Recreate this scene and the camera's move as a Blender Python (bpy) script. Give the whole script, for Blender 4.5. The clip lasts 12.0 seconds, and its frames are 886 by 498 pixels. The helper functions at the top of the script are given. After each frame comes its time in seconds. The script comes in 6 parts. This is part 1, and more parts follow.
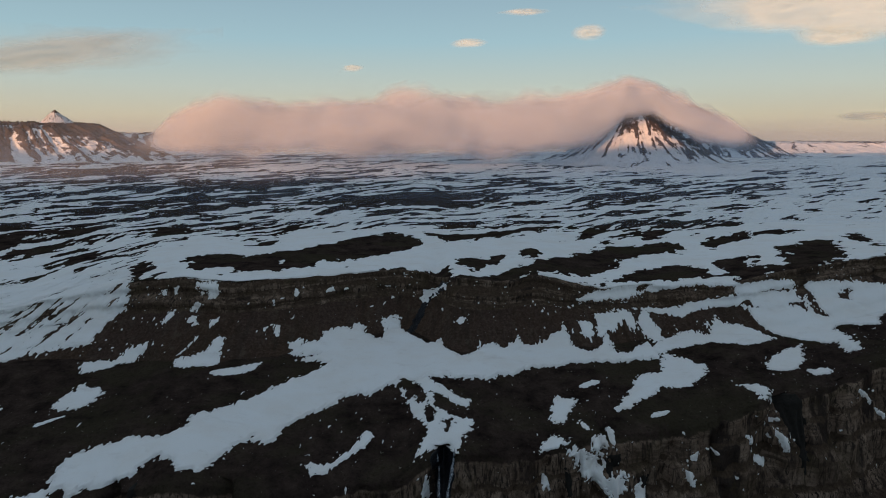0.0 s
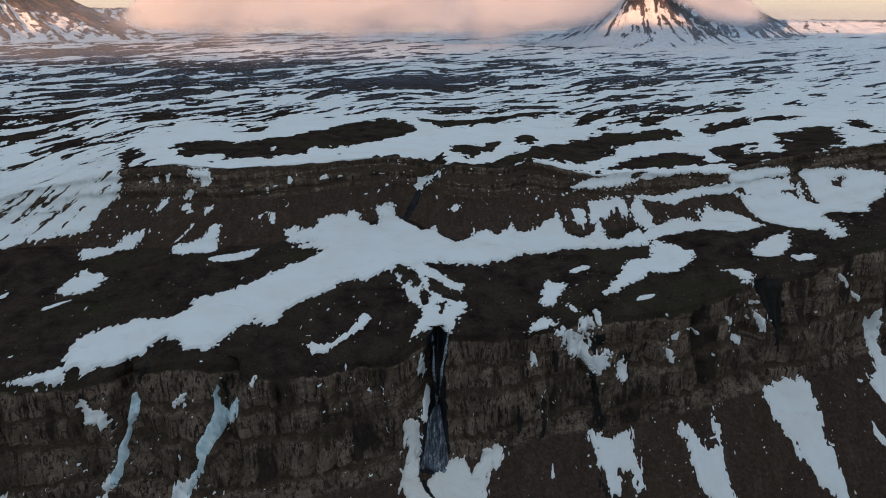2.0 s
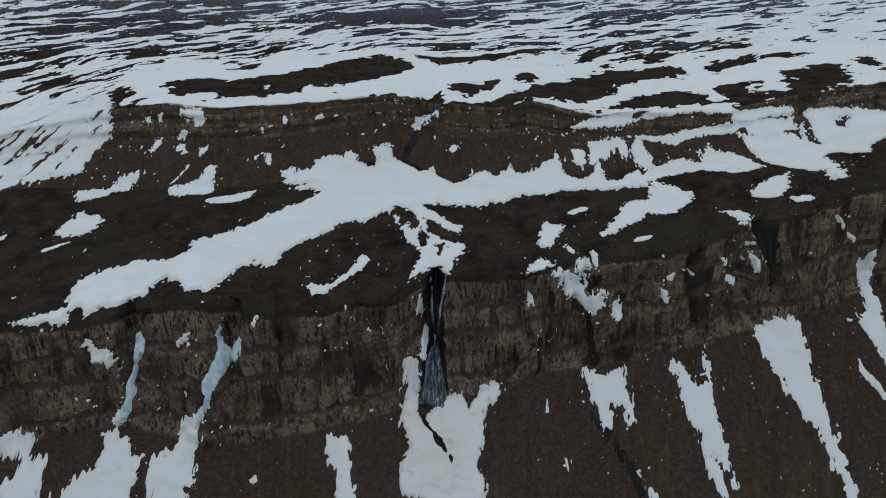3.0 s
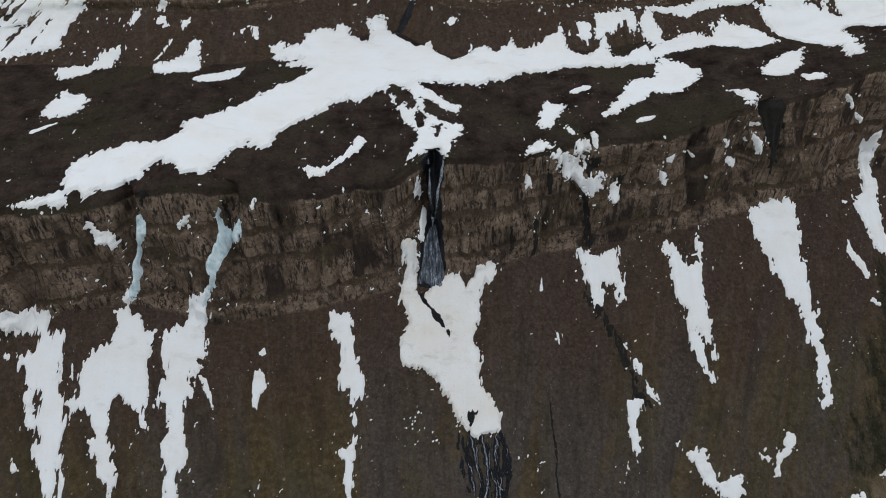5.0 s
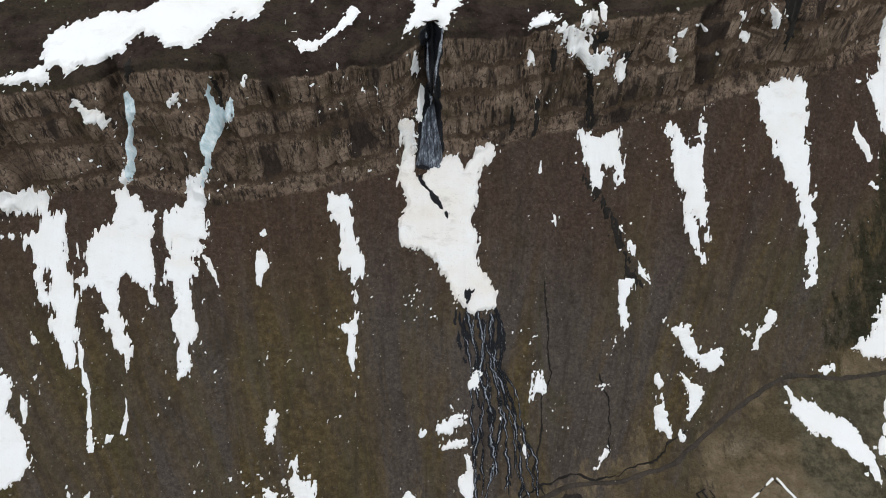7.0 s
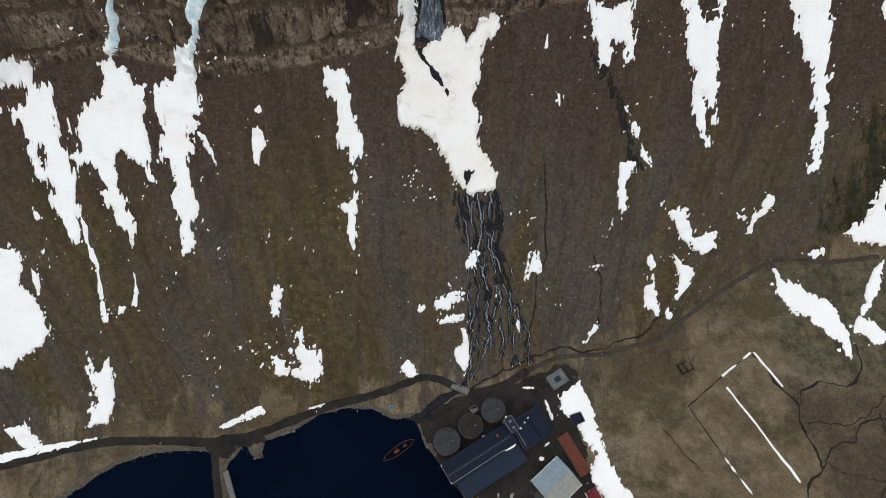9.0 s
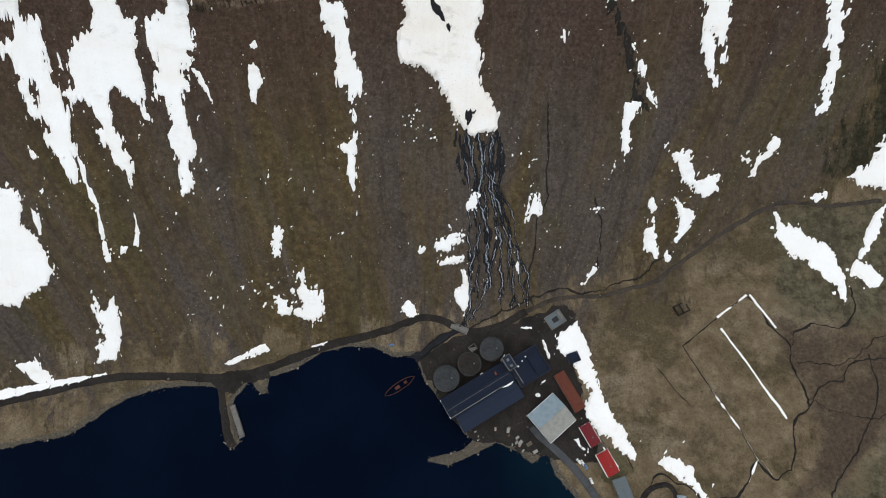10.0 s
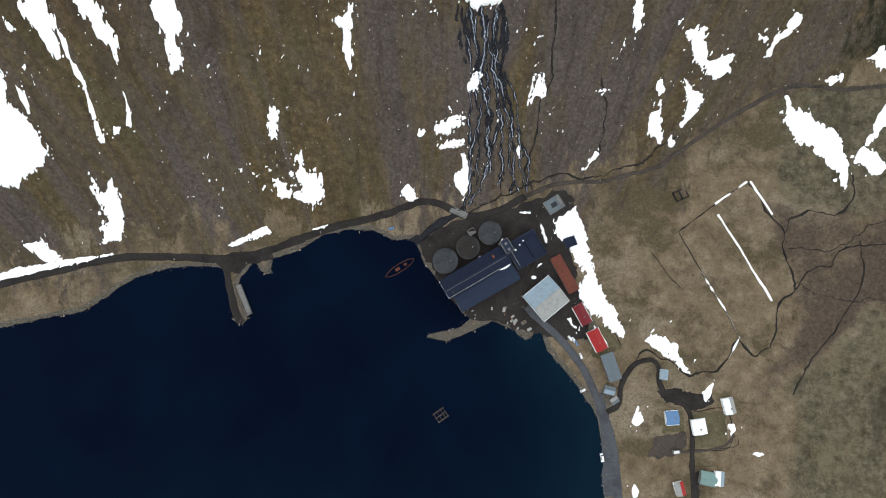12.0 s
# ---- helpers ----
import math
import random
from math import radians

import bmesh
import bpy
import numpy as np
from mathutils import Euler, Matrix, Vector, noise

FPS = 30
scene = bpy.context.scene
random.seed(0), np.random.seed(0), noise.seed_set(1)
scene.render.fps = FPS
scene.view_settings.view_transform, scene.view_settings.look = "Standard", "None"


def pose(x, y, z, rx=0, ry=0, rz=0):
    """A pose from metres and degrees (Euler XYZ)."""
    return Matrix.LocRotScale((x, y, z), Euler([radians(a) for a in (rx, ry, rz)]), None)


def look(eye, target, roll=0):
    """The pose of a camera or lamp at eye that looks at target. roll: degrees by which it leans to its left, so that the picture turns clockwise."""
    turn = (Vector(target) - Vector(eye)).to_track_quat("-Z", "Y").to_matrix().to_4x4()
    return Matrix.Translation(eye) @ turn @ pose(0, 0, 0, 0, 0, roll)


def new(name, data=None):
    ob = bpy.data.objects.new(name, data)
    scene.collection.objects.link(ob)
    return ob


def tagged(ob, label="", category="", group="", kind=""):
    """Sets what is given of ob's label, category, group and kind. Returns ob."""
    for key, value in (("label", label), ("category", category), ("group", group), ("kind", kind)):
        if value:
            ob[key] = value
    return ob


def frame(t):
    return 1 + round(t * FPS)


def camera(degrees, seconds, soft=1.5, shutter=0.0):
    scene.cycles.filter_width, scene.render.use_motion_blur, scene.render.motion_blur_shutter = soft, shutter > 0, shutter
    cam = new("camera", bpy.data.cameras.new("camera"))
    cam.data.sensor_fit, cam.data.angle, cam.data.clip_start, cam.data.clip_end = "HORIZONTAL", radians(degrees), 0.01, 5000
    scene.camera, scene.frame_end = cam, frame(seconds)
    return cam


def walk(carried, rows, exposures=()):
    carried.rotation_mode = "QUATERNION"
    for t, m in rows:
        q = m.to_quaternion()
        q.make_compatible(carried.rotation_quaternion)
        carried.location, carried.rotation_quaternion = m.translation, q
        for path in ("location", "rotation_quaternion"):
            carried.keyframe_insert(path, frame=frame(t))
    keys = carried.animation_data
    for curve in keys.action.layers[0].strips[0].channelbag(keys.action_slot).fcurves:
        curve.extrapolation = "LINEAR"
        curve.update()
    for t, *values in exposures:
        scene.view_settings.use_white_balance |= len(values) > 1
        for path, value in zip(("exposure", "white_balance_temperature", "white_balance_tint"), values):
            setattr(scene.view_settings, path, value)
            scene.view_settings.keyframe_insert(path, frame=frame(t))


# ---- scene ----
# A drone hovers over a fjord village and tips its camera from the horizon to the ground.
EYE = 446.0
cam = camera(76.33, 12.0, soft=1.0)
# seconds, heading, pitch, roll in degrees
ROWS = [
    (0.0, -0.00, -11.45, 0.01),
    (0.5, -0.16, -13.85, -0.04),
    (1.0, -0.32, -16.96, -0.10),
    (1.5, -0.45, -19.79, -0.10),
    (2.0, -0.55, -22.84, -0.16),
    (2.5, -0.64, -25.68, -0.18),
    (3.0, -0.74, -28.77, -0.21),
    (5.0, -0.96, -40.68, -0.29),
    (5.5, -1.01, -43.51, -0.30),
    (6.0, -1.01, -46.62, -0.38),
    (6.5, -0.97, -49.54, -0.48),
    (7.0, -0.93, -52.63, -0.57),
    (9.0, -0.38, -64.70, -0.99),
    (9.5, -0.23, -67.55, -1.04),
    (10.0, -0.09, -70.62, -1.07),
    (10.5, -0.03, -73.47, -1.11),
    (11.0, 0.10, -76.52, -1.14),
    (11.5, 0.18, -79.31, -1.19),
    (12.0, 0.32, -82.35, -1.22),
]
EXPOSURES = [
    (0.0, -0.28, 6500, 10), (0.5, -0.32, 6350, 10), (1.5, 0.11, 6500, 10), (2.5, 0.58, 6850, 12), (3.0, 0.74, 7200, 13), (5.0, 1.25, 7800, 18), (7.0, 1.75, 8150, 19), (9.5, 1.82, 8250, 19), (11.0, 2.06, 8050, 18), (12.0, 2.32, 7850, 18),
]
walk(cam, [(t, pose(0, 0, EYE, 90 + pitch, roll, yaw)) for t, yaw, pitch, roll in ROWS], EXPOSURES)

# ---- world, sun ----
SUN_ELEVATION, SUN_HEADING = 3.4, 203.0        # degrees; heading clockwise from +y: low behind the camera
world = bpy.data.worlds.new("evening_sky")
scene.world = world
world.use_nodes = True
wn, wl = world.node_tree.nodes, world.node_tree.links
wn.clear()
w_out = wn.new("ShaderNodeOutputWorld")
w_bg = wn.new("ShaderNodeBackground")
sky = wn.new("ShaderNodeTexSky")
sky.sky_type = "NISHITA"
sky.sun_disc = False
sky.sun_elevation = radians(SUN_ELEVATION)
sky.sun_rotation = radians(SUN_HEADING)
sky.air_density, sky.dust_density, sky.ozone_density = 1.0, 0.6, 2.0
# haze of the evening: cream at the horizon, pale blue above
w_co = wn.new("ShaderNodeTexCoord")
w_sep = wn.new("ShaderNodeSeparateXYZ")
w_ramp = wn.new("ShaderNodeValToRGB")
w_mix = wn.new("ShaderNodeMix")
w_mix.data_type = "RGBA"
w_mix.inputs[0].default_value = 0.22
stops = [(0.0, (6.2, 4.9, 3.9)), (0.03, (7.0, 6.3, 4.8)), (0.075, (6.1, 6.7, 6.1)), (0.15, (4.2, 6.2, 7.0)), (0.30, (2.9, 4.1, 5.2)), (1.0, (2.85, 3.3, 3.85))]
while len(w_ramp.color_ramp.elements) < len(stops):
    w_ramp.color_ramp.elements.new(0.5)
for e, (p, c) in zip(w_ramp.color_ramp.elements, stops):
    e.position, e.color = p, (*[k / 7 for k in c], 1)
w_gain = wn.new("ShaderNodeMix")
w_gain.data_type, w_gain.blend_type = "RGBA", "MULTIPLY"
w_gain.inputs[0].default_value = 1.0
w_gain.inputs[7].default_value = (7, 7, 7, 1)
wl.new(w_co.outputs["Generated"], w_sep.inputs[0])
wl.new(w_sep.outputs["Z"], w_ramp.inputs[0])
wl.new(w_ramp.outputs[0], w_gain.inputs[6])
wl.new(w_gain.outputs[2], w_mix.inputs[6])
wl.new(sky.outputs[0], w_mix.inputs[7])
wl.new(w_mix.outputs[2], w_bg.inputs["Color"])
w_bg.inputs["Strength"].default_value = 0.12
wl.new(w_bg.outputs[0], w_out.inputs["Surface"])

sun_data = bpy.data.lights.new("sun", "SUN")
sun_data.energy, sun_data.angle, sun_data.color = 5.0, radians(0.6), (1.0, 0.49, 0.23)
sun = new("sun", sun_data)
_h, _e = radians(SUN_HEADING), radians(SUN_ELEVATION)
sun_way = Vector((math.sin(_h) * math.cos(_e), math.cos(_h) * math.cos(_e), math.sin(_e)))
sun.matrix_world = look(sun_way * 2000, (0, 0, 0))

# ---- noise and the shape of the land (numpy) ----
def lattice(ix, iy, seed):
    h = (ix.astype(np.int64) * 374761393 + iy.astype(np.int64) * 668265263 + seed * 982451653) & 0x7FFFFFFF
    h = ((h ^ (h >> 13)) * 1274126177) & 0x7FFFFFFF
    return ((h ^ (h >> 16)) & 0xFFFF) / 32767.5 - 1.0


def value_noise(x, y, seed=0):
    x, y = np.broadcast_arrays(np.asarray(x, float), np.asarray(y, float))
    ix, iy = np.floor(x), np.floor(y)
    fx, fy = x - ix, y - iy
    fx, fy = fx * fx * (3 - 2 * fx), fy * fy * (3 - 2 * fy)
    a, b = lattice(ix, iy, seed), lattice(ix + 1, iy, seed)
    c, d = lattice(ix, iy + 1, seed), lattice(ix + 1, iy + 1, seed)
    return (a + (b - a) * fx) * (1 - fy) + (c + (d - c) * fx) * fy


def fbm(x, y, seed=0, octaves=4, gain=0.5):
    total, amp, norm = 0.0, 1.0, 0.0
    for k in range(octaves):
        total = total + amp * value_noise(x * 2 ** k + 17.3 * k, y * 2 ** k - 9.1 * k, seed + k)
        norm += amp
        amp *= gain
    return total / norm


def smooth(a, b, x):
    f = np.clip((x - a) / (b - a), 0, 1)
    return f * f * (3 - 2 * f)


# The land is one sheet. s runs across it (-1..1), v up it: 0 in the fjord, 1 foot of the scree,
# 2 foot of the lower cliff, 3 its rim, 4 foot of the upper cliff, 5 its rim, 6 far plateau.
# Each row is (s, y, z) in metres.
WIDE, FAN = 420.0, 0.9
FOOT = [(-1, 0, 7), (-0.698, 39, 7), (-0.509, 56, 7), (-0.327, 64, 7), (-0.182, 78, 7), (-0.039, 99, 9), (0.056, 100, 9), (0.168, 109, 9), (0.251, 122, 12), (0.347, 135, 16), (0.430, 168, 24), (0.499, 186, 30), (0.619, 192, 34), (1, 230, 50)]
BASE = [(-1, 205, 128), (-0.469, 260, 136), (-0.396, 282, 148), (-0.324, 287, 150), (-0.239, 277, 138), (-0.147, 286, 138), (-0.079, 299, 140), (-0.029, 308, 143), (0.070, 321, 150), (0.113, 330, 154), (0.206, 343, 157), (0.268, 354, 160), (0.341, 368, 166), (0.404, 387, 168), (0.454, 400, 170), (0.493, 417, 178), (1, 560, 200)]
RIM = [(-1, 262, 214), (-0.411, 309, 217), (-0.344, 316, 216), (-0.280, 319, 224), (-0.240, 320, 232), (-0.187, 319, 219), (-0.120, 327, 217), (-0.036, 340, 218), (-0.011, 349, 230), (0.019, 352, 229), (0.091, 359, 226), (0.151, 371, 233), (0.241, 382, 231), (0.314, 400, 245), (0.394, 420, 248), (0.424, 431, 256), (0.436, 437, 262), (1, 610, 285)]
BENCH = [(-1, 470, 240), (-0.472, 486, 240), (-0.402, 497, 241), (-0.353, 494, 239), (-0.267, 469, 247), (-0.192, 491, 243), (-0.133, 521, 243), (-0.047, 567, 247), (0.017, 494, 248), (0.092, 512, 246), (0.172, 503, 249), (0.245, 530, 251), (0.327, 507, 259), (0.403, 515, 262), (0.497, 537, 275), (1, 660, 300)]
UPPER = [(-1, 500, 262), (-0.473, 535, 276), (-0.414, 557, 287), (-0.353, 568, 295), (-0.287, 555, 305), (-0.228, 555, 300), (-0.133, 594, 298), (-0.046, 629, 295), (0.011, 571, 301), (0.061, 569, 295), (0.105, 583, 301), (0.173, 558, 291), (0.238, 581, 291), (0.322, 561, 298), (0.391, 576, 308), (0.498, 595, 319), (1, 720, 330)]
FAR_Y = 4500.0


def soft_line(rows):
    """The line's y and z over a fine s, with the corners rounded."""
    s = np.linspace(-1.1, 1.1, 2201)
    a = np.array(rows, float)
    k = np.exp(-np.linspace(-2, 2, 41) ** 2)
    k /= k.sum()
    out = []
    for i in (1, 2):
        f = np.interp(s, a[:, 0], a[:, i])
        out.append(np.convolve(np.pad(f, 20, mode="edge"), k, mode="valid"))
    return s, out[0], out[1]


LINES = [soft_line(r) for r in (FOOT, BASE, RIM, BENCH, UPPER)]


def line_at(i, s):
    g, y, z = LINES[i]
    return np.interp(s, g, y), np.interp(s, g, z)


# The shore of the bay, in plan, from west along the road to the village beach, and round its far side.
COAST = [(-900, -60), (-480, -10), (-332, -6), (-307, 0), (-269, 8), (-244, 25), (-227, 36), (-206, 42), (-175, 44), (-164, 41), (-160, 23), (-154, 1), (-146, -3), (-141, 4), (-150, 30), (-148, 37), (-140, 46), (-131, 37), (-125, 38), (-125, 50), (-105, 57), (-87, 69), (-65, 74), (-47, 73), (-33, 66), (-13, 66), (-8, 47), (-2, 42), (14, 20), (23, 9), (30, 6), (23, -1), (-3, -6), (-5, -11), (12, -14), (30, -7), (48, 2), (63, -4), (74, -13), (85, -7), (90, -19), (105, -37), (118, -54), (128, -71), (131, -92), (131, -129), (140, -320), (230, -900), (-900, -900)]
GULLIES = [  # s, half width in s, depth in metres: notches in the lower cliff
    (-0.006, 0.010, 20.0), (-0.306, 0.006, 11.0), (-0.206, 0.009, 13.0), (0.151, 0.006, 10.0), (0.330, 0.012, 14.0), (0.095, 0.005, 5.0),
    (-0.42, 0.01, 8.0), (0.22, 0.006, 6.0), (0.27, 0.006, 6.0), (-0.10, 0.006, 5.0), (0.40, 0.008, 9.0),
]
RAVINE = (-0.012, 0.012, 26.0)   # the stream's cut through the upper cliff


def shore_distance(x, y):
    """Metres from the shore line: positive on land, negative in the bay."""
    x, y = np.asarray(x, float), np.asarray(y, float)
    best, inside = np.full(x.shape, 1e9), np.zeros(x.shape, bool)
    for (ax, ay), (bx, by) in zip(COAST, COAST[1:] + COAST[:1]):
        dx, dy = bx - ax, by - ay
        f = np.clip(((x - ax) * dx + (y - ay) * dy) / (dx * dx + dy * dy), 0, 1)
        best = np.minimum(best, (x - ax - f * dx) ** 2 + (y - ay - f * dy) ** 2)
        if dy:
            inside ^= ((ay > y) != (by > y)) & (x < ax + (y - ay) * dx / dy)
    return np.where(inside, -1, 1) * np.sqrt(best)


BEDS = 4.0


def bed_phase(s, f):
    """Which lava bed of the lower cliff: whole numbers are ledges; the beds dip and thicken along it."""
    g = np.clip(f, 0, 1) + np.sin(np.pi * np.clip(f, 0, 1)) * (0.06 * fbm(s * 5, s * 0 + 3, 21, 2) + 0.012 * fbm(s * 20, f * 2, 22, 2))
    return np.clip(np.interp(g, (0, 0.14, 0.50, 0.72, 1.0), (0, 1, 2, 3, 4)), 0, BEDS - 1e-6)


def land(s, v, fine=True):
    """Points of the sheet: x, y, z for arrays s and v."""
    s, v = np.broadcast_arrays(np.asarray(s, float), np.asarray(v, float))
    (yf, zf), (yb, zb), (yr, zr), (yg, zg), (yu, zu) = [line_at(i, s) for i in range(5)]
    y, z = np.zeros(s.shape), np.zeros(s.shape)
    # low ground and fjord bed
    m = v < 1
    f = np.clip(v, 0, 1)
    y0 = -340 + (yf + 340) * f
    x0 = s * (WIDE + FAN * np.maximum(y0, 0))
    z0 = np.maximum(zf - 0.10 * (yf - y0), 1.6 + 0.06 * np.maximum(x0 - 140, 0)) + 0.5 * fbm(x0 / 23, y0 / 23, 3)
    z0 += smooth(30, 150, yf - y0) * smooth(150, 330, x0) * 2.5 * fbm(x0 / 60, y0 / 60, 5)
    if m.any():
        d = np.full(s.shape, 99.0)
        d[m] = shore_distance(x0[m], y0[m]) + 1.5 * fbm(x0[m] / 7, y0[m] / 7, 8)
        z0 = np.where(d < 0, np.maximum(-14, -0.6 + 0.22 * d), np.minimum(z0, -0.6 + 0.45 * d))
    y[m], z[m] = y0[m], z0[m]
    # scree
    m = (v >= 1) & (v < 2)
    f = np.clip(v - 1, 0, 1)
    y1, z1 = yf + (yb - yf) * f, zf + (zb - zf) * f ** 1.08
    y[m], z[m] = y1[m], z1[m]
    # lower cliff, in beds
    m = (v >= 2) & (v < 3)
    f = np.clip(v - 2, 0, 1)
    step = bed_phase(s, f)
    beds = (np.floor(step) + smooth(0.70, 1.0, step - np.floor(step))) / BEDS
    ledge = 0.42 + 0.5 * fbm(s * 11, step * 0.7, 23, 3)
    y2, z2 = yb + (yr - yb) * ((1 - ledge) * f + ledge * np.clip(beds, 0, 1)), zb + (zr - zb) * f
    y[m], z[m] = y2[m], z2[m]
    # bench
    m = (v >= 3) & (v < 4)
    f = np.clip(v - 3, 0, 1)
    y3, z3 = yr + (yg - yr) * f, zr + (zg - zr) * f ** 0.85
    y[m], z[m] = y3[m], z3[m]
    # upper cliff: scree below, rock above
    m = (v >= 4) & (v < 5)
    f = np.clip(v - 4, 0, 1)
    g = np.where(f < 0.45, 1.5 * f, 0.675 + 0.59 * (f - 0.45)) + 0.03 * np.sin(f * 2 * np.pi * 4 + 2 * fbm(s * 9, s * 0, 24, 2))
    y4, z4 = yg + (yu - yg) * np.clip(g, 0, 1.01), zg + (zu - zg) * f
    y[m], z[m] = y4[m], z4[m]
    # plateau
    m = v >= 5
    f = np.clip(v - 5, 0, 1)
    y5 = yu * (FAR_Y / yu) ** f
    z5 = zu + (300 - zu) * smooth(0, 0.3, f)
    y[m], z[m] = y5[m], z5[m]
    x = s * (WIDE + FAN * np.maximum(y, 0))
    # relief
    bank = smooth(0.98, 1.08, v)
    cliff = smooth(1.93, 2.08, v) * (1 - smooth(2.82, 3.12, v))
    cliff2 = smooth(4.4, 4.6, v) * (1 - smooth(4.95, 5.03, v))
    scree = bank * (1 - smooth(1.9, 2.05, v))
    bench = smooth(2.9, 3.1, v)
    far = smooth(5.05, 5.3, v)
    z = z + scree * (1.6 * fbm(x / 16, y / 90, 31) + 0.5 * fbm(x / 5, y / 30, 33)) * smooth(1, 1.15, v)
    z = z + bench * (2.6 * fbm(x / 55, y / 40, 41) + 0.7 * fbm(x / 13, y / 10, 43))
    z = z + far * (7 * fbm(x / 420, y / 170, 51) + 2.5 * fbm(x / 120, y / 45, 53))
    push = cliff * (11.0 * fbm(x / 30 + z / 120, z / 90, 61) + 3.2 * np.abs(fbm(x / 11, z / 60, 62, 3)) + (2.0 * fbm(x / 3.4, z / 22, 63, 2) + 4.0 * np.clip(1 - 2.6 * np.abs(fbm(x / 13, z / 130, 64, 2)), 0, 1) ** 2 if fine else 0))
    push = push + cliff2 * (8.0 * fbm(x / 26, z / 60, 71) + 3.5 * fbm(x / 7, z / 25, 72, 3))
    push = push + 5.0 * smooth(3.95, 4.2, v) * (1 - smooth(4.4, 4.6, v)) * fbm(x / 18, z / 200, 74, 3)
    for s0, w, deep in GULLIES:
        e = np.exp(-((s - s0 - 0.006 * np.sin(v * 9)) / w) ** 2)
        push = push + deep * e * smooth(2.0, 2.5, v) * (1 - smooth(3.02, 3.12, v))
        z = z - 0.35 * deep * e * smooth(2.75, 3.0, v) * (1 - smooth(3.05, 3.25, v))
    s0, w, deep = RAVINE
    e = np.exp(-((s - s0 - 0.010 * (v - 4.5)) / w) ** 2)
    push = push + deep * e * smooth(4.05, 4.6, v) * (1 - smooth(5.0, 5.03, v))
    z = z - 9.0 * e * smooth(4.4, 4.9, v) * (1 - smooth(5.02, 5.12, v))
    return x, y + push, z


SEGMENTS = (230, 150, 84, 84, 60, 120)       # rows between the lines
COLUMNS = 960
ROW_V = np.concatenate([k + np.arange(n) / n for k, n in enumerate(SEGMENTS)] + [np.array([6.0])])
COL_S = np.linspace(-1, 1, COLUMNS)


# Metres across and up the sheet, for outlines of what lies on it: p = across, q = up the slope.
Q_OF_V = ((0, 1, 2, 3, 4, 5, 6), (0, 430, 675, 770, 935, 1025, 2525))
WIDTH_OF_V = ((0, 0.77, 1, 2, 3, 4, 5, 6), (420, 420, 500, 690, 735, 880, 935, 4470))


def to_sheet(p, q):
    v = np.interp(q, Q_OF_V[1], Q_OF_V[0])
    return p / np.interp(v, *WIDTH_OF_V), v


# ---- materials ----
class Nodes:
    """Short hand for building a node material."""

    def __init__(self, name, rough=0.9):
        self.mat = bpy.data.materials.new(name)
        self.mat.use_nodes = True
        self.t = self.mat.node_tree
        self.bsdf = self.t.nodes["Principled BSDF"]
        self.bsdf.inputs["Roughness"].default_value = rough
        self.bsdf.inputs["Specular IOR Level"].default_value = 0.2

    def add(self, kind, **ins):
        n = self.t.nodes.new(kind)
        for k, v in ins.items():
            self.plug(n, k.replace("_", " "), v)
        return n

    def plug(self, n, key, v):
        sock = n.inputs[int(key)] if key.isdigit() else n.inputs[key]
        if isinstance(v, bpy.types.NodeSocket):
            self.t.links.new(v, sock)
        else:
            sock.default_value = v

    def coords(self, scale=(1, 1, 1), kind="Object", turn=(0, 0, 0)):
        c = self.t.nodes.new("ShaderNodeTexCoord")
        m = self.t.nodes.new("ShaderNodeMapping")
        m.inputs["Scale"].default_value = scale
        m.inputs["Rotation"].default_value = turn
        self.t.links.new(c.outputs[kind], m.inputs["Vector"])
        return m.outputs[0]

    def noise(self, size, detail=4, rough=0.6, squash=(1, 1, 1), turn=(0, 0, 0)):
        """Noise of about that many metres a blotch, 0..1."""
        n = self.add("ShaderNodeTexNoise", Vector=self.coords(tuple(q / size for q in squash), "Object", turn), Scale=1.0, Detail=detail, Roughness=rough)
        return n.outputs["Fac"]

    def ramp(self, fac, stops):
        r = self.t.nodes.new("ShaderNodeValToRGB")
        el = r.color_ramp.elements
        while len(el) < len(stops):
            el.new(0.5)
        for e, (p, c) in zip(el, stops):
            e.position = p
            e.color = (*c, 1) if isinstance(c, tuple) else (c, c, c, 1)
        self.t.links.new(fac, r.inputs[0])
        return r.outputs[0]

    def mix(self, fac, a, b, blend="MIX"):
        m = self.t.nodes.new("ShaderNodeMix")
        m.data_type, m.blend_type = "RGBA", blend
        for k, v in ((0, fac), (6, a), (7, b)):
            if isinstance(v, bpy.types.NodeSocket):
                self.t.links.new(v, m.inputs[k])
            else:
                m.inputs[k].default_value = (*v, 1) if isinstance(v, tuple) else v
        return m.outputs[2]

    def math(self, op, a, b=0.0, clamp=False):
        m = self.t.nodes.new("ShaderNodeMath")
        m.operation, m.use_clamp = op, clamp
        for k, v in ((0, a), (1, b)):
            if isinstance(v, bpy.types.NodeSocket):
                self.t.links.new(v, m.inputs[k])
            else:
                m.inputs[k].default_value = v
        return m.outputs[0]

    def attribute(self, name):
        a = self.t.nodes.new("ShaderNodeAttribute")
        a.attribute_name = name
        return a.outputs["Fac"]

    def bump(self, height, strength=0.5, distance=0.5):
        b = self.add("ShaderNodeBump", Strength=strength, Distance=distance, Height=height)
        self.t.links.new(b.outputs[0], self.bsdf.inputs["Normal"])
        return b

    def colour(self, c):
        self.plug(self.bsdf, "Base Color", (*c, 1) if isinstance(c, tuple) else c)
        return self.mat


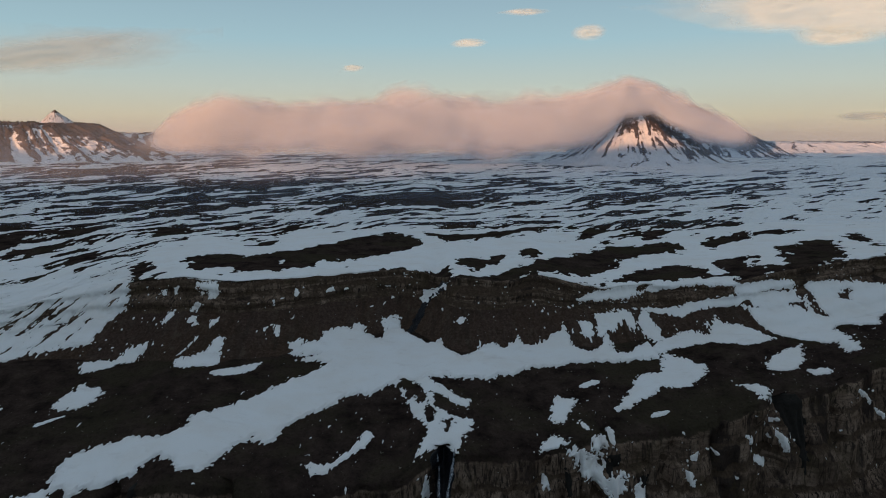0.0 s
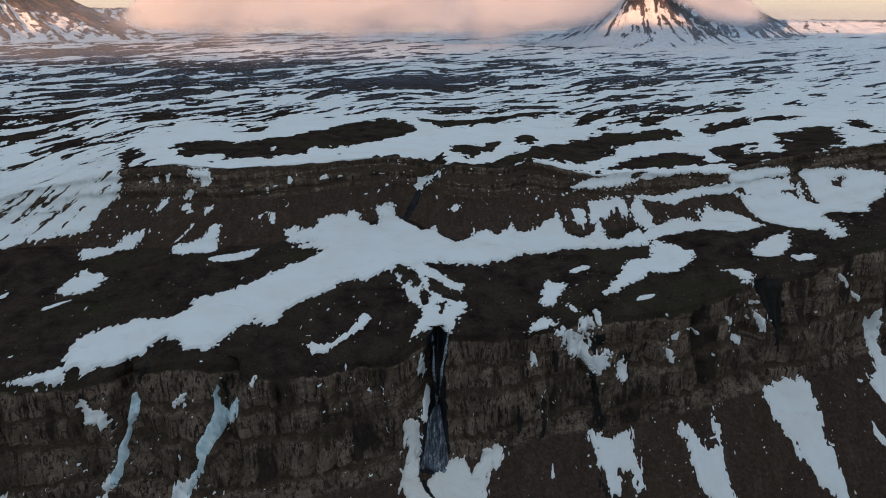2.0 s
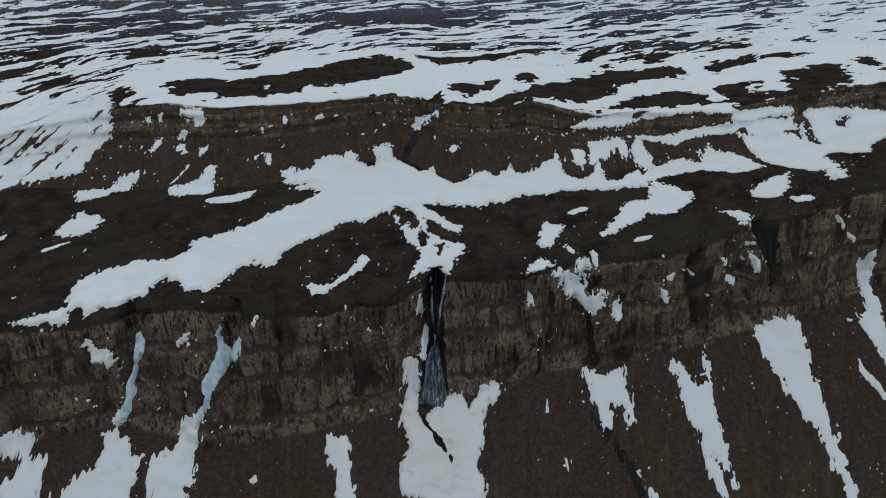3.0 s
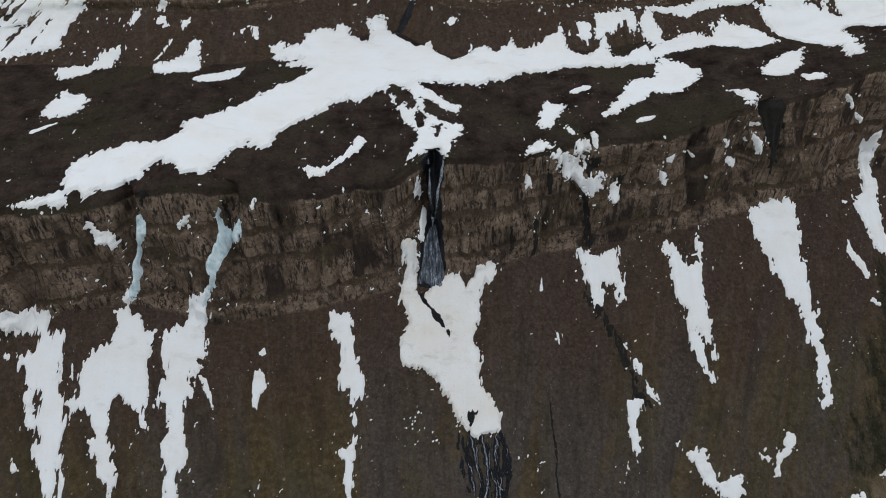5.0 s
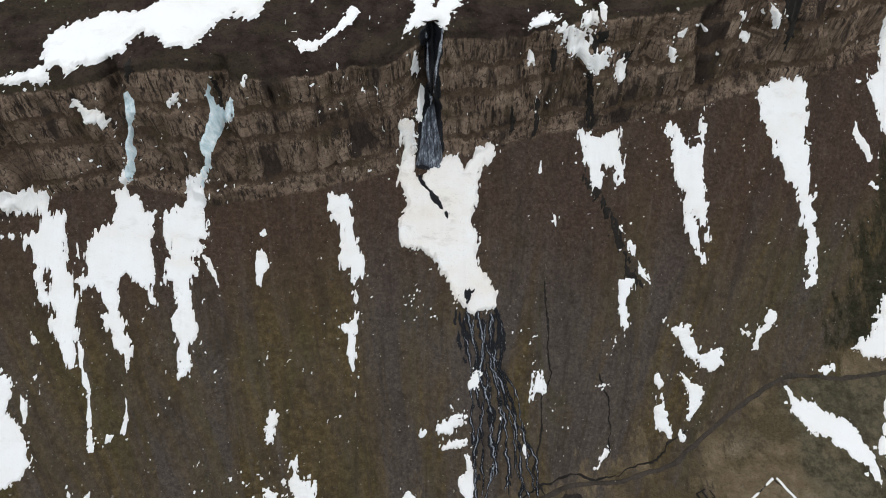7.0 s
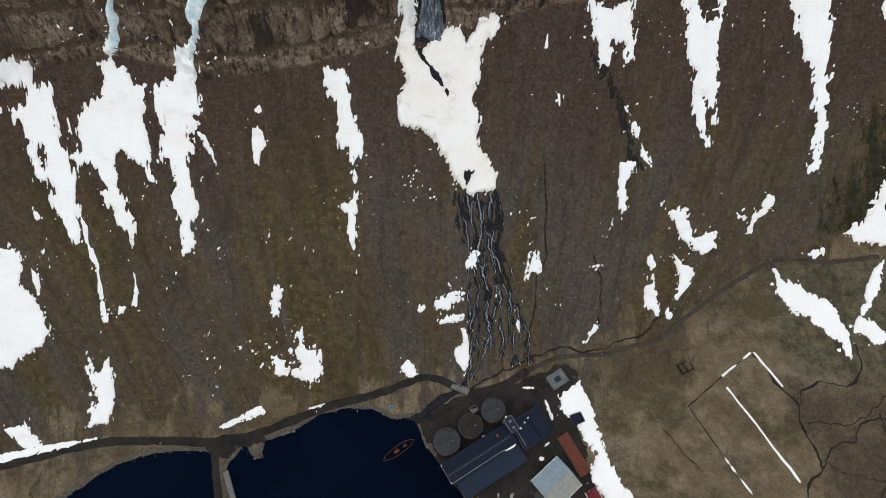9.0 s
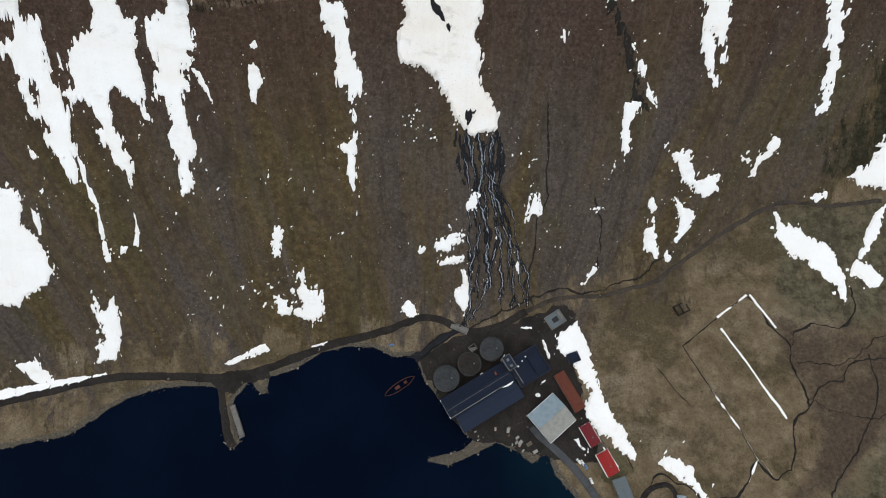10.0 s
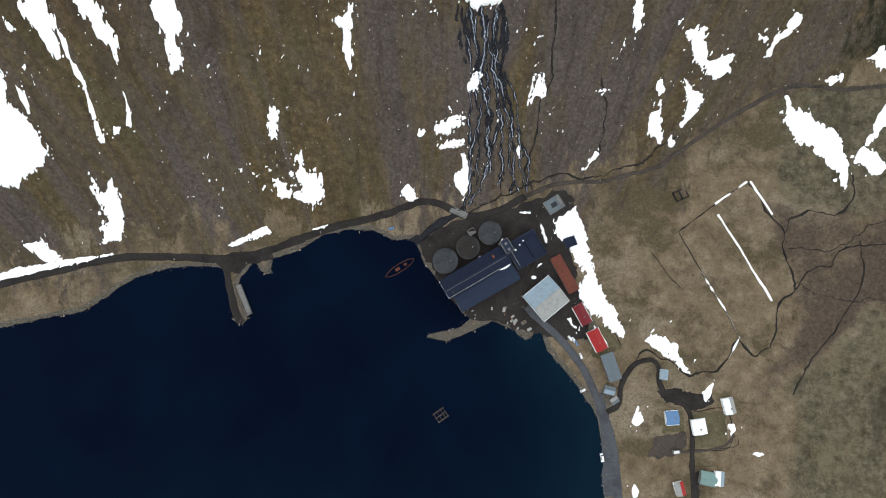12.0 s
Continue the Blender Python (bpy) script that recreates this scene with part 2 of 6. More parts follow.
def ground_material():
    n = Nodes("land", 1.0)
    n.bsdf.inputs["Specular IOR Level"].default_value = 0.0
    fine, grit, mid = n.noise(0.9, 4, 0.75), n.noise(2.6, 5, 0.75), n.noise(14, 5, 0.7)
    # the scree fans out from the cliff: its streaks follow the fall of the slope
    fan = n.add("ShaderNodeCombineXYZ", X=n.attribute("fan"), Y=n.math("MULTIPLY", n.attribute("drop"), 1.0), Z=0.0).outputs[0]

    def fanned(size, detail, rough, along, swirl=0.0):
        m = n.t.nodes.new("ShaderNodeMapping")
        m.inputs["Scale"].default_value = (1 / size, along / size, 1)
        n.t.links.new(fan, m.inputs["Vector"])
        return n.add("ShaderNodeTexNoise", Vector=m.outputs[0], Scale=1.0, Detail=float(detail), Roughness=rough, Distortion=swirl).outputs["Fac"]

    # scree: grey-brown gravel in belts down the slope, with ochre and olive growth between, redder under the cliff
    gravel = n.ramp(grit, [(0.3, (0.0504, 0.0396, 0.0342)), (0.5, (0.0846, 0.0666, 0.0567)), (0.7, (0.1278, 0.1017, 0.0864))])
    ochre = n.ramp(n.noise(4.5, 6, 0.72), [(0.3, (0.0450, 0.0297, 0.0117)), (0.5, (0.0936, 0.0639, 0.0279)), (0.7, (0.1620, 0.1134, 0.0540))])
    olive = n.ramp(n.noise(3.4, 6, 0.72), [(0.3, (0.0324, 0.0270, 0.0126)), (0.5, (0.0720, 0.0594, 0.0297)), (0.7, (0.1188, 0.0972, 0.0540))])
    russet = n.ramp(grit, [(0.3, (0.040, 0.0230, 0.0175)), (0.5, (0.070, 0.0430, 0.0330)), (0.7, (0.114, 0.0750, 0.0580))])
    scree = n.mix(n.ramp(fanned(46, 7, 0.68, 0.24, 0.7), [(0.45, 0.0), (0.58, 0.85)]), gravel, ochre)
    scree = n.mix(n.ramp(fanned(31, 7, 0.68, 0.34, 0.9), [(0.52, 0.0), (0.64, 0.7)]), scree, olive)
    upper = n.math("ADD", n.attribute("high"), n.math("MULTIPLY", n.math("SUBTRACT", fanned(40, 6, 0.7, 0.3), 0.5), 1.3))
    scree = n.mix(n.ramp(upper, [(0.32, 0.0), (0.95, 0.85)]), scree, russet)
    scree = n.mix(n.ramp(n.noise(30, 6, 0.7, (1, 0.5, 0.5)), [(0.54, 0.0), (0.68, 0.5)]), scree, (0.040, 0.031, 0.022))
    runnel = fanned(8, 6, 0.68, 0.16, 0.8)
    scree = n.mix(n.ramp(runnel, [(0.35, 0.5), (0.46, 0.0)]), scree, (0.038, 0.029, 0.023))
    scree = n.mix(n.ramp(runnel, [(0.56, 0.0), (0.70, 0.28)]), scree, (0.140, 0.116, 0.096))
    scree = n.mix(n.ramp(n.noise(6.5, 7, 0.76), [(0.37, 0.5), (0.46, 0.0)]), scree, (0.034, 0.0255, 0.0190))
    scree = n.mix(n.ramp(n.noise(9, 7, 0.76, (1, 0.5, 0.5)), [(0.55, 0.0), (0.66, 0.4)]), scree, (0.128, 0.102, 0.078))
    # rock of the cliffs: lava beds with thin strata, upright joints in the thick beds, mossy ledges
    strata = n.attribute("strata")
    layer = n.add("ShaderNodeCombineXYZ", X=n.attribute("fan"), Y=strata, Z=0.0).outputs[0]

    def bedded(along, thick, detail, rough, swirl=0.0):
        m = n.t.nodes.new("ShaderNodeMapping")
        m.inputs["Scale"].default_value = (1 / along, 1 / thick, 1)
        n.t.links.new(layer, m.inputs["Vector"])
        return n.add("ShaderNodeTexNoise", Vector=m.outputs[0], Scale=1.0, Detail=float(detail), Roughness=rough, Distortion=swirl).outputs["Fac"]

    joints = n.noise(2.7, 4, 0.65, (1, 0.7, 0.15))
    lump = n.noise(1.7, 5, 0.7, (1, 1, 0.7))
    rock = n.ramp(n.noise(13, 6, 0.7, (1, 1, 0.6)), [(0.3, (0.134, 0.090, 0.066)), (0.5, (0.232, 0.161, 0.119)), (0.72, (0.340, 0.245, 0.184))])
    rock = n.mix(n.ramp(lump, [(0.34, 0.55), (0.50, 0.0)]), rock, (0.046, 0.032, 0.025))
    rock = n.mix(n.ramp(lump, [(0.56, 0.0), (0.70, 0.35)]), rock, (0.25, 0.192, 0.150))
    thick_bed = n.ramp(bedded(200, 0.9, 2, 0.5), [(0.38, 0.4), (0.52, 1.0)])
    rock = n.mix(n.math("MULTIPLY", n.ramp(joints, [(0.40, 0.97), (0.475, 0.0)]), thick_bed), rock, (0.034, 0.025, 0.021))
    rock = n.mix(n.ramp(bedded(90, 0.26, 5, 0.68, 0.6), [(0.34, 0.7), (0.48, 0.0)]), rock, (0.050, 0.034, 0.024))
    rock = n.mix(n.ramp(bedded(45, 0.12, 4, 0.7, 0.4), [(0.34, 0.4), (0.46, 0.0)]), rock, (0.036, 0.026, 0.020))
    # Clefts and cracks: recess shade put into the rock colour.
    east_shade = n.math("MULTIPLY", n.math("DIVIDE", n.attribute("fan"), 110.0, True), 0.05)
    # The east offset paints in more, for the cliff side that faces away.
    clefts = n.math("SUBTRACT", n.noise(24, 4, 0.6, (1, 1, 0.2)), east_shade)
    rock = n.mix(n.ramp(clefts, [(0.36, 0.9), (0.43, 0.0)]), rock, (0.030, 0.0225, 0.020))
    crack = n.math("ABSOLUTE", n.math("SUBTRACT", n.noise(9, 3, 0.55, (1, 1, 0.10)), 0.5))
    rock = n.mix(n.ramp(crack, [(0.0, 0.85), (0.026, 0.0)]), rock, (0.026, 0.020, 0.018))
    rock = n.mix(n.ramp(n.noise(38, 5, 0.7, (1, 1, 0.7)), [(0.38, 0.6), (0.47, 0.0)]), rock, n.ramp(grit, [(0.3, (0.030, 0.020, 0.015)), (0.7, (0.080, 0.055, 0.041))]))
    ledge = n.ramp(grit, [(0.3, (0.042, 0.028, 0.020)), (0.6, (0.094, 0.064, 0.045)), (0.8, (0.150, 0.106, 0.076))])
    bed = n.math("ADD", n.attribute("bed"), n.math("MULTIPLY", n.math("SUBTRACT", n.noise(12, 5, 0.75), 0.5), 2.6))
    rock = n.mix(n.ramp(bed, [(0.05, 0.0), (0.5, 1.0)]), ledge, rock)
    rock = n.mix(n.ramp(n.noise(26, 5, 0.68), [(0.53, 0.0), (0.66, 0.5)]), rock, n.ramp(grit, [(0.3, (0.040, 0.030, 0.016)), (0.7, (0.104, 0.080, 0.046))]))
    # bench: dark moss and heath
    moss = n.ramp(n.noise(20, 6, 0.72), [(0.28, (0.012, 0.0082, 0.0074)), (0.5, (0.044, 0.030, 0.025)), (0.75, (0.086, 0.060, 0.047))])
    moss = n.mix(n.ramp(n.noise(46, 5, 0.7, (0.6, 1, 1)), [(0.48, 0.0), (0.62, 0.75)]), moss, (0.052, 0.043, 0.027))
    moss = n.mix(n.ramp(grit, [(0.30, 0.7), (0.5, 0.0)]), moss, (0.012, 0.010, 0.008))
    # low ground: last year's grass, bleached and olive by turns, worn down to earth here and there
    turf = n.noise(1.8, 5, 0.7)
    grass = n.ramp(n.noise(11, 6, 0.7), [(0.3, (0.100, 0.071, 0.042)), (0.5, (0.164, 0.120, 0.076)), (0.72, (0.232, 0.177, 0.118))])
    grass = n.mix(n.ramp(n.noise(46, 6, 0.66, (0.8, 1, 1), (0, 0, 0.5)), [(0.49, 0.0), (0.57, 0.9)]), grass, n.ramp(turf, [(0.3, (0.0581, 0.0440, 0.0246)), (0.7, (0.1074, 0.0827, 0.0484))]))
    grass = n.mix(n.ramp(n.noise(70, 6, 0.66, (0.55, 1, 1), (0, 0, 0.6)), [(0.51, 0.0), (0.60, 0.7)]), grass, n.ramp(turf, [(0.3, (0.158, 0.121, 0.083)), (0.7, (0.262, 0.206, 0.148))]))
    grass = n.mix(n.ramp(n.noise(28, 7, 0.72), [(0.38, 0.75), (0.46, 0.0)]), grass, n.ramp(grit, [(0.3, (0.052, 0.038, 0.024)), (0.7, (0.110, 0.082, 0.054))]))
    grass = n.mix(n.ramp(turf, [(0.36, 0.4), (0.48, 0.0)]), grass, (0.072, 0.054, 0.031))
    tuft = n.noise(7, 7, 0.75)
    heath = n.ramp(tuft, [(0.36, (0.040, 0.035, 0.022)), (0.50, (0.088, 0.077, 0.050)), (0.66, (0.158, 0.137, 0.092))])
    heath = n.mix(n.ramp(n.noise(26, 6, 0.7, (1, 0.5, 1), (0, 0, 0.8)), [(0.52, 0.0), (0.64, 0.7)]), heath, n.ramp(turf, [(0.3, (0.096, 0.078, 0.046)), (0.7, (0.175, 0.143, 0.092))]))
    heath = n.mix(n.ramp(n.noise(40, 6, 0.7, (1, 0.4, 1), (0, 0, 0.8)), [(0.36, 0.7), (0.46, 0.0)]), heath, (0.034, 0.029, 0.021))

    def edge(name, wobble=0.35):
        a = n.math("ADD", n.attribute(name), n.math("MULTIPLY", n.math("SUBTRACT", mid, 0.5), wobble * 2))
        return n.ramp(a, [(0.40, 0.0), (0.60, 1.0)])

    def slow_edge(name):
        a = n.math("ADD", n.attribute(name), n.math("MULTIPLY", n.math("SUBTRACT", n.noise(26, 6, 0.75, (1, 0.35, 0.35)), 0.5), 2.4))
        return n.ramp(a, [(0.52, 0.0), (0.70, 1.0)])

    scree = n.mix(n.ramp(fine, [(0.62, 0.0), (0.72, 0.45)]), scree, (0.17, 0.142, 0.115))
    c = n.mix(slow_edge("grass"), scree, grass)
    rubble = n.math("ADD", n.attribute("heath"), n.math("MULTIPLY", n.math("SUBTRACT", n.noise(30, 7, 0.75), 0.5), 2.2))
    c = n.mix(n.ramp(rubble, [(0.30, 0.0), (0.95, 0.85)]), c, heath)
    shrub = n.ramp(n.noise(6, 6, 0.75), [(0.34, (0.018, 0.0165, 0.0105)), (0.55, (0.042, 0.037, 0.024)), (0.75, (0.082, 0.070, 0.046))])
    c = n.mix(slow_edge("shrub"), c, shrub)
    c = n.mix(n.ramp(n.math("ADD", n.attribute("peat"), n.math("MULTIPLY", n.math("SUBTRACT", n.noise(20, 6, 0.75), 0.5), 1.6)), [(0.30, 0.0), (0.75, 0.9)]), c, n.ramp(grit, [(0.30, (0.038, 0.0265, 0.0200)), (0.70, (0.108, 0.078, 0.058))]))
    drains = n.math("ABSOLUTE", n.math("SUBTRACT", n.noise(75, 3, 0.5, (0.3, 1, 1), (0, 0, -0.75)), 0.5))
    wet = n.math("MULTIPLY", n.ramp(drains, [(0.0, 1.0), (0.014, 0.0)]), n.ramp(n.attribute("peat"), [(0.15, 0.0), (0.45, 0.65)]))
    c = n.mix(wet, c, (0.016, 0.012, 0.011))
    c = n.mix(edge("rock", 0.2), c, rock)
    c = n.mix(edge("moss", 0.5), c, moss)
    c = n.mix(edge("shore", 0.15), c, n.ramp(fine, [(0.3, (0.035, 0.030, 0.024)), (0.7, (0.17, 0.145, 0.115))]))
    c = n.mix(n.ramp(fine, [(0.34, 0.45), (0.48, 0.0)]), c, n.mix(0.6, c, (0.0, 0.0, 0.0)))
    h = n.math("ADD", n.math("MULTIPLY", grit, 0.9), n.math("ADD", n.math("MULTIPLY", lump, 0.7), n.math("MULTIPLY", joints, 0.9)))
    n.bump(h, 0.8, 1.6)
    return n.colour(c)


def snow_material(name="snow", dirt=0.35):
    n = Nodes(name, 0.75)
    stain = n.ramp(n.noise(30, 5, 0.65, (0.6, 1, 1), (0, 0, 0.5)), [(0.55 - 0.36 * dirt, 0.0), (0.70, dirt)])
    line = n.ramp(n.noise(11, 6, 0.72, (0.45, 1, 1), (0, 0, 0.6)), [(0.56, 0.0), (0.72, dirt * 0.9)])
    speck = n.ramp(n.noise(0.9, 4, 0.7), [(0.60, 0.0), (0.74, dirt)])
    c = n.mix(stain, (0.88, 0.87, 0.865), (0.79, 0.70, 0.61))
    c = n.mix(line, c, (0.56, 0.50, 0.45))
    c = n.mix(speck, c, (0.30, 0.26, 0.22))
    n.bump(n.noise(5, 5, 0.6, (1, 0.4, 0.4)), 0.35, 0.8)
    n.bsdf.inputs["Specular IOR Level"].default_value = 0.3
    return n.colour(c)


LAND, SNOW = ground_material(), snow_material()


def ice_material():
    n = Nodes("gully_ice", 0.4)
    c = n.ramp(n.noise(3.5, 5, 0.65, (1, 1, 0.3)), [(0.36, (0.42, 0.56, 0.60)), (0.5, (0.60, 0.71, 0.74)), (0.66, (0.80, 0.84, 0.85))])
    n.bump(n.noise(2.0, 4, 0.6, (1, 1, 0.4)), 0.4, 0.6)
    return n.colour(c)


ICE = ice_material()


def water_material():
    n = Nodes("fjord_water", 0.06)
    n.bsdf.inputs["IOR"].default_value = 1.33
    n.bsdf.inputs["Specular IOR Level"].default_value = 0.03
    n.bump(n.noise(2.2, 4, 0.6), 0.10, 0.3)
    deep = n.ramp(n.noise(90, 3), [(0.3, (0.0, 0.0018, 0.0072)), (0.7, (0.0001, 0.0040, 0.0125))])
    shelf = n.math("ADD", n.attribute("shallow"), n.math("MULTIPLY", n.math("SUBTRACT", n.noise(25, 5, 0.65), 0.5), 0.35))
    return n.colour(n.mix(n.ramp(shelf, [(0.1, 0.0), (0.95, 0.6)]), deep, (0.0012, 0.0125, 0.0210)))


def paint(name, c, rough=0.6, wear=0.35, metal=0.0):
    """Painted or bare sheet, weathered at two scales."""
    n = Nodes(name, rough)
    n.bsdf.inputs["Metallic"].default_value = metal
    dark = tuple(0.55 * k for k in c)
    a = n.mix(n.ramp(n.noise(3.5, 5, 0.7), [(0.42, 0.0), (0.7, wear)]), c, dark)
    a = n.mix(n.ramp(n.noise(0.6, 4, 0.7), [(0.5, 0.0), (0.75, wear)]), a, tuple(min(1, 1.25 * k) for k in c))
    return n.colour(a)


def white_water_material():
    n = Nodes("falling_water", 0.35)
    st = n.noise(1.6, 5, 0.75, (1, 0.3, 0.07))
    return n.colour(n.ramp(st, [(0.40, (0.018, 0.020, 0.026)), (0.55, (0.10, 0.115, 0.14)), (0.70, (0.55, 0.60, 0.66))]))


def wet_rock_material():
    n = Nodes("wet_stones", 0.45)
    c = n.ramp(n.noise(1.3, 5, 0.8), [(0.42, (0.0020, 0.0022, 0.0036)), (0.60, (0.0075, 0.0078, 0.0110)), (0.68, (0.050, 0.054, 0.068)), (0.74, (0.26, 0.28, 0.33))])
    n.bump(n.noise(1.0, 4, 0.7), 0.8, 0.8)
    return n.colour(c)


def foam_material():
    n = Nodes("foaming_water", 0.5)
    return n.colour(n.ramp(n.noise(0.9, 4, 0.7), [(0.40, (0.012, 0.014, 0.020)), (0.50, (0.16, 0.18, 0.21)), (0.62, (0.58, 0.61, 0.66))]))


def gravel_material(name, a, b):
    n = Nodes(name, 0.95)
    c = n.ramp(n.noise(1.5, 5, 0.75), [(0.3, a), (0.7, b)])
    c = n.mix(n.ramp(n.noise(14, 4, 0.65), [(0.45, 0.0), (0.65, 0.6)]), c, tuple(0.5 * k for k in a))
    return n.colour(c)


WATER = water_material()

FALLING, WET = white_water_material(), wet_rock_material()
GRAVEL = gravel_material("gravel", (0.013, 0.0105, 0.0092), (0.034, 0.028, 0.024))
TRACK = gravel_material("track", (0.030, 0.023, 0.018), (0.076, 0.060, 0.047))
ASPHALT = gravel_material("asphalt", (0.046, 0.048, 0.052), (0.074, 0.076, 0.081))
LAWN = gravel_material("olive_lawn", (0.062, 0.050, 0.026), (0.122, 0.099, 0.056))
BROOK = gravel_material("brook_bed", (0.010, 0.009, 0.008), (0.030, 0.025, 0.021))
CONCRETE = gravel_material("concrete", (0.10, 0.096, 0.090), (0.20, 0.19, 0.175))
TANK_TOP = gravel_material("tank_roof", (0.022, 0.024, 0.026), (0.048, 0.050, 0.051))
NAVY = paint("navy_roof_sheet", (0.0034, 0.0080, 0.0210), 0.7)
SLATE = paint("slate_blue_roof_sheet", (0.0100, 0.0180, 0.0360), 0.7)
PALE_BLUE = paint("pale_blue_roof_sheet", (0.20, 0.265, 0.30), 0.55, 0.6)
CREAM = paint("cream_roof_sheet", (0.26, 0.255, 0.235), 0.55, 0.6)
RUST = paint("rusty_red_roof_sheet", (0.125, 0.035, 0.022), 0.8, 0.8)
DARK_RED = paint("dark_red_roof_sheet", (0.15, 0.012, 0.016), 0.6)
RED = paint("bright_red_roof_sheet", (0.30, 0.014, 0.013), 0.5)
GREY_ROOF = paint("grey_roof_sheet", (0.10, 0.12, 0.13), 0.6)
WHITE = paint("white_paint", (0.72, 0.72, 0.70), 0.5, 0.2)
BLUE = paint("blue_roof_sheet", (0.085, 0.18, 0.31), 0.5)
TEAL = paint("teal_roof_sheet", (0.14, 0.22, 0.20), 0.6)
DARK = paint("dark_opening", (0.015, 0.016, 0.018), 0.4, 0.1)
TIMBER = paint("weathered_timber", (0.11, 0.085, 0.06), 0.85, 0.6)
WRECK_IRON = paint("drowned_iron", (0.085, 0.030, 0.020), 0.8, 0.9)
RUSTY_IRON = paint("rusty_iron", (0.21, 0.055, 0.030), 0.8, 0.8)
PANE = paint("window_pane", (0.03, 0.035, 0.04), 0.08, 0.1)

# ---- building ----
def sheet(name, verts, quads, material, smooth_shade=True):
    me = bpy.data.meshes.new(name)
    me.vertices.add(len(verts))
    me.vertices.foreach_set("co", np.asarray(verts, np.float32).ravel())
    q = np.asarray(quads, np.int32)
    me.loops.add(q.size)
    me.loops.foreach_set("vertex_index", q.ravel())
    me.polygons.add(len(q))
    me.polygons.foreach_set("loop_start", np.arange(0, q.size, q.shape[1], dtype=np.int32))
    me.polygons.foreach_set("use_smooth", np.full(len(q), smooth_shade))
    me.update(calc_edges=True)
    me.validate()
    me.materials.append(material)
    return new(name, me)


def grid_quads(rows, cols):
    i = (np.arange(rows - 1)[:, None] * cols + np.arange(cols - 1)[None, :]).ravel()
    return np.stack([i, i + 1, i + cols + 1, i + cols], 1)


def float_layer(me, name, values):
    me.attributes.new(name, "FLOAT", "POINT").data.foreach_set("value", np.asarray(values, np.float32).ravel())


LOW = []


def ground_z(x, y):
    """Height of the land at plan places below the cliff."""
    x, y = np.atleast_1d(np.asarray(x, float)), np.atleast_1d(np.asarray(y, float))
    s = x / (WIDE + FAN * np.maximum(y, 0))
    c = np.clip((s + 1) / 2 * (COLUMNS - 1), 0, COLUMNS - 1.001)
    i = c.astype(int)
    n = SEGMENTS[0] + SEGMENTS[1]
    out = np.zeros(len(x))
    for k in range(len(x)):
        f = c[k] - i[k]
        yy = LOW[0][:n, i[k]] * (1 - f) + LOW[0][:n, i[k] + 1] * f
        zz = LOW[1][:n, i[k]] * (1 - f) + LOW[1][:n, i[k] + 1] * f
        out[k] = np.interp(y[k], yy, zz)
    return out


def build_ground():
    S, V = np.meshgrid(COL_S, ROW_V)
    x, y, z = land(S, V)
    LOW[:] = [y, z]
    ob = sheet("ground", np.stack([x, y, z], -1).reshape(-1, 3), grid_quads(len(ROW_V), COLUMNS), LAND)
    me = ob.data
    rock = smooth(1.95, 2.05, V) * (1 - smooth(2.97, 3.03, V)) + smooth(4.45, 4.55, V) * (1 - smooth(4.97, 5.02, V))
    moss = smooth(2.90, 3.0, V) * (1 - smooth(3.96, 4.04, V)) + smooth(4.97, 5.02, V)
    grass = 1 - smooth(0.80, 1.28, V + 0.12 * fbm(x / 40, y / 40, 4))
    shore = smooth(-12, -3, z) * (1 - smooth(1.1, 2.1, z)) * (V < 1)
    wob = 22 * fbm(x / 40, y / 40, 7)
    heath = smooth(258, 285, x + wob) * smooth(72, 100, y + wob) + smooth(258, 286, x + wob - 0.67 * np.maximum(y + 56, 0)) * smooth(20, 0, y + wob)
    heath = heath * (V < 1.0)
    f = np.clip(V - 2, 0, 1)
    ph = bed_phase(S, f)
    ph = ph - np.floor(ph)
    bed = np.where((V > 2) & (V < 3), smooth(0.02, 0.12, ph) * (1 - smooth(0.72, 0.92, ph)), np.where(V > 4, 0.20 + 1.0 * fbm(V * 26 + 0.6 * fbm(x / 60, y / 60, 31), x / 160, 33, 4, 0.6), 0.75))
    float_layer(me, "bed", bed)
    float_layer(me, "strata", np.where(V < 3.5, bed_phase(S, f), V * 9 + 0.4 * fbm(x / 60, y / 60, 31)))
    float_layer(me, "high", np.where(V < 3, smooth(45, 135, z), 1.2))
    float_layer(me, "fan", x / (1 + np.clip(y - 80, -120, 400) / 450))
    float_layer(me, "drop", y - 0.6 * z)
    peat = 0.85 * smooth(262, 290, x + 0.15 * y + 10 * fbm(x / 30, y / 30, 18)) * smooth(-95, -40, y + 0.35 * (x - 300)) * (1 - smooth(85, 130, y)) + 0.75 * np.exp(-((x - 305) * 0.72 - (y - 5) * 0.69) ** 2 / 150.0) * smooth(-75, -45, y) * (1 - smooth(50, 95, y)) * (x > 235)
    peat = peat * (1 - 0.8 * heath)
    float_layer(me, "peat", 0.8 * peat * (V < 1))
    float_layer(me, "shrub", smooth(0.44, 0.58, S + 0.06 * fbm(x / 60, y / 60, 16)) * smooth(1.0, 1.12, V) * (V < 2.0))
    for k, a in (("rock", rock), ("moss", moss), ("grass", grass), ("shore", shore), ("heath", heath)):
        float_layer(me, k, a)
    return tagged(ob, "brown scree slopes, layered cliffs and a mossy plateau", "ground", kind="structure")


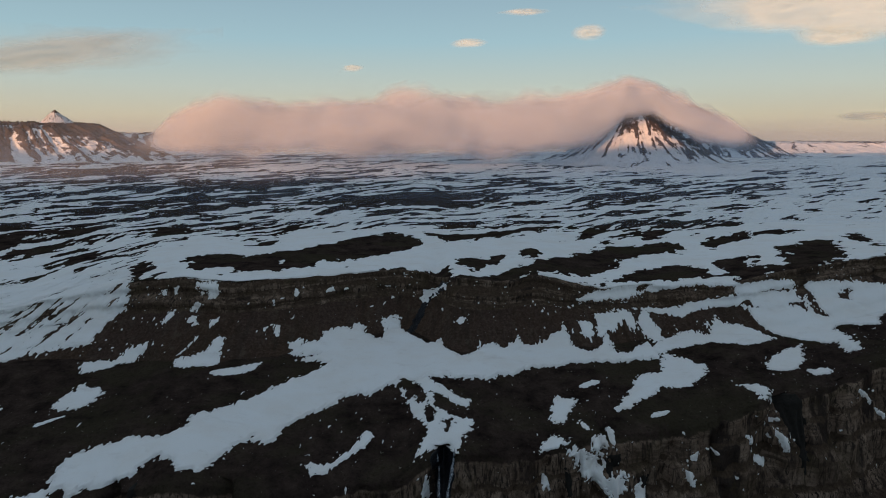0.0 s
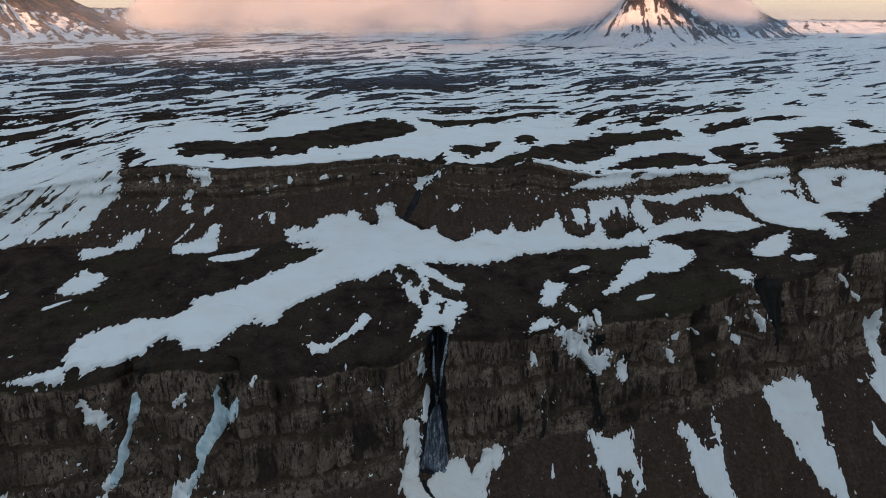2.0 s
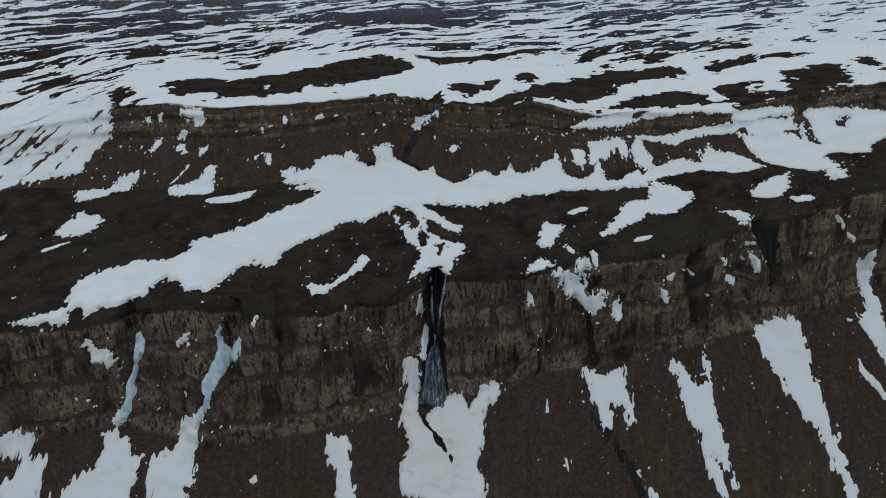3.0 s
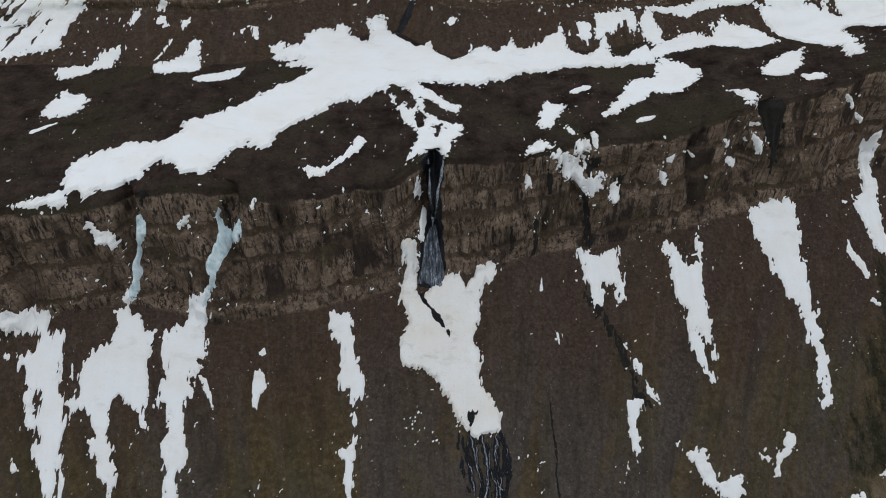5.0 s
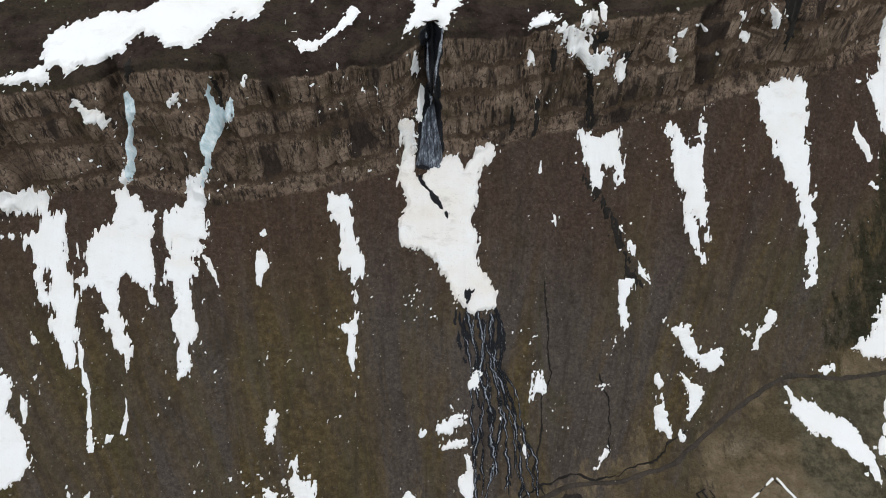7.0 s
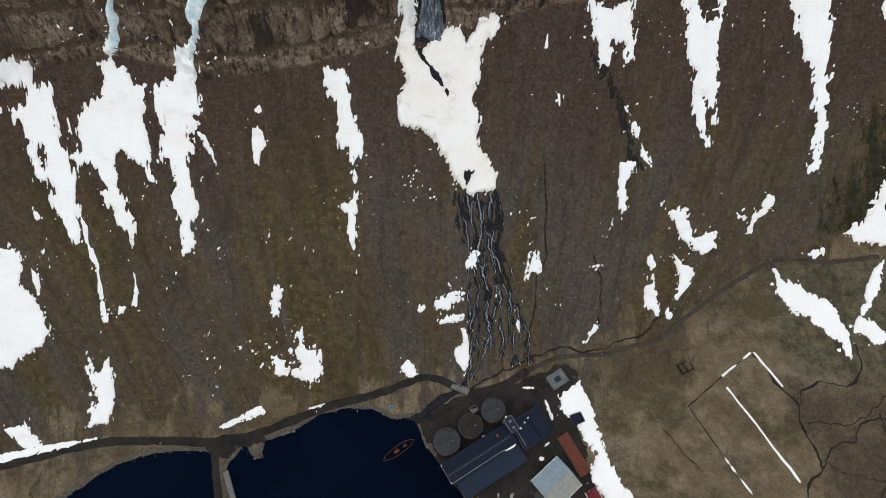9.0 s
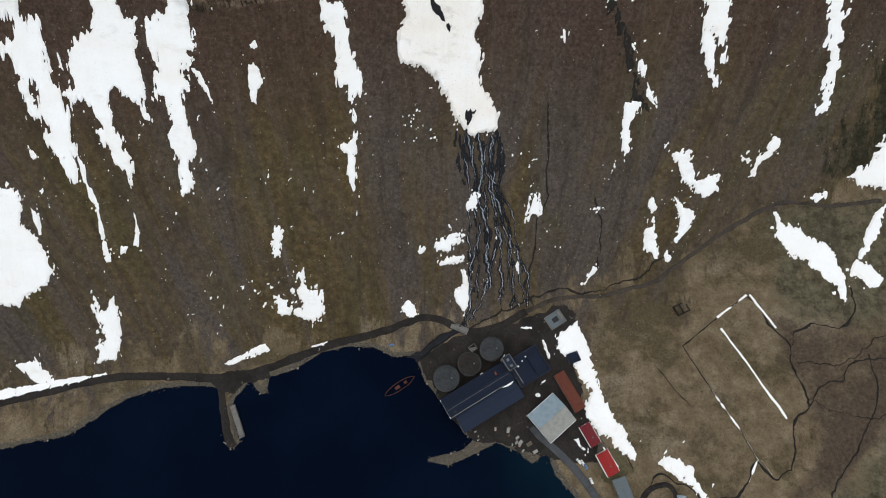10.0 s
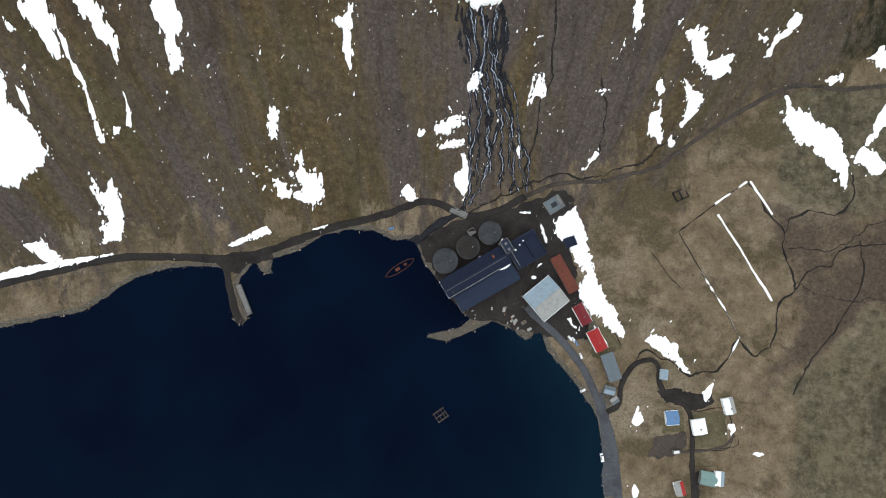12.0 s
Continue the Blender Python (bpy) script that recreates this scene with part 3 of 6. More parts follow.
ground = build_ground()
wx = np.concatenate([[-3000, -900], np.linspace(-420, 180, 110), [900, 3000]])
wy = np.concatenate([[-4000, -900], np.linspace(-330, 120, 90)])
WX, WY = np.meshgrid(wx, wy)
water = tagged(sheet("water", np.stack([WX, WY, 0 * WX], -1).reshape(-1, 3), grid_quads(len(wy), len(wx)), WATER), "dark blue still water of a fjord bay", "water", kind="structure")
# the bay shelves gently towards the village beach
float_layer(water.data, "shallow", np.exp(-np.maximum(-shore_distance(WX, WY), 0) / 38) * smooth(20, 90, WX) + 0.35 * smooth(-40, -160, WY) * smooth(-420, -200, WX))


def mountain(name, cx, cy, peak, half_x, half_y, base, seed, label, sharp=1.0, top=1.0, white=0.0, freq=30):
    """A ridged hill on the plateau: ribs run down from its top, with snow between them."""
    n = 230
    u = np.linspace(-1, 1, n)
    U, V = np.meshgrid(u, u)
    r = np.sqrt(U ** 2 + V ** 2) + 1e-6
    a = np.arctan2(V, U)
    ribs = fbm(np.cos(a) * freq + seed + 2.2 * fbm(U * 6, V * 6, seed + 2), np.sin(a) * freq + r * 4.0, seed, 5, 0.75)
    h = np.clip(1 - r * (1 + 0.22 * fbm(U * 2, V * 2, seed + 9)), 0, 1)
    h = np.minimum(h ** sharp, top + 0.10 * (h - top))
    h = np.maximum(h + 0.13 * ribs * smooth(0, 0.3, h) * (1 - 0.5 * h), 0)
    x, y = cx + U * half_x, cy + V * half_y
    z = base - 14 + (peak - base + 14) * h + 9 * fbm(x / 60, y / 60, seed + 3) * smooth(0, 0.2, h)
    ob = sheet(name, np.stack([x, y, z], -1).reshape(-1, 3), grid_quads(n, n), PEAK)
    snow = 0.5 - 1.5 * ribs + 1.1 * (0.30 - h) + white + 0.7 * fbm(x / 45, y / 45, seed + 5)
    float_layer(ob.data, "snow", snow)
    return tagged(ob, label, "mountain", kind="structure")


def peak_material():
    n = Nodes("snowy_peak", 0.9)
    rock = n.ramp(n.noise(60, 5, 0.7, (0.2, 0.2, 1)), [(0.3, (0.045, 0.034, 0.028)), (0.7, (0.130, 0.095, 0.072))])
    m = n.math("ADD", n.attribute("snow"), n.math("MULTIPLY", n.math("SUBTRACT", n.noise(26, 5, 0.75), 0.5), 1.1))
    return n.colour(n.mix(n.ramp(m, [(0.47, 0.0), (0.54, 1.0)]), rock, (0.80, 0.80, 0.82)))


PEAK = peak_material()
mountain("pyramid_peak", 985, 3000, 700, 790, 700, 296, 5, "steep dark pyramid mountain streaked with snow, its top in cloud", 3.0, white=0.12, freq=18)
mountain("shoulder_peak", 1580, 3700, 640, 780, 420, 296, 8, "dark stepped shoulder of a mountain behind the pyramid", 1.3, white=-0.1)
mountain("far_mountain", -2560, 3350, 690, 1150, 480, 290, 12, "far snowy table mountain catching the last sun", 1.0, 0.52, -0.05)
mountain("far_mountain", -2290, 3420, 588, 200, 160, 455, 17, "small white peak on a far table mountain", 1.1, 1.0, 0.8)
mountain("far_mountain", -2400, 4400, 560, 900, 300, 290, 15, "low far snowy ridge catching the last sun", 1.0, 0.6, 0.35)
mountain("far_ridge", 2700, 4480, 480, 1900, 420, 290, 21, "low snowy ridge behind the pyramid mountain", 1.0, 0.52, 0.6)


def shading_ridge():
    """An unseen ridge added across the fjord, behind the drone, to keep the low sun off the near slopes."""
    u, w = np.meshgrid(np.linspace(-6500, 6500, 260), np.linspace(0, 1, 60))
    # Crest steps choose which parts of the far plateau the sun reaches.
    crest = 545 + 145 * smooth(-1800, -1300, u) + 125 * smooth(-3050, -3500, u) + 26 * fbm(u / 700, u * 0, 44, 4)
    x, y = u, -900 - 2200 * w + 160 * fbm(u / 500, w * 3, 45)
    z = -30 + (crest + 30) * np.sin(np.pi * np.clip(w, 0, 1)) ** 0.8 + 25 * fbm(u / 130, w * 14, 46) * np.sin(np.pi * w)
    return tagged(sheet("shading_ridge", np.stack([x, y, z], -1).reshape(-1, 3), grid_quads(60, 260), PEAK), "unseen ridge added across the fjord to block the low sun", "mountain", kind="structure")


shading_ridge()

# ---- clouds ----
def cloud_material(name, dense, size, squash, tone=(0.70, 0.74, 0.82)):
    n = Nodes(name, 1.0)
    t = n.t
    puff = n.noise(size, 4, 0.5, squash)
    a = n.math("ADD", n.attribute("body"), n.math("MULTIPLY", n.math("SUBTRACT", puff, 0.5), 1.5))
    alpha = n.math("MULTIPLY", n.ramp(a, [(0.15, 0.0), (0.80, 1.0)]), dense)
    d, tr, mx = t.nodes.new("ShaderNodeBsdfDiffuse"), t.nodes.new("ShaderNodeBsdfTranslucent"), t.nodes.new("ShaderNodeMixShader")
    d.inputs[0].default_value = tr.inputs[0].default_value = (*tone, 1)
    mx.inputs[0].default_value = 0.3
    lump = n.add("ShaderNodeBump", Strength=0.55, Distance=size * 1.1, Height=n.noise(size * 1.2, 1.5, 0.45, squash))
    t.links.new(lump.outputs[0], d.inputs["Normal"])
    t.links.new(lump.outputs[0], tr.inputs["Normal"])
    clear, out = t.nodes.new("ShaderNodeBsdfTransparent"), t.nodes.new("ShaderNodeMixShader")
    t.links.new(d.outputs[0], mx.inputs[1])
    t.links.new(tr.outputs[0], mx.inputs[2])
    t.links.new(alpha, out.inputs[0])
    t.links.new(clear.outputs[0], out.inputs[1])
    t.links.new(mx.outputs[0], out.inputs[2])
    t.links.new(out.outputs[0], t.nodes["Material Output"].inputs["Surface"])
    return n.mat


def cloud_bank():
    """A cap and banner of cloud on the pyramid mountain: veils one behind the other."""
    reach = [-1560, -1464, -1371, -1253, -1081, -857, -632, -377, -124, 214, 496, 636, 747, 913, 1054, 1171, 1275, 1435, 1542, 1640]
    crown = [430, 462, 565, 626, 665, 650, 634, 660, 687, 662, 650, 674, 703, 730, 713, 654, 589, 533, 451, 420]
    floor = [385, 381, 352, 345, 342, 335, 335, 335, 330, 325, 325, 330, 352, 530, 565, 470, 405, 392, 395, 390]
    verts, quads, body = [], [], []
    nx, nz = 170, 46
    for i in range(4):
        y0 = 2500 + 165 * i
        k = y0 / 2900
        u, w = np.meshgrid(np.linspace(-1600, 1660, nx) * k, np.linspace(0, 1, nz))
        top = 446 + (np.interp(u / k, reach, crown) - 446) * k + 45 * fbm(u / 190, u * 0 + i, 130 + i, 3)
        low = 446 + (np.interp(u / k, reach, floor) - 446) * k + 20 * fbm(u / 150, u * 0 + i, 140 + i)
        z = low - 30 + (top + 45 - low) * w
        y = y0 + 45 * fbm(u / 300, z / 230, 150 + i, 2) + 60 * (w - 0.5) ** 2 * 4 - 40
        ends = smooth(-1590, -1250, u / k) * (1 - smooth(1380, 1600, u / k))
        d = smooth(0, 0.42, w) * (1 - smooth(0.62, 1.0, w)) * ends
        quads.append(grid_quads(nz, nx) + len(verts) * nx * nz)
        verts.append(np.stack([u, y, z], -1).reshape(-1, 3))
        body.append(d.ravel())
    ob = sheet("cloud_bank", np.concatenate(verts), np.concatenate(quads), cloud_material("cloud_bank", 0.72, 300, (1, 1, 1.3), (0.61, 0.64, 0.72)))
    float_layer(ob.data, "body", np.concatenate(body))
    return tagged(ob, "pink evening cloud bank draped over the far mountain", "cloud", kind="structure")


# Darker copy of the wisp material: the unlit clouds' shade is in its tone.
SHADED_WISP = cloud_material("shaded_wisp", 0.6, 420, (0.35, 1, 1.6), (0.42, 0.50, 0.54))
WISP = cloud_material("wisp", 0.6, 420, (0.35, 1, 1.6), (0.84, 0.93, 0.88))


def wisp(x, z, wide, high, seed, label, y0=4600, material=None):
    u, w = np.meshgrid(np.linspace(-1, 1, 50), np.linspace(-1, 1, 20))
    r = np.sqrt(u ** 2 + w ** 2)
    px, pz = x + u * wide, z + w * high + 0.12 * wide * u * 0.3
    py = y0 + 60 * fbm(px / 200, pz / 60, seed) + 50 * w
    ob = sheet("cloud_wisp", np.stack([px, py, pz], -1).reshape(-1, 3), grid_quads(20, 50), material or WISP)
    float_layer(ob.data, "body", 0.95 * (1 - smooth(0.1, 1.0, r)))
    return tagged(ob, label, "cloud", kind="structure")


def mist(y0, dense, seed):
    """An upright blue-tinted sheet that stands in for aerial haze over the far plateau."""
    u, w = np.meshgrid(np.linspace(-1, 1, 80), np.linspace(0, 1, 16))
    x, z = u * y0 * 1.05, 285 + 330 * w
    ob = sheet("haze_veil", np.stack([x, y0 + 40 * fbm(x / 300, z / 90, seed), z], -1).reshape(-1, 3), grid_quads(16, 80), cloud_material("mist", dense, 700, (1, 1, 2), (0.50, 0.60, 0.82)))
    float_layer(ob.data, "body", 0.75 * (1 - smooth(0.15, 1.0, w)))
    return tagged(ob, "blue-tinted sheet standing in for aerial haze over the far plateau", "mist", kind="structure")


cloud_bank()
# Four sheets, one behind the other, add the haze of distance.
mist(900, 0.07, 174)
mist(1300, 0.11, 173)
mist(1850, 0.15, 171)
mist(3300, 0.14, 172)
wisp(-3050, 1070, 1350, 240, 161, "long grey cloud over the western mountains", material=SHADED_WISP)
wisp(2950, 1390, 1750, 270, 162, "wide pale cloud lit from below")
wisp(3000, 1190, 480, 110, 166, "pale torn end of a wide cloud")
wisp(1130, 1225, 200, 90, 163, "small bright torn cloud")
wisp(3350, 590, 330, 45, 164, "thin grey cloud low over the plateau", material=SHADED_WISP)
wisp(-700, 960, 110, 40, 165, "tiny pink cloud")
wisp(200, 1150, 190, 60, 167, "faint small cloud")
wisp(640, 1370, 260, 45, 168, "faint small cloud")

# ---- snow ----
def outline_distance(p, q, outline):
    """Metres inside (+) or outside (-) a closed outline."""
    best, inside = np.full(p.shape, 1e9), np.zeros(p.shape, bool)
    for (ax, ay), (bx, by) in zip(outline, outline[1:] + outline[:1]):
        dx, dy = bx - ax, by - ay
        f = np.clip(((p - ax) * dx + (q - ay) * dy) / (dx * dx + dy * dy + 1e-9), 0, 1)
        best = np.minimum(best, (p - ax - f * dx) ** 2 + (q - ay - f * dy) ** 2)
        if dy:
            inside ^= ((ay > q) != (by > q)) & (p < ax + (q - ay) * dx / dy)
    return np.where(inside, 1, -1) * np.sqrt(best)


def clipped(field, px, py, extra):
    """The part of a grid where field > 0: points (x, y, extra, field) and triangles."""
    rows, cols = field.shape
    i = np.arange(rows * cols).reshape(rows, cols)
    a, b, c, d = i[:-1, :-1], i[:-1, 1:], i[1:, 1:], i[1:, :-1]
    tri = np.concatenate([np.stack([a, b, c], -1).reshape(-1, 3), np.stack([a, c, d], -1).reshape(-1, 3)])
    f = field.ravel()
    ins = f[tri] > 0
    n = ins.sum(1)
    data = np.stack([px.ravel(), py.ravel(), f] + [e.ravel() for e in extra], 1)
    out = [tri[n == 3]]
    new_points, edges = [], {}
    count = [len(data)]

    def cut(u, w):
        lo, hi = np.minimum(u, w), np.maximum(u, w)
        key = lo.astype(np.int64) * (rows * cols) + hi
        uniq, inv = np.unique(key, return_inverse=True)
        lo, hi = uniq // (rows * cols), uniq % (rows * cols)
        g = (f[lo] / (f[lo] - f[hi]))[:, None]
        new_points.append(data[lo] * (1 - g) + data[hi] * g)
        ids = count[0] + np.arange(len(uniq))
        count[0] += len(uniq)
        return ids[inv]

    one = tri[n == 1]
    if len(one):
        k = ins[n == 1].argmax(1)
        r = np.arange(len(one))
        A, B, C = one[r, k], one[r, (k + 1) % 3], one[r, (k + 2) % 3]
        x = cut(np.concatenate([A, A]), np.concatenate([B, C]))
        out.append(np.stack([A, x[:len(A)], x[len(A):]], 1))
    two = tri[n == 2]
    if len(two):
        k = (~ins[n == 2]).argmax(1)
        r = np.arange(len(two))
        A, B, C = two[r, k], two[r, (k + 1) % 3], two[r, (k + 2) % 3]
        x = cut(np.concatenate([B, C]), np.concatenate([A, A]))
        xb, xc = x[:len(A)], x[len(A):]
        out += [np.stack([xb, B, C], 1), np.stack([xb, C, xc], 1)]
    tri = np.concatenate(out)
    data = np.concatenate([data] + new_points)
    used, inv = np.unique(tri.ravel(), return_inverse=True)
    return data[used], inv.reshape(-1, 3)


def main_piece(tri, n):
    """Which triangles belong to the largest connected piece."""
    label = np.arange(n)
    while True:
        low = label[tri].min(1)
        fresh = label.copy()
        for k in range(3):
            np.minimum.at(fresh, tri[:, k], low)
        fresh = fresh[fresh]
        if (fresh == label).all():
            break
        label = fresh
    of = label[tri[:, 0]]
    ids, count = np.unique(of, return_counts=True)
    return of == ids[count.argmax()]


FLECK_PARTS = []


def lay(name, field, s, v, material, thick=1.0, lift=None, whole=True):
    """A mantle on the sheet wherever field (metres inside) is positive, thin and buried at its rim."""
    pts, tri = clipped(field, s, v, [])
    if len(tri) < 2:
        return None
    x, y, z = land(pts[:, 0], pts[:, 1])
    steep = smooth(1.95, 2.05, pts[:, 1]) * (1 - smooth(2.95, 3.05, pts[:, 1])) + 0.6 * smooth(4.4, 4.6, pts[:, 1]) * (1 - smooth(4.95, 5.02, pts[:, 1]))
    rise = -0.25 + (thick + 0.7 * steep + 0.25) * smooth(0, 2.2, pts[:, 2])
    if lift is not None:
        rise = rise + lift(pts[:, 0], pts[:, 1], x, y)
    tilt = np.where((pts[:, 1] > 1) & (pts[:, 1] < 2), 0.5, 0.1) + 0.75 * steep
    y, z = y - rise * np.clip(tilt, 0, 0.95), z + rise * np.sqrt(1 - np.clip(tilt, 0, 0.95) ** 2)
    co = np.stack([x, y, z], -1)
    if not whole:
        keep = main_piece(tri, len(co))
        FLECK_PARTS.append((co, tri[~keep]))
        used, inv = np.unique(tri[keep].ravel(), return_inverse=True)
        co, tri = co[used], inv.reshape(-1, 3)
    return sheet(name, co, tri, material)


def sheet_grid(p0, p1, q0, q1, cell):
    p, q = np.meshgrid(np.arange(p0, p1 + cell, cell), np.arange(q0, q1 + cell, cell))
    s, v = to_sheet(p, q)
    return p, q, s, v


SNOW_COUNT = [0]


def snow_patch(outline, label, ragged=1.0, holes=(), cover=None, slant=0.0, material=None, thick=1.0, name="snow_patch", fall=1.0):
    """One patch of old snow with a melted, ragged rim. cover: share of the ground that it hides, if it is broken up."""
    SNOW_COUNT[0] += 1
    k = SNOW_COUNT[0] * 7
    ps, qs = [a for a, b in outline], [b for a, b in outline]
    size = max(max(ps) - min(ps), max(qs) - min(qs))
    spread = abs(sum(a * d - b * c for (a, b), (c, d) in zip(outline, outline[1:] + outline[:1]))) / 2
    jag = float(np.clip(spread / size / 16, 0.30, 1.0))
    cell = 0.6 if size < 60 else 0.9 if size < 160 else 1.4
    p, q, s, v = sheet_grid(min(ps) - 6, max(ps) + 6, min(qs) - 6, max(qs) + 6, cell)
    d = outline_distance(p, q, outline)
    for h in holes:
        d = np.minimum(d, -outline_distance(p, q, h))
    n = 4.5 * fbm(p / 10, q / 15, k, 3) + 4.8 * fbm(p / 3.6 * fall ** 0.4, q / 5.0 / fall, k + 3, 3, 0.75) + 3.2 * fbm(p / 1.5 * fall ** 0.4, q / 2.1 / fall, k + 4, 2)
    f = d + ragged * n * jag + 0.2
    # stones showing through and loose flecks beyond the rim
    f = np.minimum(f, 6 * (fbm(p / 2.4, q / 3.4, k + 5, 3) + 0.50) + 0.55 * np.clip(d, -4, 8))
    f = np.maximum(f, np.where(d > -9, 7 * (fbm(p / 2.2, q / 3.4, k + 9, 2) - 0.58 + 0.02 * d), -1))
    if cover is not None:
        a = 9 * (fbm(p / 12, q / 10, k + 11, 5, 0.7) + 0.5 * fbm(p / 2.6, q / 9, k + 13, 3, 0.7) + cover)
        if slant:
            a = 9 * (fbm((p - slant * q) / 6, (q + slant * p) / 34, k + 11, 4, 0.65) + 0.3 * fbm(p / 2.6, q / 6, k + 13, 2) + cover + 0.5 * fbm(p / 60, q / 40, k + 15))
        f = np.minimum(f, a)
    ob = lay(name, f, s, v, material or SNOW, thick, whole=False)
    return tagged(ob, label, "snow", "snow patches") if ob else None


def oval(p, q, long, wide, turn):
    """Plan outline of a small patch: its middle, length, width and the turn of its length."""
    c, d = math.cos(radians(turn)), math.sin(radians(turn))
    ring = [(long / 2 * math.cos(k * 0.6283), wide / 2 * math.sin(k * 0.6283)) for k in range(10)]
    return [(p + a * c - b * d, q + a * d + b * c) for a, b in ring]


def streak(o):
    snow_patch(o, "long white snow streak lying in a gully of the brown scree", 0.9, fall=2.2)


def ice_streak(o):
    snow_patch(o, "pale blue ice hanging in a gully of the cliff", 0.9, fall=2.5, material=ICE, name="ice_streak", thick=0.9)


def ledge_patch(o):
    snow_patch(o, "small snow patch caught on a ledge of the cliff", 1.3)


def shelf_patch(o):
    snow_patch(o, "strip of snow along a shelf of the upper cliff", 0.85, fall=1.6)


def bench_patch(o):
    snow_patch(o, "white snow patch on the dark mossy bench", 0.8)


def low_patch(o):
    snow_patch(o, "melting white snow patch on the brown grass slope", (1.7 if len(o) == 10 else 0.95) if min(b for a, b in o) > 430 else 0.7, fall=1.3)


HEATH_ISLANDS = []
heath_island = HEATH_ISLANDS.append
CONE = [
    [(-24, 713), (-22, 679), (-26, 677), (-26, 666), (-22, 655), (-19, 647), (-25, 637), (-27, 627), (-21, 618), (-8, 615), (-2, 606), (4, 598), (8, 588), (13, 579), (16, 570), (30, 562), (40, 563), (47, 563), (46, 574), (40, 591), (34, 598), (33, 615), (29, 630), (33, 645), (34, 655), (38, 666), (48, 670), (48, 675), (40, 681), (33, 682), (27, 671), (23, 668), (18, 674), (11, 677), (4, 672), (-2, 670), (-8, 663), (-13, 670), (-13, 704)],
]
FAN_SNOW = [(-40, 863), (-31, 860), (-14, 870), (-2, 864), (11, 854), (23, 847), (20, 802), (13, 782), (8, 771), (-18, 779), (-13, 801), (-22, 821), (-32, 838)]
FAN_HOLES = [
    [(-36, 860), (-25, 866), (-17, 853), (-13, 835), (-19, 835), (-23, 850), (-28, 842)],
    [(-16, 823), (-12, 830), (-6, 820), (-10, 810)],
    [(-10, 850), (-1, 845), (15, 834), (18, 820), (12, 817), (2, 823), (-7, 831)],
    [(4, 871), (11, 870), (21, 851), (14, 850)],
    [(-1, 810), (7, 818), (9, 808), (3, 801)],
]
RIVER_WEST = [(-307, 771), (-286, 777), (-271, 784), (-273, 808), (-261, 819), (-238, 829), (-209, 825), (-194, 829), (-196, 845), (-181, 855), (-165, 870), (-150, 883), (-124, 893), (-107, 903)]
RIVER_BACK = [(-113, 911), (-145, 920), (-112, 920), (-143, 932), (-147, 940), (-120, 940), (-119, 951), (-106, 954), (-91, 945), (-85, 951), (-65, 926), (-58, 928), (-62, 952), (-47, 956), (-40, 934), (-24, 927), (-15, 928), (0, 945), (3, 932), (16, 923), (27, 932), (43, 941), (59, 935), (71, 946), (82, 935), (95, 938), (107, 948), (119, 959)]
RIVER_EAST = [(119, 959), (125, 936), (140, 919), (159, 949), (161, 915), (172, 913), (194, 923), (199, 901), (193, 891), (169, 892), (139, 898), (81, 891), (44, 877), (14, 884), (-11, 870), (-18, 861), (-36, 865), (-40, 855), (-59, 849)]
RIVER_FRONT = [(-60, 852), (-79, 857), (-100, 843), (-124, 829), (-127, 817), (-143, 821), (-152, 812), (-158, 802), (-166, 783), (-179, 779), (-192, 793), (-203, 797), (-211, 785), (-241, 778), (-251, 776), (-259, 780), (-264, 771), (-305, 770)]
WEST_SLOPE = [(-614, 1119), (-582, 1161), (-496, 1135), (-427, 1120), (-324, 1027), (-321, 987), (-340, 959), (-333, 950), (-368, 946), (-397, 940), (-441, 927)]
streak([(109, 673), (125, 669), (141, 673), (142, 633), (137, 632), (134, 645), (124, 647), (125, 634), (118, 632)])
streak([(169, 667), (180, 668), (186, 659), (188, 645), (194, 644), (200, 675), (198, 638), (201, 574), (197, 577), (189, 600), (197, 559), (194, 559), (187, 579), (175, 658)])
streak([(238, 676), (268, 677), (275, 671), (274, 533), (267, 501), (263, 506), (266, 549), (263, 584), (253, 612)])
streak([(339, 714), (332, 707), (329, 674), (324, 662), (317, 664), (322, 609), (333, 596)])
streak([(307, 627), (316, 589), (311, 583), (304, 618)])
for o in CONE:
    snow_patch(o, "dirty cream snow cone at the foot of the waterfall", 0.7, fall=1.6, material=snow_material("dirty_snow", 0.8), thick=2.0)
ledge_patch([(-12, 761), (-7, 729), (-13, 734), (-16, 746)])
ledge_patch(oval(-8, 712, 21, 7.0, 91))
ledge_patch([(-23, 712), (-13, 704), (-11, 682), (-20, 687)])
ledge_patch(oval(313, 567, 11, 5.2, 128))
ledge_patch(oval(72, 741, 15, 5.2, 110))
ledge_patch([(66, 779), (80, 786), (90, 773), (78, 768), (63, 767)])
ledge_patch([(82, 813), (93, 843), (105, 832), (94, 808), (84, 798)])
ledge_patch([(90, 765), (106, 756), (107, 772), (115, 768), (113, 743), (126, 741), (125, 729), (118, 719), (91, 751)])
ledge_patch(oval(120, 774, 20, 4.7, 93))
ledge_patch(oval(135, 724, 21, 9.5, 87))
ledge_patch(oval(172, 730, 17, 5.6, 107))
ledge_patch(oval(176, 748, 9, 3.2, 60))
ledge_patch(oval(169, 765, 16, 2.0, 97))
ledge_patch(oval(228, 718, 13, 3.9, 136))
ledge_patch(oval(244, 748, 13, 5.0, 26))
ledge_patch(oval(244, 733, 20, 8.0, 96))
ledge_patch([(232, 811), (243, 809), (250, 797), (246, 766), (233, 774), (235, 793)])
ledge_patch(oval(220, 741, 15, 3.8, 124))
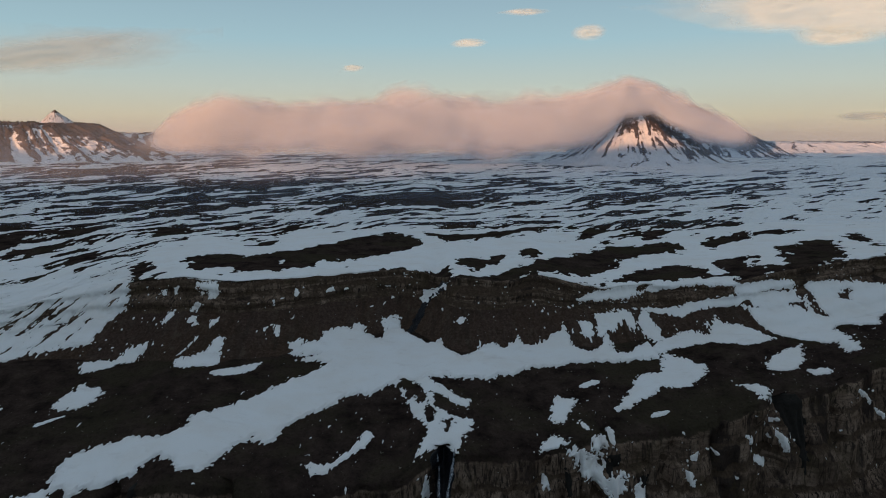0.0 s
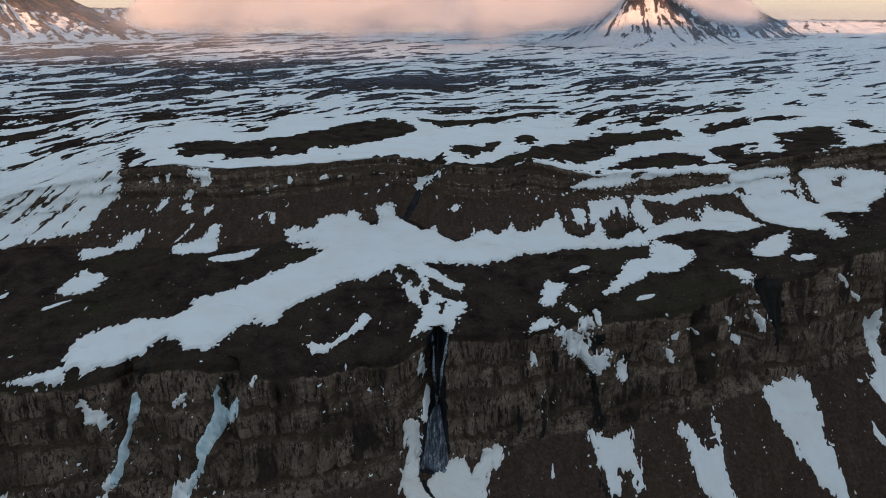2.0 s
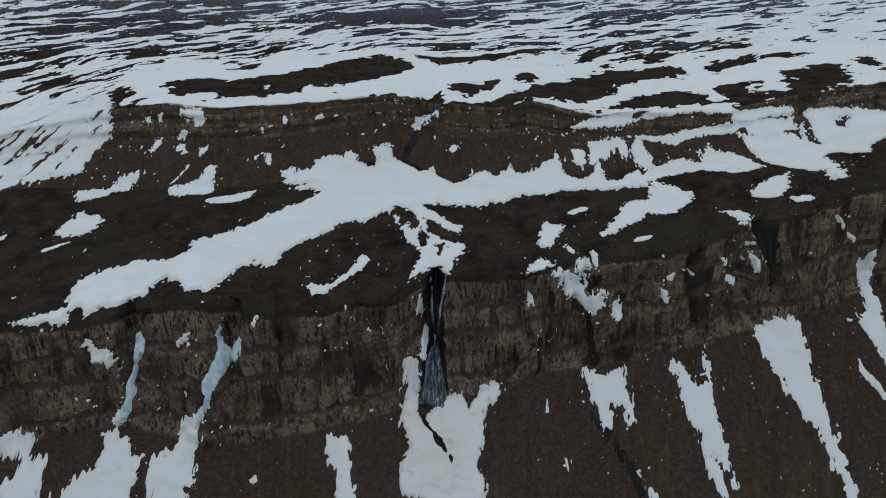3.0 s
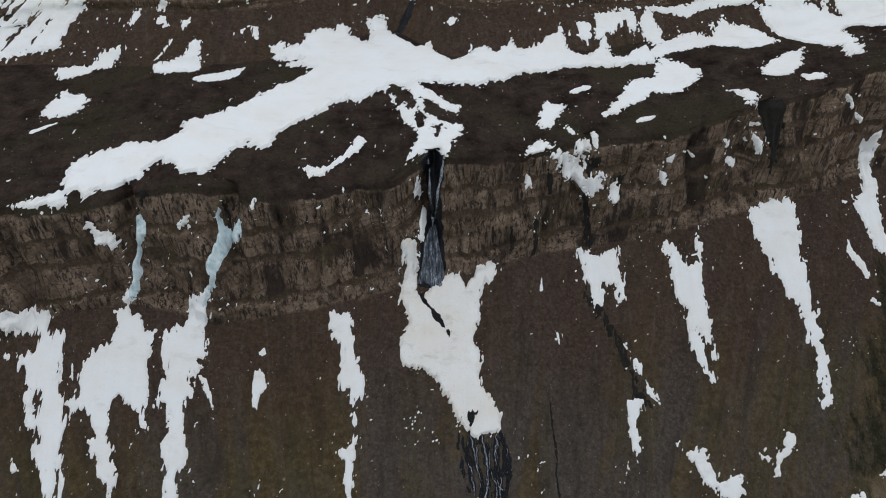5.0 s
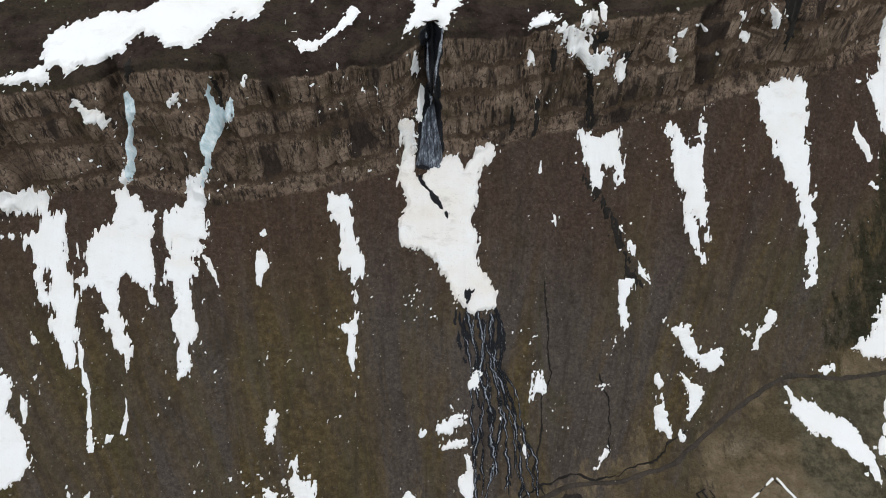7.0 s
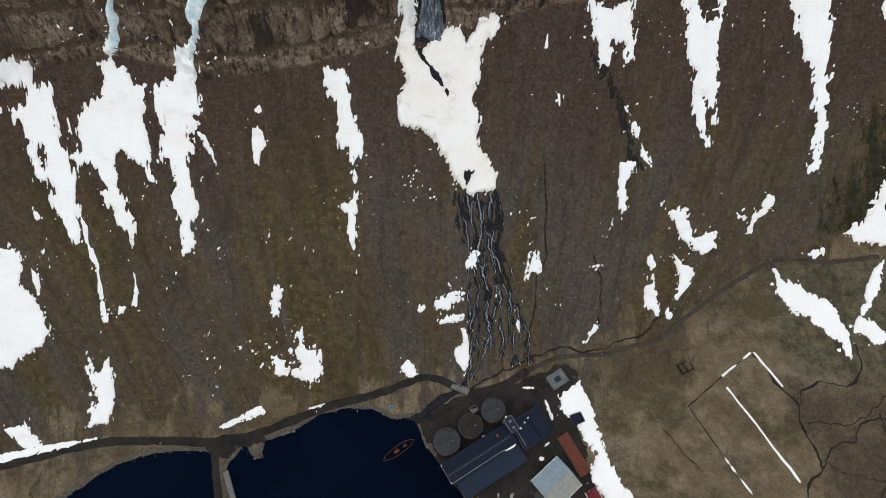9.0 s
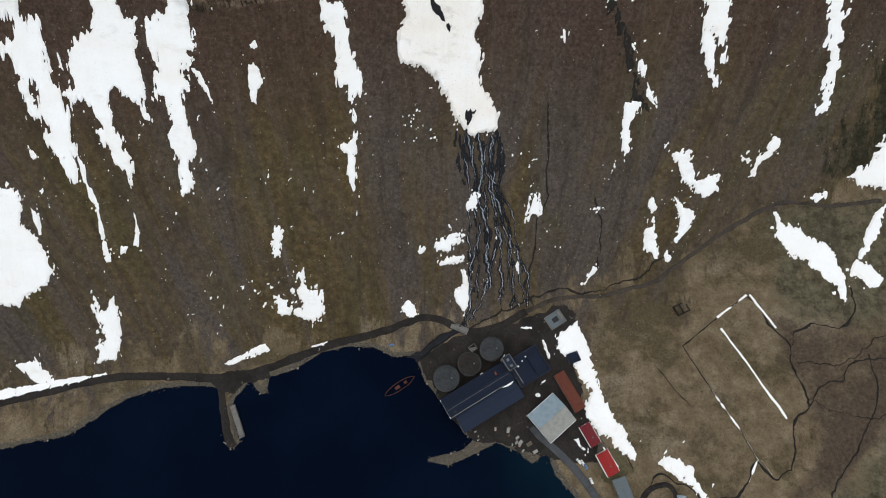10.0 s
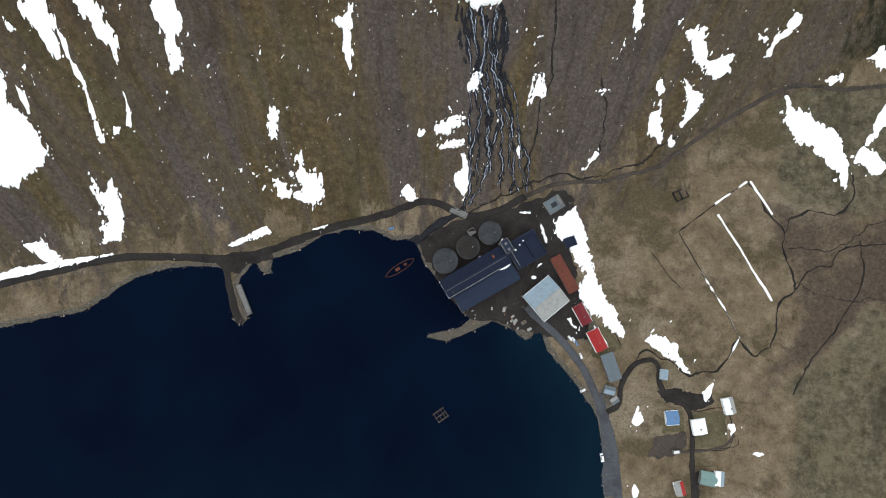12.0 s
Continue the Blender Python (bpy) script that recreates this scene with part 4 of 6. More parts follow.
ledge_patch(oval(310, 750, 20, 3.1, 115))
ledge_patch([(-249, 757), (-236, 751), (-225, 725), (-232, 734), (-243, 737)])
ledge_patch(oval(-178, 746, 13, 6.4, 40))
ledge_patch(oval(-130, 766, 8, 3.4, 68))
ledge_patch(oval(103, 791, 21, 5.3, 104))
ledge_patch(oval(190, 745, 13, 2.6, 137))
ledge_patch(oval(319, 730, 13, 3.1, 120))
ledge_patch(oval(-278, 976, 17, 2.4, 55))
ledge_patch(oval(-151, 1003, 8, 5.7, 96))
ledge_patch(oval(-163, 960, 9, 6.5, 130))
ledge_patch(oval(17, 965, 16, 6.1, 23))
ledge_patch([(-255, 1021), (-232, 1023), (-228, 1004), (-236, 997), (-241, 1011), (-247, 982), (-252, 982), (-245, 1005)])
ledge_patch(oval(-247, 972, 8, 5.4, 177))
ledge_patch([(-22, 992), (6, 1016), (-16, 968), (-22, 975)])
bench_patch([(-94, 796), (-85, 790), (-66, 802), (-58, 812), (-52, 809), (-52, 802), (-83, 783), (-92, 784), (-98, 791)])
bench_patch([(201, 899), (226, 864), (220, 847), (199, 827), (179, 835), (143, 808), (131, 806), (166, 864), (187, 862), (194, 887)])
bench_patch([(-328, 868), (-320, 884), (-321, 900), (-299, 894), (-292, 884), (-295, 870), (-307, 861), (-324, 861)])
bench_patch(oval(-314, 849, 21, 4.9, 39))
bench_patch([(-337, 922), (-336, 932), (-311, 937), (-305, 946), (-285, 953), (-283, 946), (-318, 914), (-329, 914)])
bench_patch(oval(-368, 865, 14, 7.0, 58))
bench_patch([(-253, 936), (-237, 941), (-224, 949), (-220, 956), (-211, 955), (-209, 929), (-248, 929)])
bench_patch([(-214, 915), (-168, 927), (-172, 912), (-191, 907), (-208, 910)])
bench_patch([(233, 804), (239, 807), (249, 802), (242, 770)])
bench_patch([(266, 841), (281, 866), (319, 888), (302, 848), (288, 828), (272, 830)])
bench_patch(oval(300, 810, 21, 10.6, 94))
bench_patch(oval(162, 794, 22, 7.0, 23))
bench_patch(oval(122, 856, 21, 9.4, 23))
bench_patch([(84, 804), (95, 835), (107, 834), (89, 796)])
snow_patch(FAN_SNOW, "white snow fan with dark rocks above the waterfall", 0.9, FAN_HOLES)
snow_patch(RIVER_WEST + RIVER_BACK + RIVER_EAST + RIVER_FRONT, "broad white snow bank along the foot of the upper cliff", 1.0, thick=2.0)
snow_patch(WEST_SLOPE, "wide snow slope with dark rock streaks beside the upper cliff", 1.2, cover=0.17, slant=0.7)
low_patch([(-268, 493), (-260, 481), (-251, 487), (-247, 470), (-255, 439), (-271, 437), (-265, 454)])
low_patch([(-341, 450), (-319, 451), (-306, 428), (-320, 430)])
low_patch([(-379, 434), (-264, 430), (-260, 427), (-349, 425), (-379, 429)])
low_patch([(-169, 427), (-133, 437), (-129, 430), (-163, 425)])
low_patch([(-109, 427), (-81, 430), (-84, 426)])
low_patch(oval(-119, 513, 23, 11.2, 76))
low_patch([(-108, 489), (-100, 491), (-96, 476), (-87, 469), (-85, 450), (-97, 447), (-123, 460), (-123, 473), (-104, 460), (-102, 464), (-110, 474), (-106, 478)])
low_patch(oval(-17, 434, 17, 10.2, 129))
low_patch([(22, 473), (28, 458), (29, 443), (25, 429), (18, 438), (16, 448), (23, 454)])
low_patch(oval(13, 487, 23, 10.7, 18))
low_patch(oval(30, 516, 14, 7.7, 57))
low_patch(oval(65, 460, 14, 4.3, 101))
low_patch(oval(14, 472, 21, 6.1, 13))
low_patch(oval(74, 502, 21, 11.5, 66))
low_patch(oval(122, 492, 11, 4.1, 172))
low_patch(oval(119, 440, 16, 4.8, 56))
low_patch(oval(-8, 482, 7, 5.3, 18))
low_patch([(171, 520), (184, 519), (191, 495), (203, 490), (204, 472), (196, 475), (180, 499)])
low_patch(oval(220, 491, 11, 3.0, 119))
low_patch([(222, 473), (225, 488), (233, 491), (237, 500), (241, 495), (239, 483), (232, 480), (227, 470)])
low_patch([(156, 462), (162, 474), (169, 437), (158, 451)])
low_patch(oval(160, 484, 13, 4.0, 95))
low_patch([(174, 490), (190, 468), (188, 455), (179, 447), (176, 450), (182, 463)])
low_patch(oval(174, 440, 11, 5.5, 84))
low_patch([(135, 566), (148, 563), (142, 547), (141, 528), (137, 522), (133, 550)])
low_patch(oval(130, 518, 13, 2.6, 72))
low_patch([(150, 574), (163, 547), (150, 565)])
low_patch([(238, 430), (247, 416), (271, 398), (280, 370), (276, 361), (269, 372), (244, 395), (237, 410)])
low_patch(oval(266, 434, 12, 7.1, 7))
low_patch([(286, 448), (301, 461), (313, 492), (317, 433), (294, 437)])
low_patch([(301, 420), (310, 424), (301, 401), (290, 387), (302, 372), (294, 366), (279, 381), (288, 392)])
low_patch([(93, 404), (110, 408), (115, 390), (120, 366), (125, 347), (135, 325), (152, 306), (154, 296), (146, 298), (134, 315), (125, 322), (111, 335), (116, 354), (108, 368), (105, 380), (95, 389)])
low_patch([(104, 322), (109, 322), (116, 311), (112, 311)])
low_patch([(83, 401), (85, 401), (90, 387), (89, 382), (85, 390)])
low_patch(oval(112, 315, 22, 2.8, 136))
low_patch(oval(86, 391, 22, 3.5, 110))
low_patch(oval(72, 412, 10, 3.2, 172))
low_patch([(166, 286), (172, 287), (179, 284), (190, 273), (195, 260), (202, 249), (195, 253), (186, 265), (171, 277)])
low_patch([(218, 244), (215, 234), (211, 229), (209, 237)])
low_patch([(160, 246), (164, 234), (159, 232), (154, 237)])
low_patch(oval(155, 191, 11, 5.9, 102))
low_patch([(226, 217), (233, 217), (234, 213), (229, 208)])
low_patch(oval(248, 198, 9, 2.0, 174))
streak([(-322, 696), (-300, 686), (-281, 681), (-279, 674), (-283, 668), (-276, 665), (-271, 659), (-270, 647), (-269, 639), (-266, 627), (-262, 615), (-257, 605), (-260, 594), (-259, 582), (-273, 585), (-275, 596), (-282, 609), (-290, 617), (-295, 627), (-296, 638), (-293, 638), (-289, 629), (-283, 620), (-283, 627), (-289, 636), (-294, 642), (-297, 651), (-309, 661), (-335, 670), (-335, 673), (-308, 664), (-294, 660), (-291, 666), (-296, 670), (-328, 685)])
streak([(-235, 671), (-229, 672), (-224, 686), (-218, 707), (-216, 705), (-217, 691), (-221, 674), (-216, 668), (-211, 660), (-205, 660), (-205, 648), (-205, 635), (-203, 623), (-205, 608), (-203, 598), (-206, 593), (-209, 598), (-211, 607), (-219, 611), (-223, 617), (-226, 617), (-230, 606), (-230, 592), (-226, 581), (-218, 574), (-232, 575), (-233, 585), (-238, 596), (-245, 607), (-249, 612), (-256, 612), (-260, 618), (-252, 620), (-255, 629), (-253, 642), (-249, 650), (-236, 650), (-231, 657), (-231, 665)])
streak([(-261, 642), (-259, 637), (-258, 629), (-260, 633)])
streak([(-197, 661), (-186, 668), (-181, 681), (-181, 686), (-171, 696), (-165, 703), (-162, 704), (-168, 689), (-167, 680), (-173, 671), (-170, 664), (-169, 653), (-173, 641), (-176, 630), (-175, 621), (-178, 608), (-178, 593), (-174, 584), (-177, 574), (-186, 573), (-190, 588), (-188, 596), (-189, 604), (-190, 616), (-196, 613), (-196, 624), (-196, 635), (-198, 646), (-199, 654)])
streak([(-172, 637), (-166, 635), (-160, 623), (-156, 610), (-161, 615), (-165, 625)])
streak([(-133, 629), (-132, 638), (-128, 642), (-123, 636), (-123, 626), (-127, 619), (-128, 613), (-131, 614), (-131, 621)])
streak([(-132, 651), (-125, 654), (-123, 649), (-129, 647)])
streak([(-79, 670), (-64, 667), (-61, 659), (-60, 651), (-59, 647), (-57, 629), (-53, 618), (-51, 608), (-56, 602), (-57, 599), (-61, 602), (-63, 611), (-69, 612), (-70, 622), (-68, 634), (-71, 646), (-76, 651), (-79, 662)])
streak([(-58, 597), (-55, 590), (-57, 576), (-59, 576), (-59, 591)])
streak([(80, 660), (81, 654), (82, 645), (78, 651)])
streak([(83, 643), (86, 634), (84, 636)])
streak([(89, 625), (92, 609), (90, 612), (87, 621)])
streak([(131, 608), (137, 602), (141, 595), (137, 600)])
streak([(140, 591), (146, 592), (150, 582), (148, 576), (143, 579)])
streak([(150, 574), (156, 564), (159, 556), (153, 565)])
streak([(-286, 606), (-264, 599), (-263, 584), (-258, 575), (-265, 567), (-269, 571), (-273, 581), (-281, 592)])
streak([(-261, 585), (-256, 576), (-256, 565), (-251, 553), (-249, 535), (-248, 519), (-247, 511), (-254, 511), (-254, 527), (-255, 533), (-253, 547), (-257, 557), (-260, 569)])
streak([(-243, 594), (-229, 593), (-222, 587), (-223, 581), (-219, 571), (-221, 556), (-224, 555), (-226, 567), (-233, 571), (-235, 581), (-239, 587)])
streak([(-225, 544), (-223, 538), (-221, 526), (-224, 516), (-228, 518), (-224, 533)])
streak([(-238, 520), (-231, 519), (-235, 514), (-240, 515)])
streak([(-232, 553), (-228, 548), (-232, 549)])
streak([(-188, 593), (-177, 595), (-174, 582), (-174, 575), (-178, 569), (-177, 558), (-181, 551), (-186, 550), (-186, 559), (-188, 562), (-185, 573), (-188, 580)])
streak([(-74, 575), (-61, 575), (-55, 580), (-56, 561), (-56, 547), (-58, 536), (-64, 545), (-66, 553), (-64, 565)])
streak([(-305, 561), (-299, 553), (-299, 539), (-302, 539), (-305, 551)])
streak([(-298, 601), (-292, 592), (-297, 590), (-299, 596)])
low_patch([(-345, 583), (-311, 571), (-310, 560), (-312, 548), (-303, 539), (-297, 529), (-295, 510), (-304, 502), (-313, 500), (-326, 493), (-343, 492), (-386, 495)])
ice_streak([(-216, 749), (-214, 749), (-209, 744), (-208, 739), (-212, 729), (-217, 714), (-215, 704), (-215, 692), (-220, 679), (-224, 686), (-219, 701), (-220, 714), (-220, 722), (-216, 740)])
ice_streak([(-156, 757), (-154, 749), (-154, 740), (-150, 734), (-145, 744), (-140, 749), (-140, 741), (-150, 723), (-153, 720), (-155, 717), (-159, 713), (-161, 702), (-167, 687), (-175, 685), (-171, 698), (-163, 708), (-160, 715), (-165, 716), (-162, 726), (-160, 730), (-158, 736), (-158, 746)])
shelf_patch([(137, 997), (167, 1021), (186, 1025), (206, 1025), (202, 1006), (195, 999), (164, 998), (144, 994)])
shelf_patch([(207, 1007), (219, 1024), (252, 1031), (295, 1043), (301, 1025), (332, 1012), (364, 1004), (360, 984), (328, 994), (297, 984), (299, 1020), (274, 1020), (245, 1017), (222, 1008)])
shelf_patch([(193, 981), (226, 977), (245, 981), (269, 993), (290, 1002), (303, 994), (328, 994), (357, 983), (359, 968), (331, 965), (310, 971), (306, 981), (292, 978), (267, 977), (243, 965), (221, 965)])
shelf_patch([(195, 967), (203, 978), (210, 961), (212, 944), (217, 925), (201, 926), (193, 948)])
shelf_patch([(267, 960), (273, 953), (286, 949), (295, 944), (305, 938), (309, 922), (298, 908), (275, 904), (250, 915), (221, 904), (191, 895), (182, 904), (205, 925), (217, 929), (227, 940), (249, 941), (256, 933)])
shelf_patch([(152, 974), (167, 980), (187, 979), (191, 958), (187, 941), (183, 954), (178, 963), (170, 956), (168, 943), (164, 958), (158, 952), (150, 944), (152, 961)])
shelf_patch([(133, 963), (145, 962), (147, 952), (143, 939), (136, 948)])
ledge_patch([(-280, 969), (-275, 979), (-267, 984), (-267, 976), (-273, 970)])
ledge_patch([(-253, 980), (-249, 992), (-241, 994), (-246, 980)])
ledge_patch([(-237, 1017), (-231, 1020), (-229, 1009), (-230, 995), (-234, 1000)])
ledge_patch([(-251, 940), (-240, 953), (-235, 956), (-237, 953), (-246, 943)])
ledge_patch([(-150, 945), (-137, 945), (-135, 938), (-143, 936), (-149, 940)])
ledge_patch([(-167, 957), (-163, 961), (-160, 954)])
ledge_patch([(-229, 973), (-221, 976), (-219, 971), (-227, 966)])
ledge_patch([(-246, 970), (-244, 974), (-239, 969), (-245, 966)])
ledge_patch([(-289, 1005), (-283, 1011), (-281, 1002), (-286, 1002)])
ledge_patch([(-275, 1013), (-271, 1015), (-269, 1003), (-273, 1002)])
ledge_patch([(-122, 1003), (-114, 1005), (-112, 998), (-120, 999)])
ledge_patch([(-154, 1004), (-151, 1007), (-149, 1000), (-152, 997)])
ledge_patch([(-103, 1002), (-100, 999), (-102, 997)])
bench_patch([(270, 853), (280, 864), (303, 871), (308, 860), (296, 850), (289, 829), (273, 835), (266, 838)])
bench_patch([(291, 827), (306, 806), (294, 802), (290, 809)])
snow_patch([(299, 977), (310, 970), (327, 975), (345, 966), (358, 959), (375, 999), (408, 986), (455, 970), (440, 940), (412, 916), (394, 893), (380, 929), (369, 924), (354, 859), (340, 822), (335, 830), (343, 872), (329, 904), (322, 919), (311, 945), (304, 955)], "wide snow slope with dark rock ribs under the eastern upper cliff", 1.0, [[(364, 996), (372, 984), (371, 968), (375, 945), (366, 952), (364, 966)], [(395, 965), (409, 979), (411, 971), (398, 961)]], thick=1.6)
heath_island([(152, 1127), (114, 1024), (151, 1067), (229, 1115), (254, 1151), (330, 1175), (406, 1199), (431, 1235), (375, 1235), (313, 1223), (203, 1187)])
heath_island([(113, 999), (148, 1031), (202, 1043), (245, 1031), (306, 1055), (347, 1103), (323, 1115), (285, 1103), (230, 1091), (138, 1025), (116, 1006)])
heath_island([(397, 1151), (417, 1139), (438, 1127), (427, 1115), (400, 1103), (362, 1055), (345, 1031), (337, 1004), (304, 1022), (328, 1055), (370, 1115)])
heath_island([(513, 1163), (570, 1175), (598, 1163), (557, 1127), (484, 1079), (444, 1043), (417, 1031), (395, 1025), (377, 1012), (365, 1007), (348, 1018), (360, 1043), (388, 1067), (391, 1055), (434, 1091), (468, 1127)])
heath_island([(451, 1247), (502, 1271), (555, 1259), (568, 1235), (504, 1223), (453, 1211)])
heath_island([(565, 1283), (616, 1283), (745, 1295), (673, 1259), (583, 1247), (527, 1235)])
heath_island([(389, 1295), (440, 1319), (508, 1331), (508, 1295), (432, 1271), (383, 1259)])
heath_island([(646, 1187), (706, 1211), (638, 1151), (533, 1079), (588, 1127), (603, 1151)])
heath_island([(649, 1415), (768, 1451), (704, 1355), (623, 1331), (625, 1379)])
heath_island([(853, 1343), (1010, 1415), (1245, 1487), (1069, 1391), (905, 1343)])
heath_island([(383, 1004), (413, 1020), (440, 1024), (465, 1004), (455, 970), (429, 978), (415, 998), (387, 996)])
heath_island([(-360, 1127), (-346, 1139), (-312, 1163), (-214, 1199), (-155, 1235), (-80, 1259), (-65, 1211), (-132, 1163), (-183, 1127), (-256, 1127), (-269, 1103), (-283, 1067), (-300, 1067)])
heath_island([(-246, 1067), (-269, 1103), (-241, 1115), (-162, 1115), (-162, 1079), (-214, 1067)])
heath_island([(-41, 1271), (50, 1319), (226, 1331), (200, 1295), (119, 1271), (53, 1247), (6, 1223)])
heath_island([(16, 1103), (32, 1139), (90, 1163), (60, 1115), (35, 1067)])
heath_island([(111, 1175), (146, 1187), (154, 1163), (127, 1127)])
heath_island([(7, 1019), (51, 1055), (103, 1079), (156, 1151), (221, 1199), (305, 1247), (312, 1223), (264, 1151), (216, 1151), (142, 1067), (96, 1021), (72, 1019), (47, 1007), (29, 1005)])
heath_island([(-242, 1163), (-192, 1199), (-132, 1235), (-54, 1247), (-25, 1199), (-49, 1151), (-112, 1091), (-165, 1103), (-189, 1067)])
heath_island([(-359, 1139), (-316, 1175), (-235, 1151), (-196, 1079), (-248, 1079), (-296, 1079)])
heath_island([(-23, 1031), (8, 1103), (13, 1023), (-14, 1007), (-85, 997), (-108, 992), (-85, 1007)])
heath_island([(-487, 1139), (-488, 1175), (-410, 1127), (-335, 1055), (-321, 1016), (-336, 1025), (-426, 1091)])


def upper_snow():
    """The snow of the plateau: everywhere but for blown-off ridges of heath."""
    s1 = np.linspace(-0.93, 0.93, 1000)
    v1 = np.concatenate([np.linspace(4.93, 5.35, 190), np.linspace(5.352, 5.995, 210)])
    s, v = np.meshgrid(s1, v1)
    x, y, z = land(s, v, False)
    q = np.interp(v, Q_OF_V[0], Q_OF_V[1])
    p = s * np.interp(v, *WIDTH_OF_V)
    near = (1 - smooth(5.10, 5.22, v)) * smooth(-0.40, -0.30, s)
    dip = v - 0.45 * s                       # the lava shelves run slantwise over the plateau
    share = -0.12 + 0.20 * smooth(-0.05, 0.35, s) + 0.20 * smooth(5.5, 5.75, v) * smooth(-0.42, -0.2, s) + 0.35 * smooth(5.16, 5.04, v) * smooth(-0.3, -0.45, s)
    bank = 30 * (share + 1.0 * fbm(s / 0.055 + 2 * v, dip / 0.0135, 81, 5, 0.66) + 0.28 * fbm(s / 0.25, dip / 0.10, 83, 3) + 0.34 * fbm(s / 0.014, dip / 0.0055, 85, 3))
    ridges = np.full(s.shape, 18.0)
    for o in HEATH_ISLANDS:
        ridges = np.minimum(ridges, -outline_distance(p, q, o))
    ridges = ridges + 15 * fbm(x / 30, y / 24, 87, 4, 0.6) + 14 * fbm(x / 8, y / 9, 88, 3, 0.7)
    ridges = np.minimum(ridges, 40 * (0.62 + fbm(x / 60, y / 45, 89, 4)))
    f = bank * (1 - near) + np.where(near > 0, ridges, 0) * near
    f = np.minimum(f, (v - 4.985 - 0.03 * fbm(x / 22, x * 0, 91)) * 150)
    ob = lay("snow_field", f, s, v, SNOW, 0.8, lambda s, v, x, y: 0.004 * np.maximum(y - 600, 0))
    return tagged(ob, "plateau snow field broken by dark heath ridges", "snow", kind="stuff")


upper_snow()


CRUMBS = [(-14, 578, 10), (-21, 567, 6), (60, 546, 9), (168, 521, 7), (2, 568, 6), (69, 537, 7), (73, 518, 7), (76, 503, 7), (15, 490, 9), (3, 482, 6), (158, 469, 6), (23, 466, 7), (-288, 628, 6), (-170, 638, 9), (-184, 607, 7), (-53, 610, 5), (-14, 666, 7), (124, 647, 7), (78, 699, 9), (156, 669, 7), (-103, 463, 9), (-121, 515, 6), (196, 486, 7), (227, 483, 7), (236, 489, 7), (288, 540, 7)]     # across, up, reach in metres


def scattered_flecks():
    """Loose crumbs of snow round the patches, and on the ledges and scree."""
    for k, (cp, cq, reach) in enumerate(CRUMBS):
        p, q, s, v = sheet_grid(cp - 2 * reach, cp + 2 * reach, cq - 2 * reach, cq + 2 * reach, 0.7)
        f = 6 * (fbm(p / 2.0, q / 3.0, 331 + k, 3, 0.6) - 0.40) - 1.2 * (np.hypot(p - cp, (q - cq) / 1.5) / reach) ** 2
        pts, tri = clipped(f, s, v, [])
        x, y, z = land(pts[:, 0], pts[:, 1])
        FLECK_PARTS.append((np.stack([x, y - 0.3, z + 0.45], -1), tri))
    for q0, q1, keep, scale in ((440, 675, 0.765, 1.0), (675, 770, 0.72, 1.0), (770, 930, 0.78, 1.2), (935, 1020, 0.68, 1.2)):
        p, q, s, v = sheet_grid(-420, 430, q0, q1, 1.3)
        f = 7 * (fbm(p / (2.3 * scale), q / (3.4 * scale), 301 + q0, 2) - keep + 0.30 * fbm(p / 60, q / 40, 305 + q0))
        pts, tri = clipped(f, s, v, [])
        x, y, z = land(pts[:, 0], pts[:, 1])
        FLECK_PARTS.append((np.stack([x, y - 0.3, z + 0.45], -1), tri))
    at, cos, tris = 0, [], []
    for co, tri in FLECK_PARTS:
        cos.append(co)
        tris.append(tri + at)
        at += len(co)
    tri, co = np.concatenate(tris), np.concatenate(cos)
    used, inv = np.unique(tri.ravel(), return_inverse=True)
    return tagged(sheet("snow_flecks", co[used], inv.reshape(-1, 3), SNOW), "small crumbs of melting snow on rock and scree", "snow", kind="stuff")


scattered_flecks()

# ---- running water ----
def part(name, me_or_bm, material, parent, label=""):
    if isinstance(me_or_bm, bmesh.types.BMesh):
        me = bpy.data.meshes.new(name)
        me_or_bm.to_mesh(me)
        me_or_bm.free()
    else:
        me = me_or_bm
    if not me.materials:
        me.materials.append(material)
    ob = new(name, me)
    ob.parent = parent
    return tagged(ob, label)


def thing(name, x, y, z, turn, label, category, group="", kind=""):
    e = new(name)
    e.matrix_world = pose(x, y, z, 0, 0, turn)
    return tagged(e, label, category, group, kind)


def laid(name, outline, material, seed, ragged, thick, cell=0.8):
    ps, qs = [a for a, b in outline], [b for a, b in outline]
    p, q, s, v = sheet_grid(min(ps) - 4, max(ps) + 4, min(qs) - 4, max(qs) + 4, cell)
    f = outline_distance(p, q, outline) + ragged * 4 * fbm(p / 3, q / 6, seed, 3, 0.7)
    return lay(name, f, s, v, material, thick)


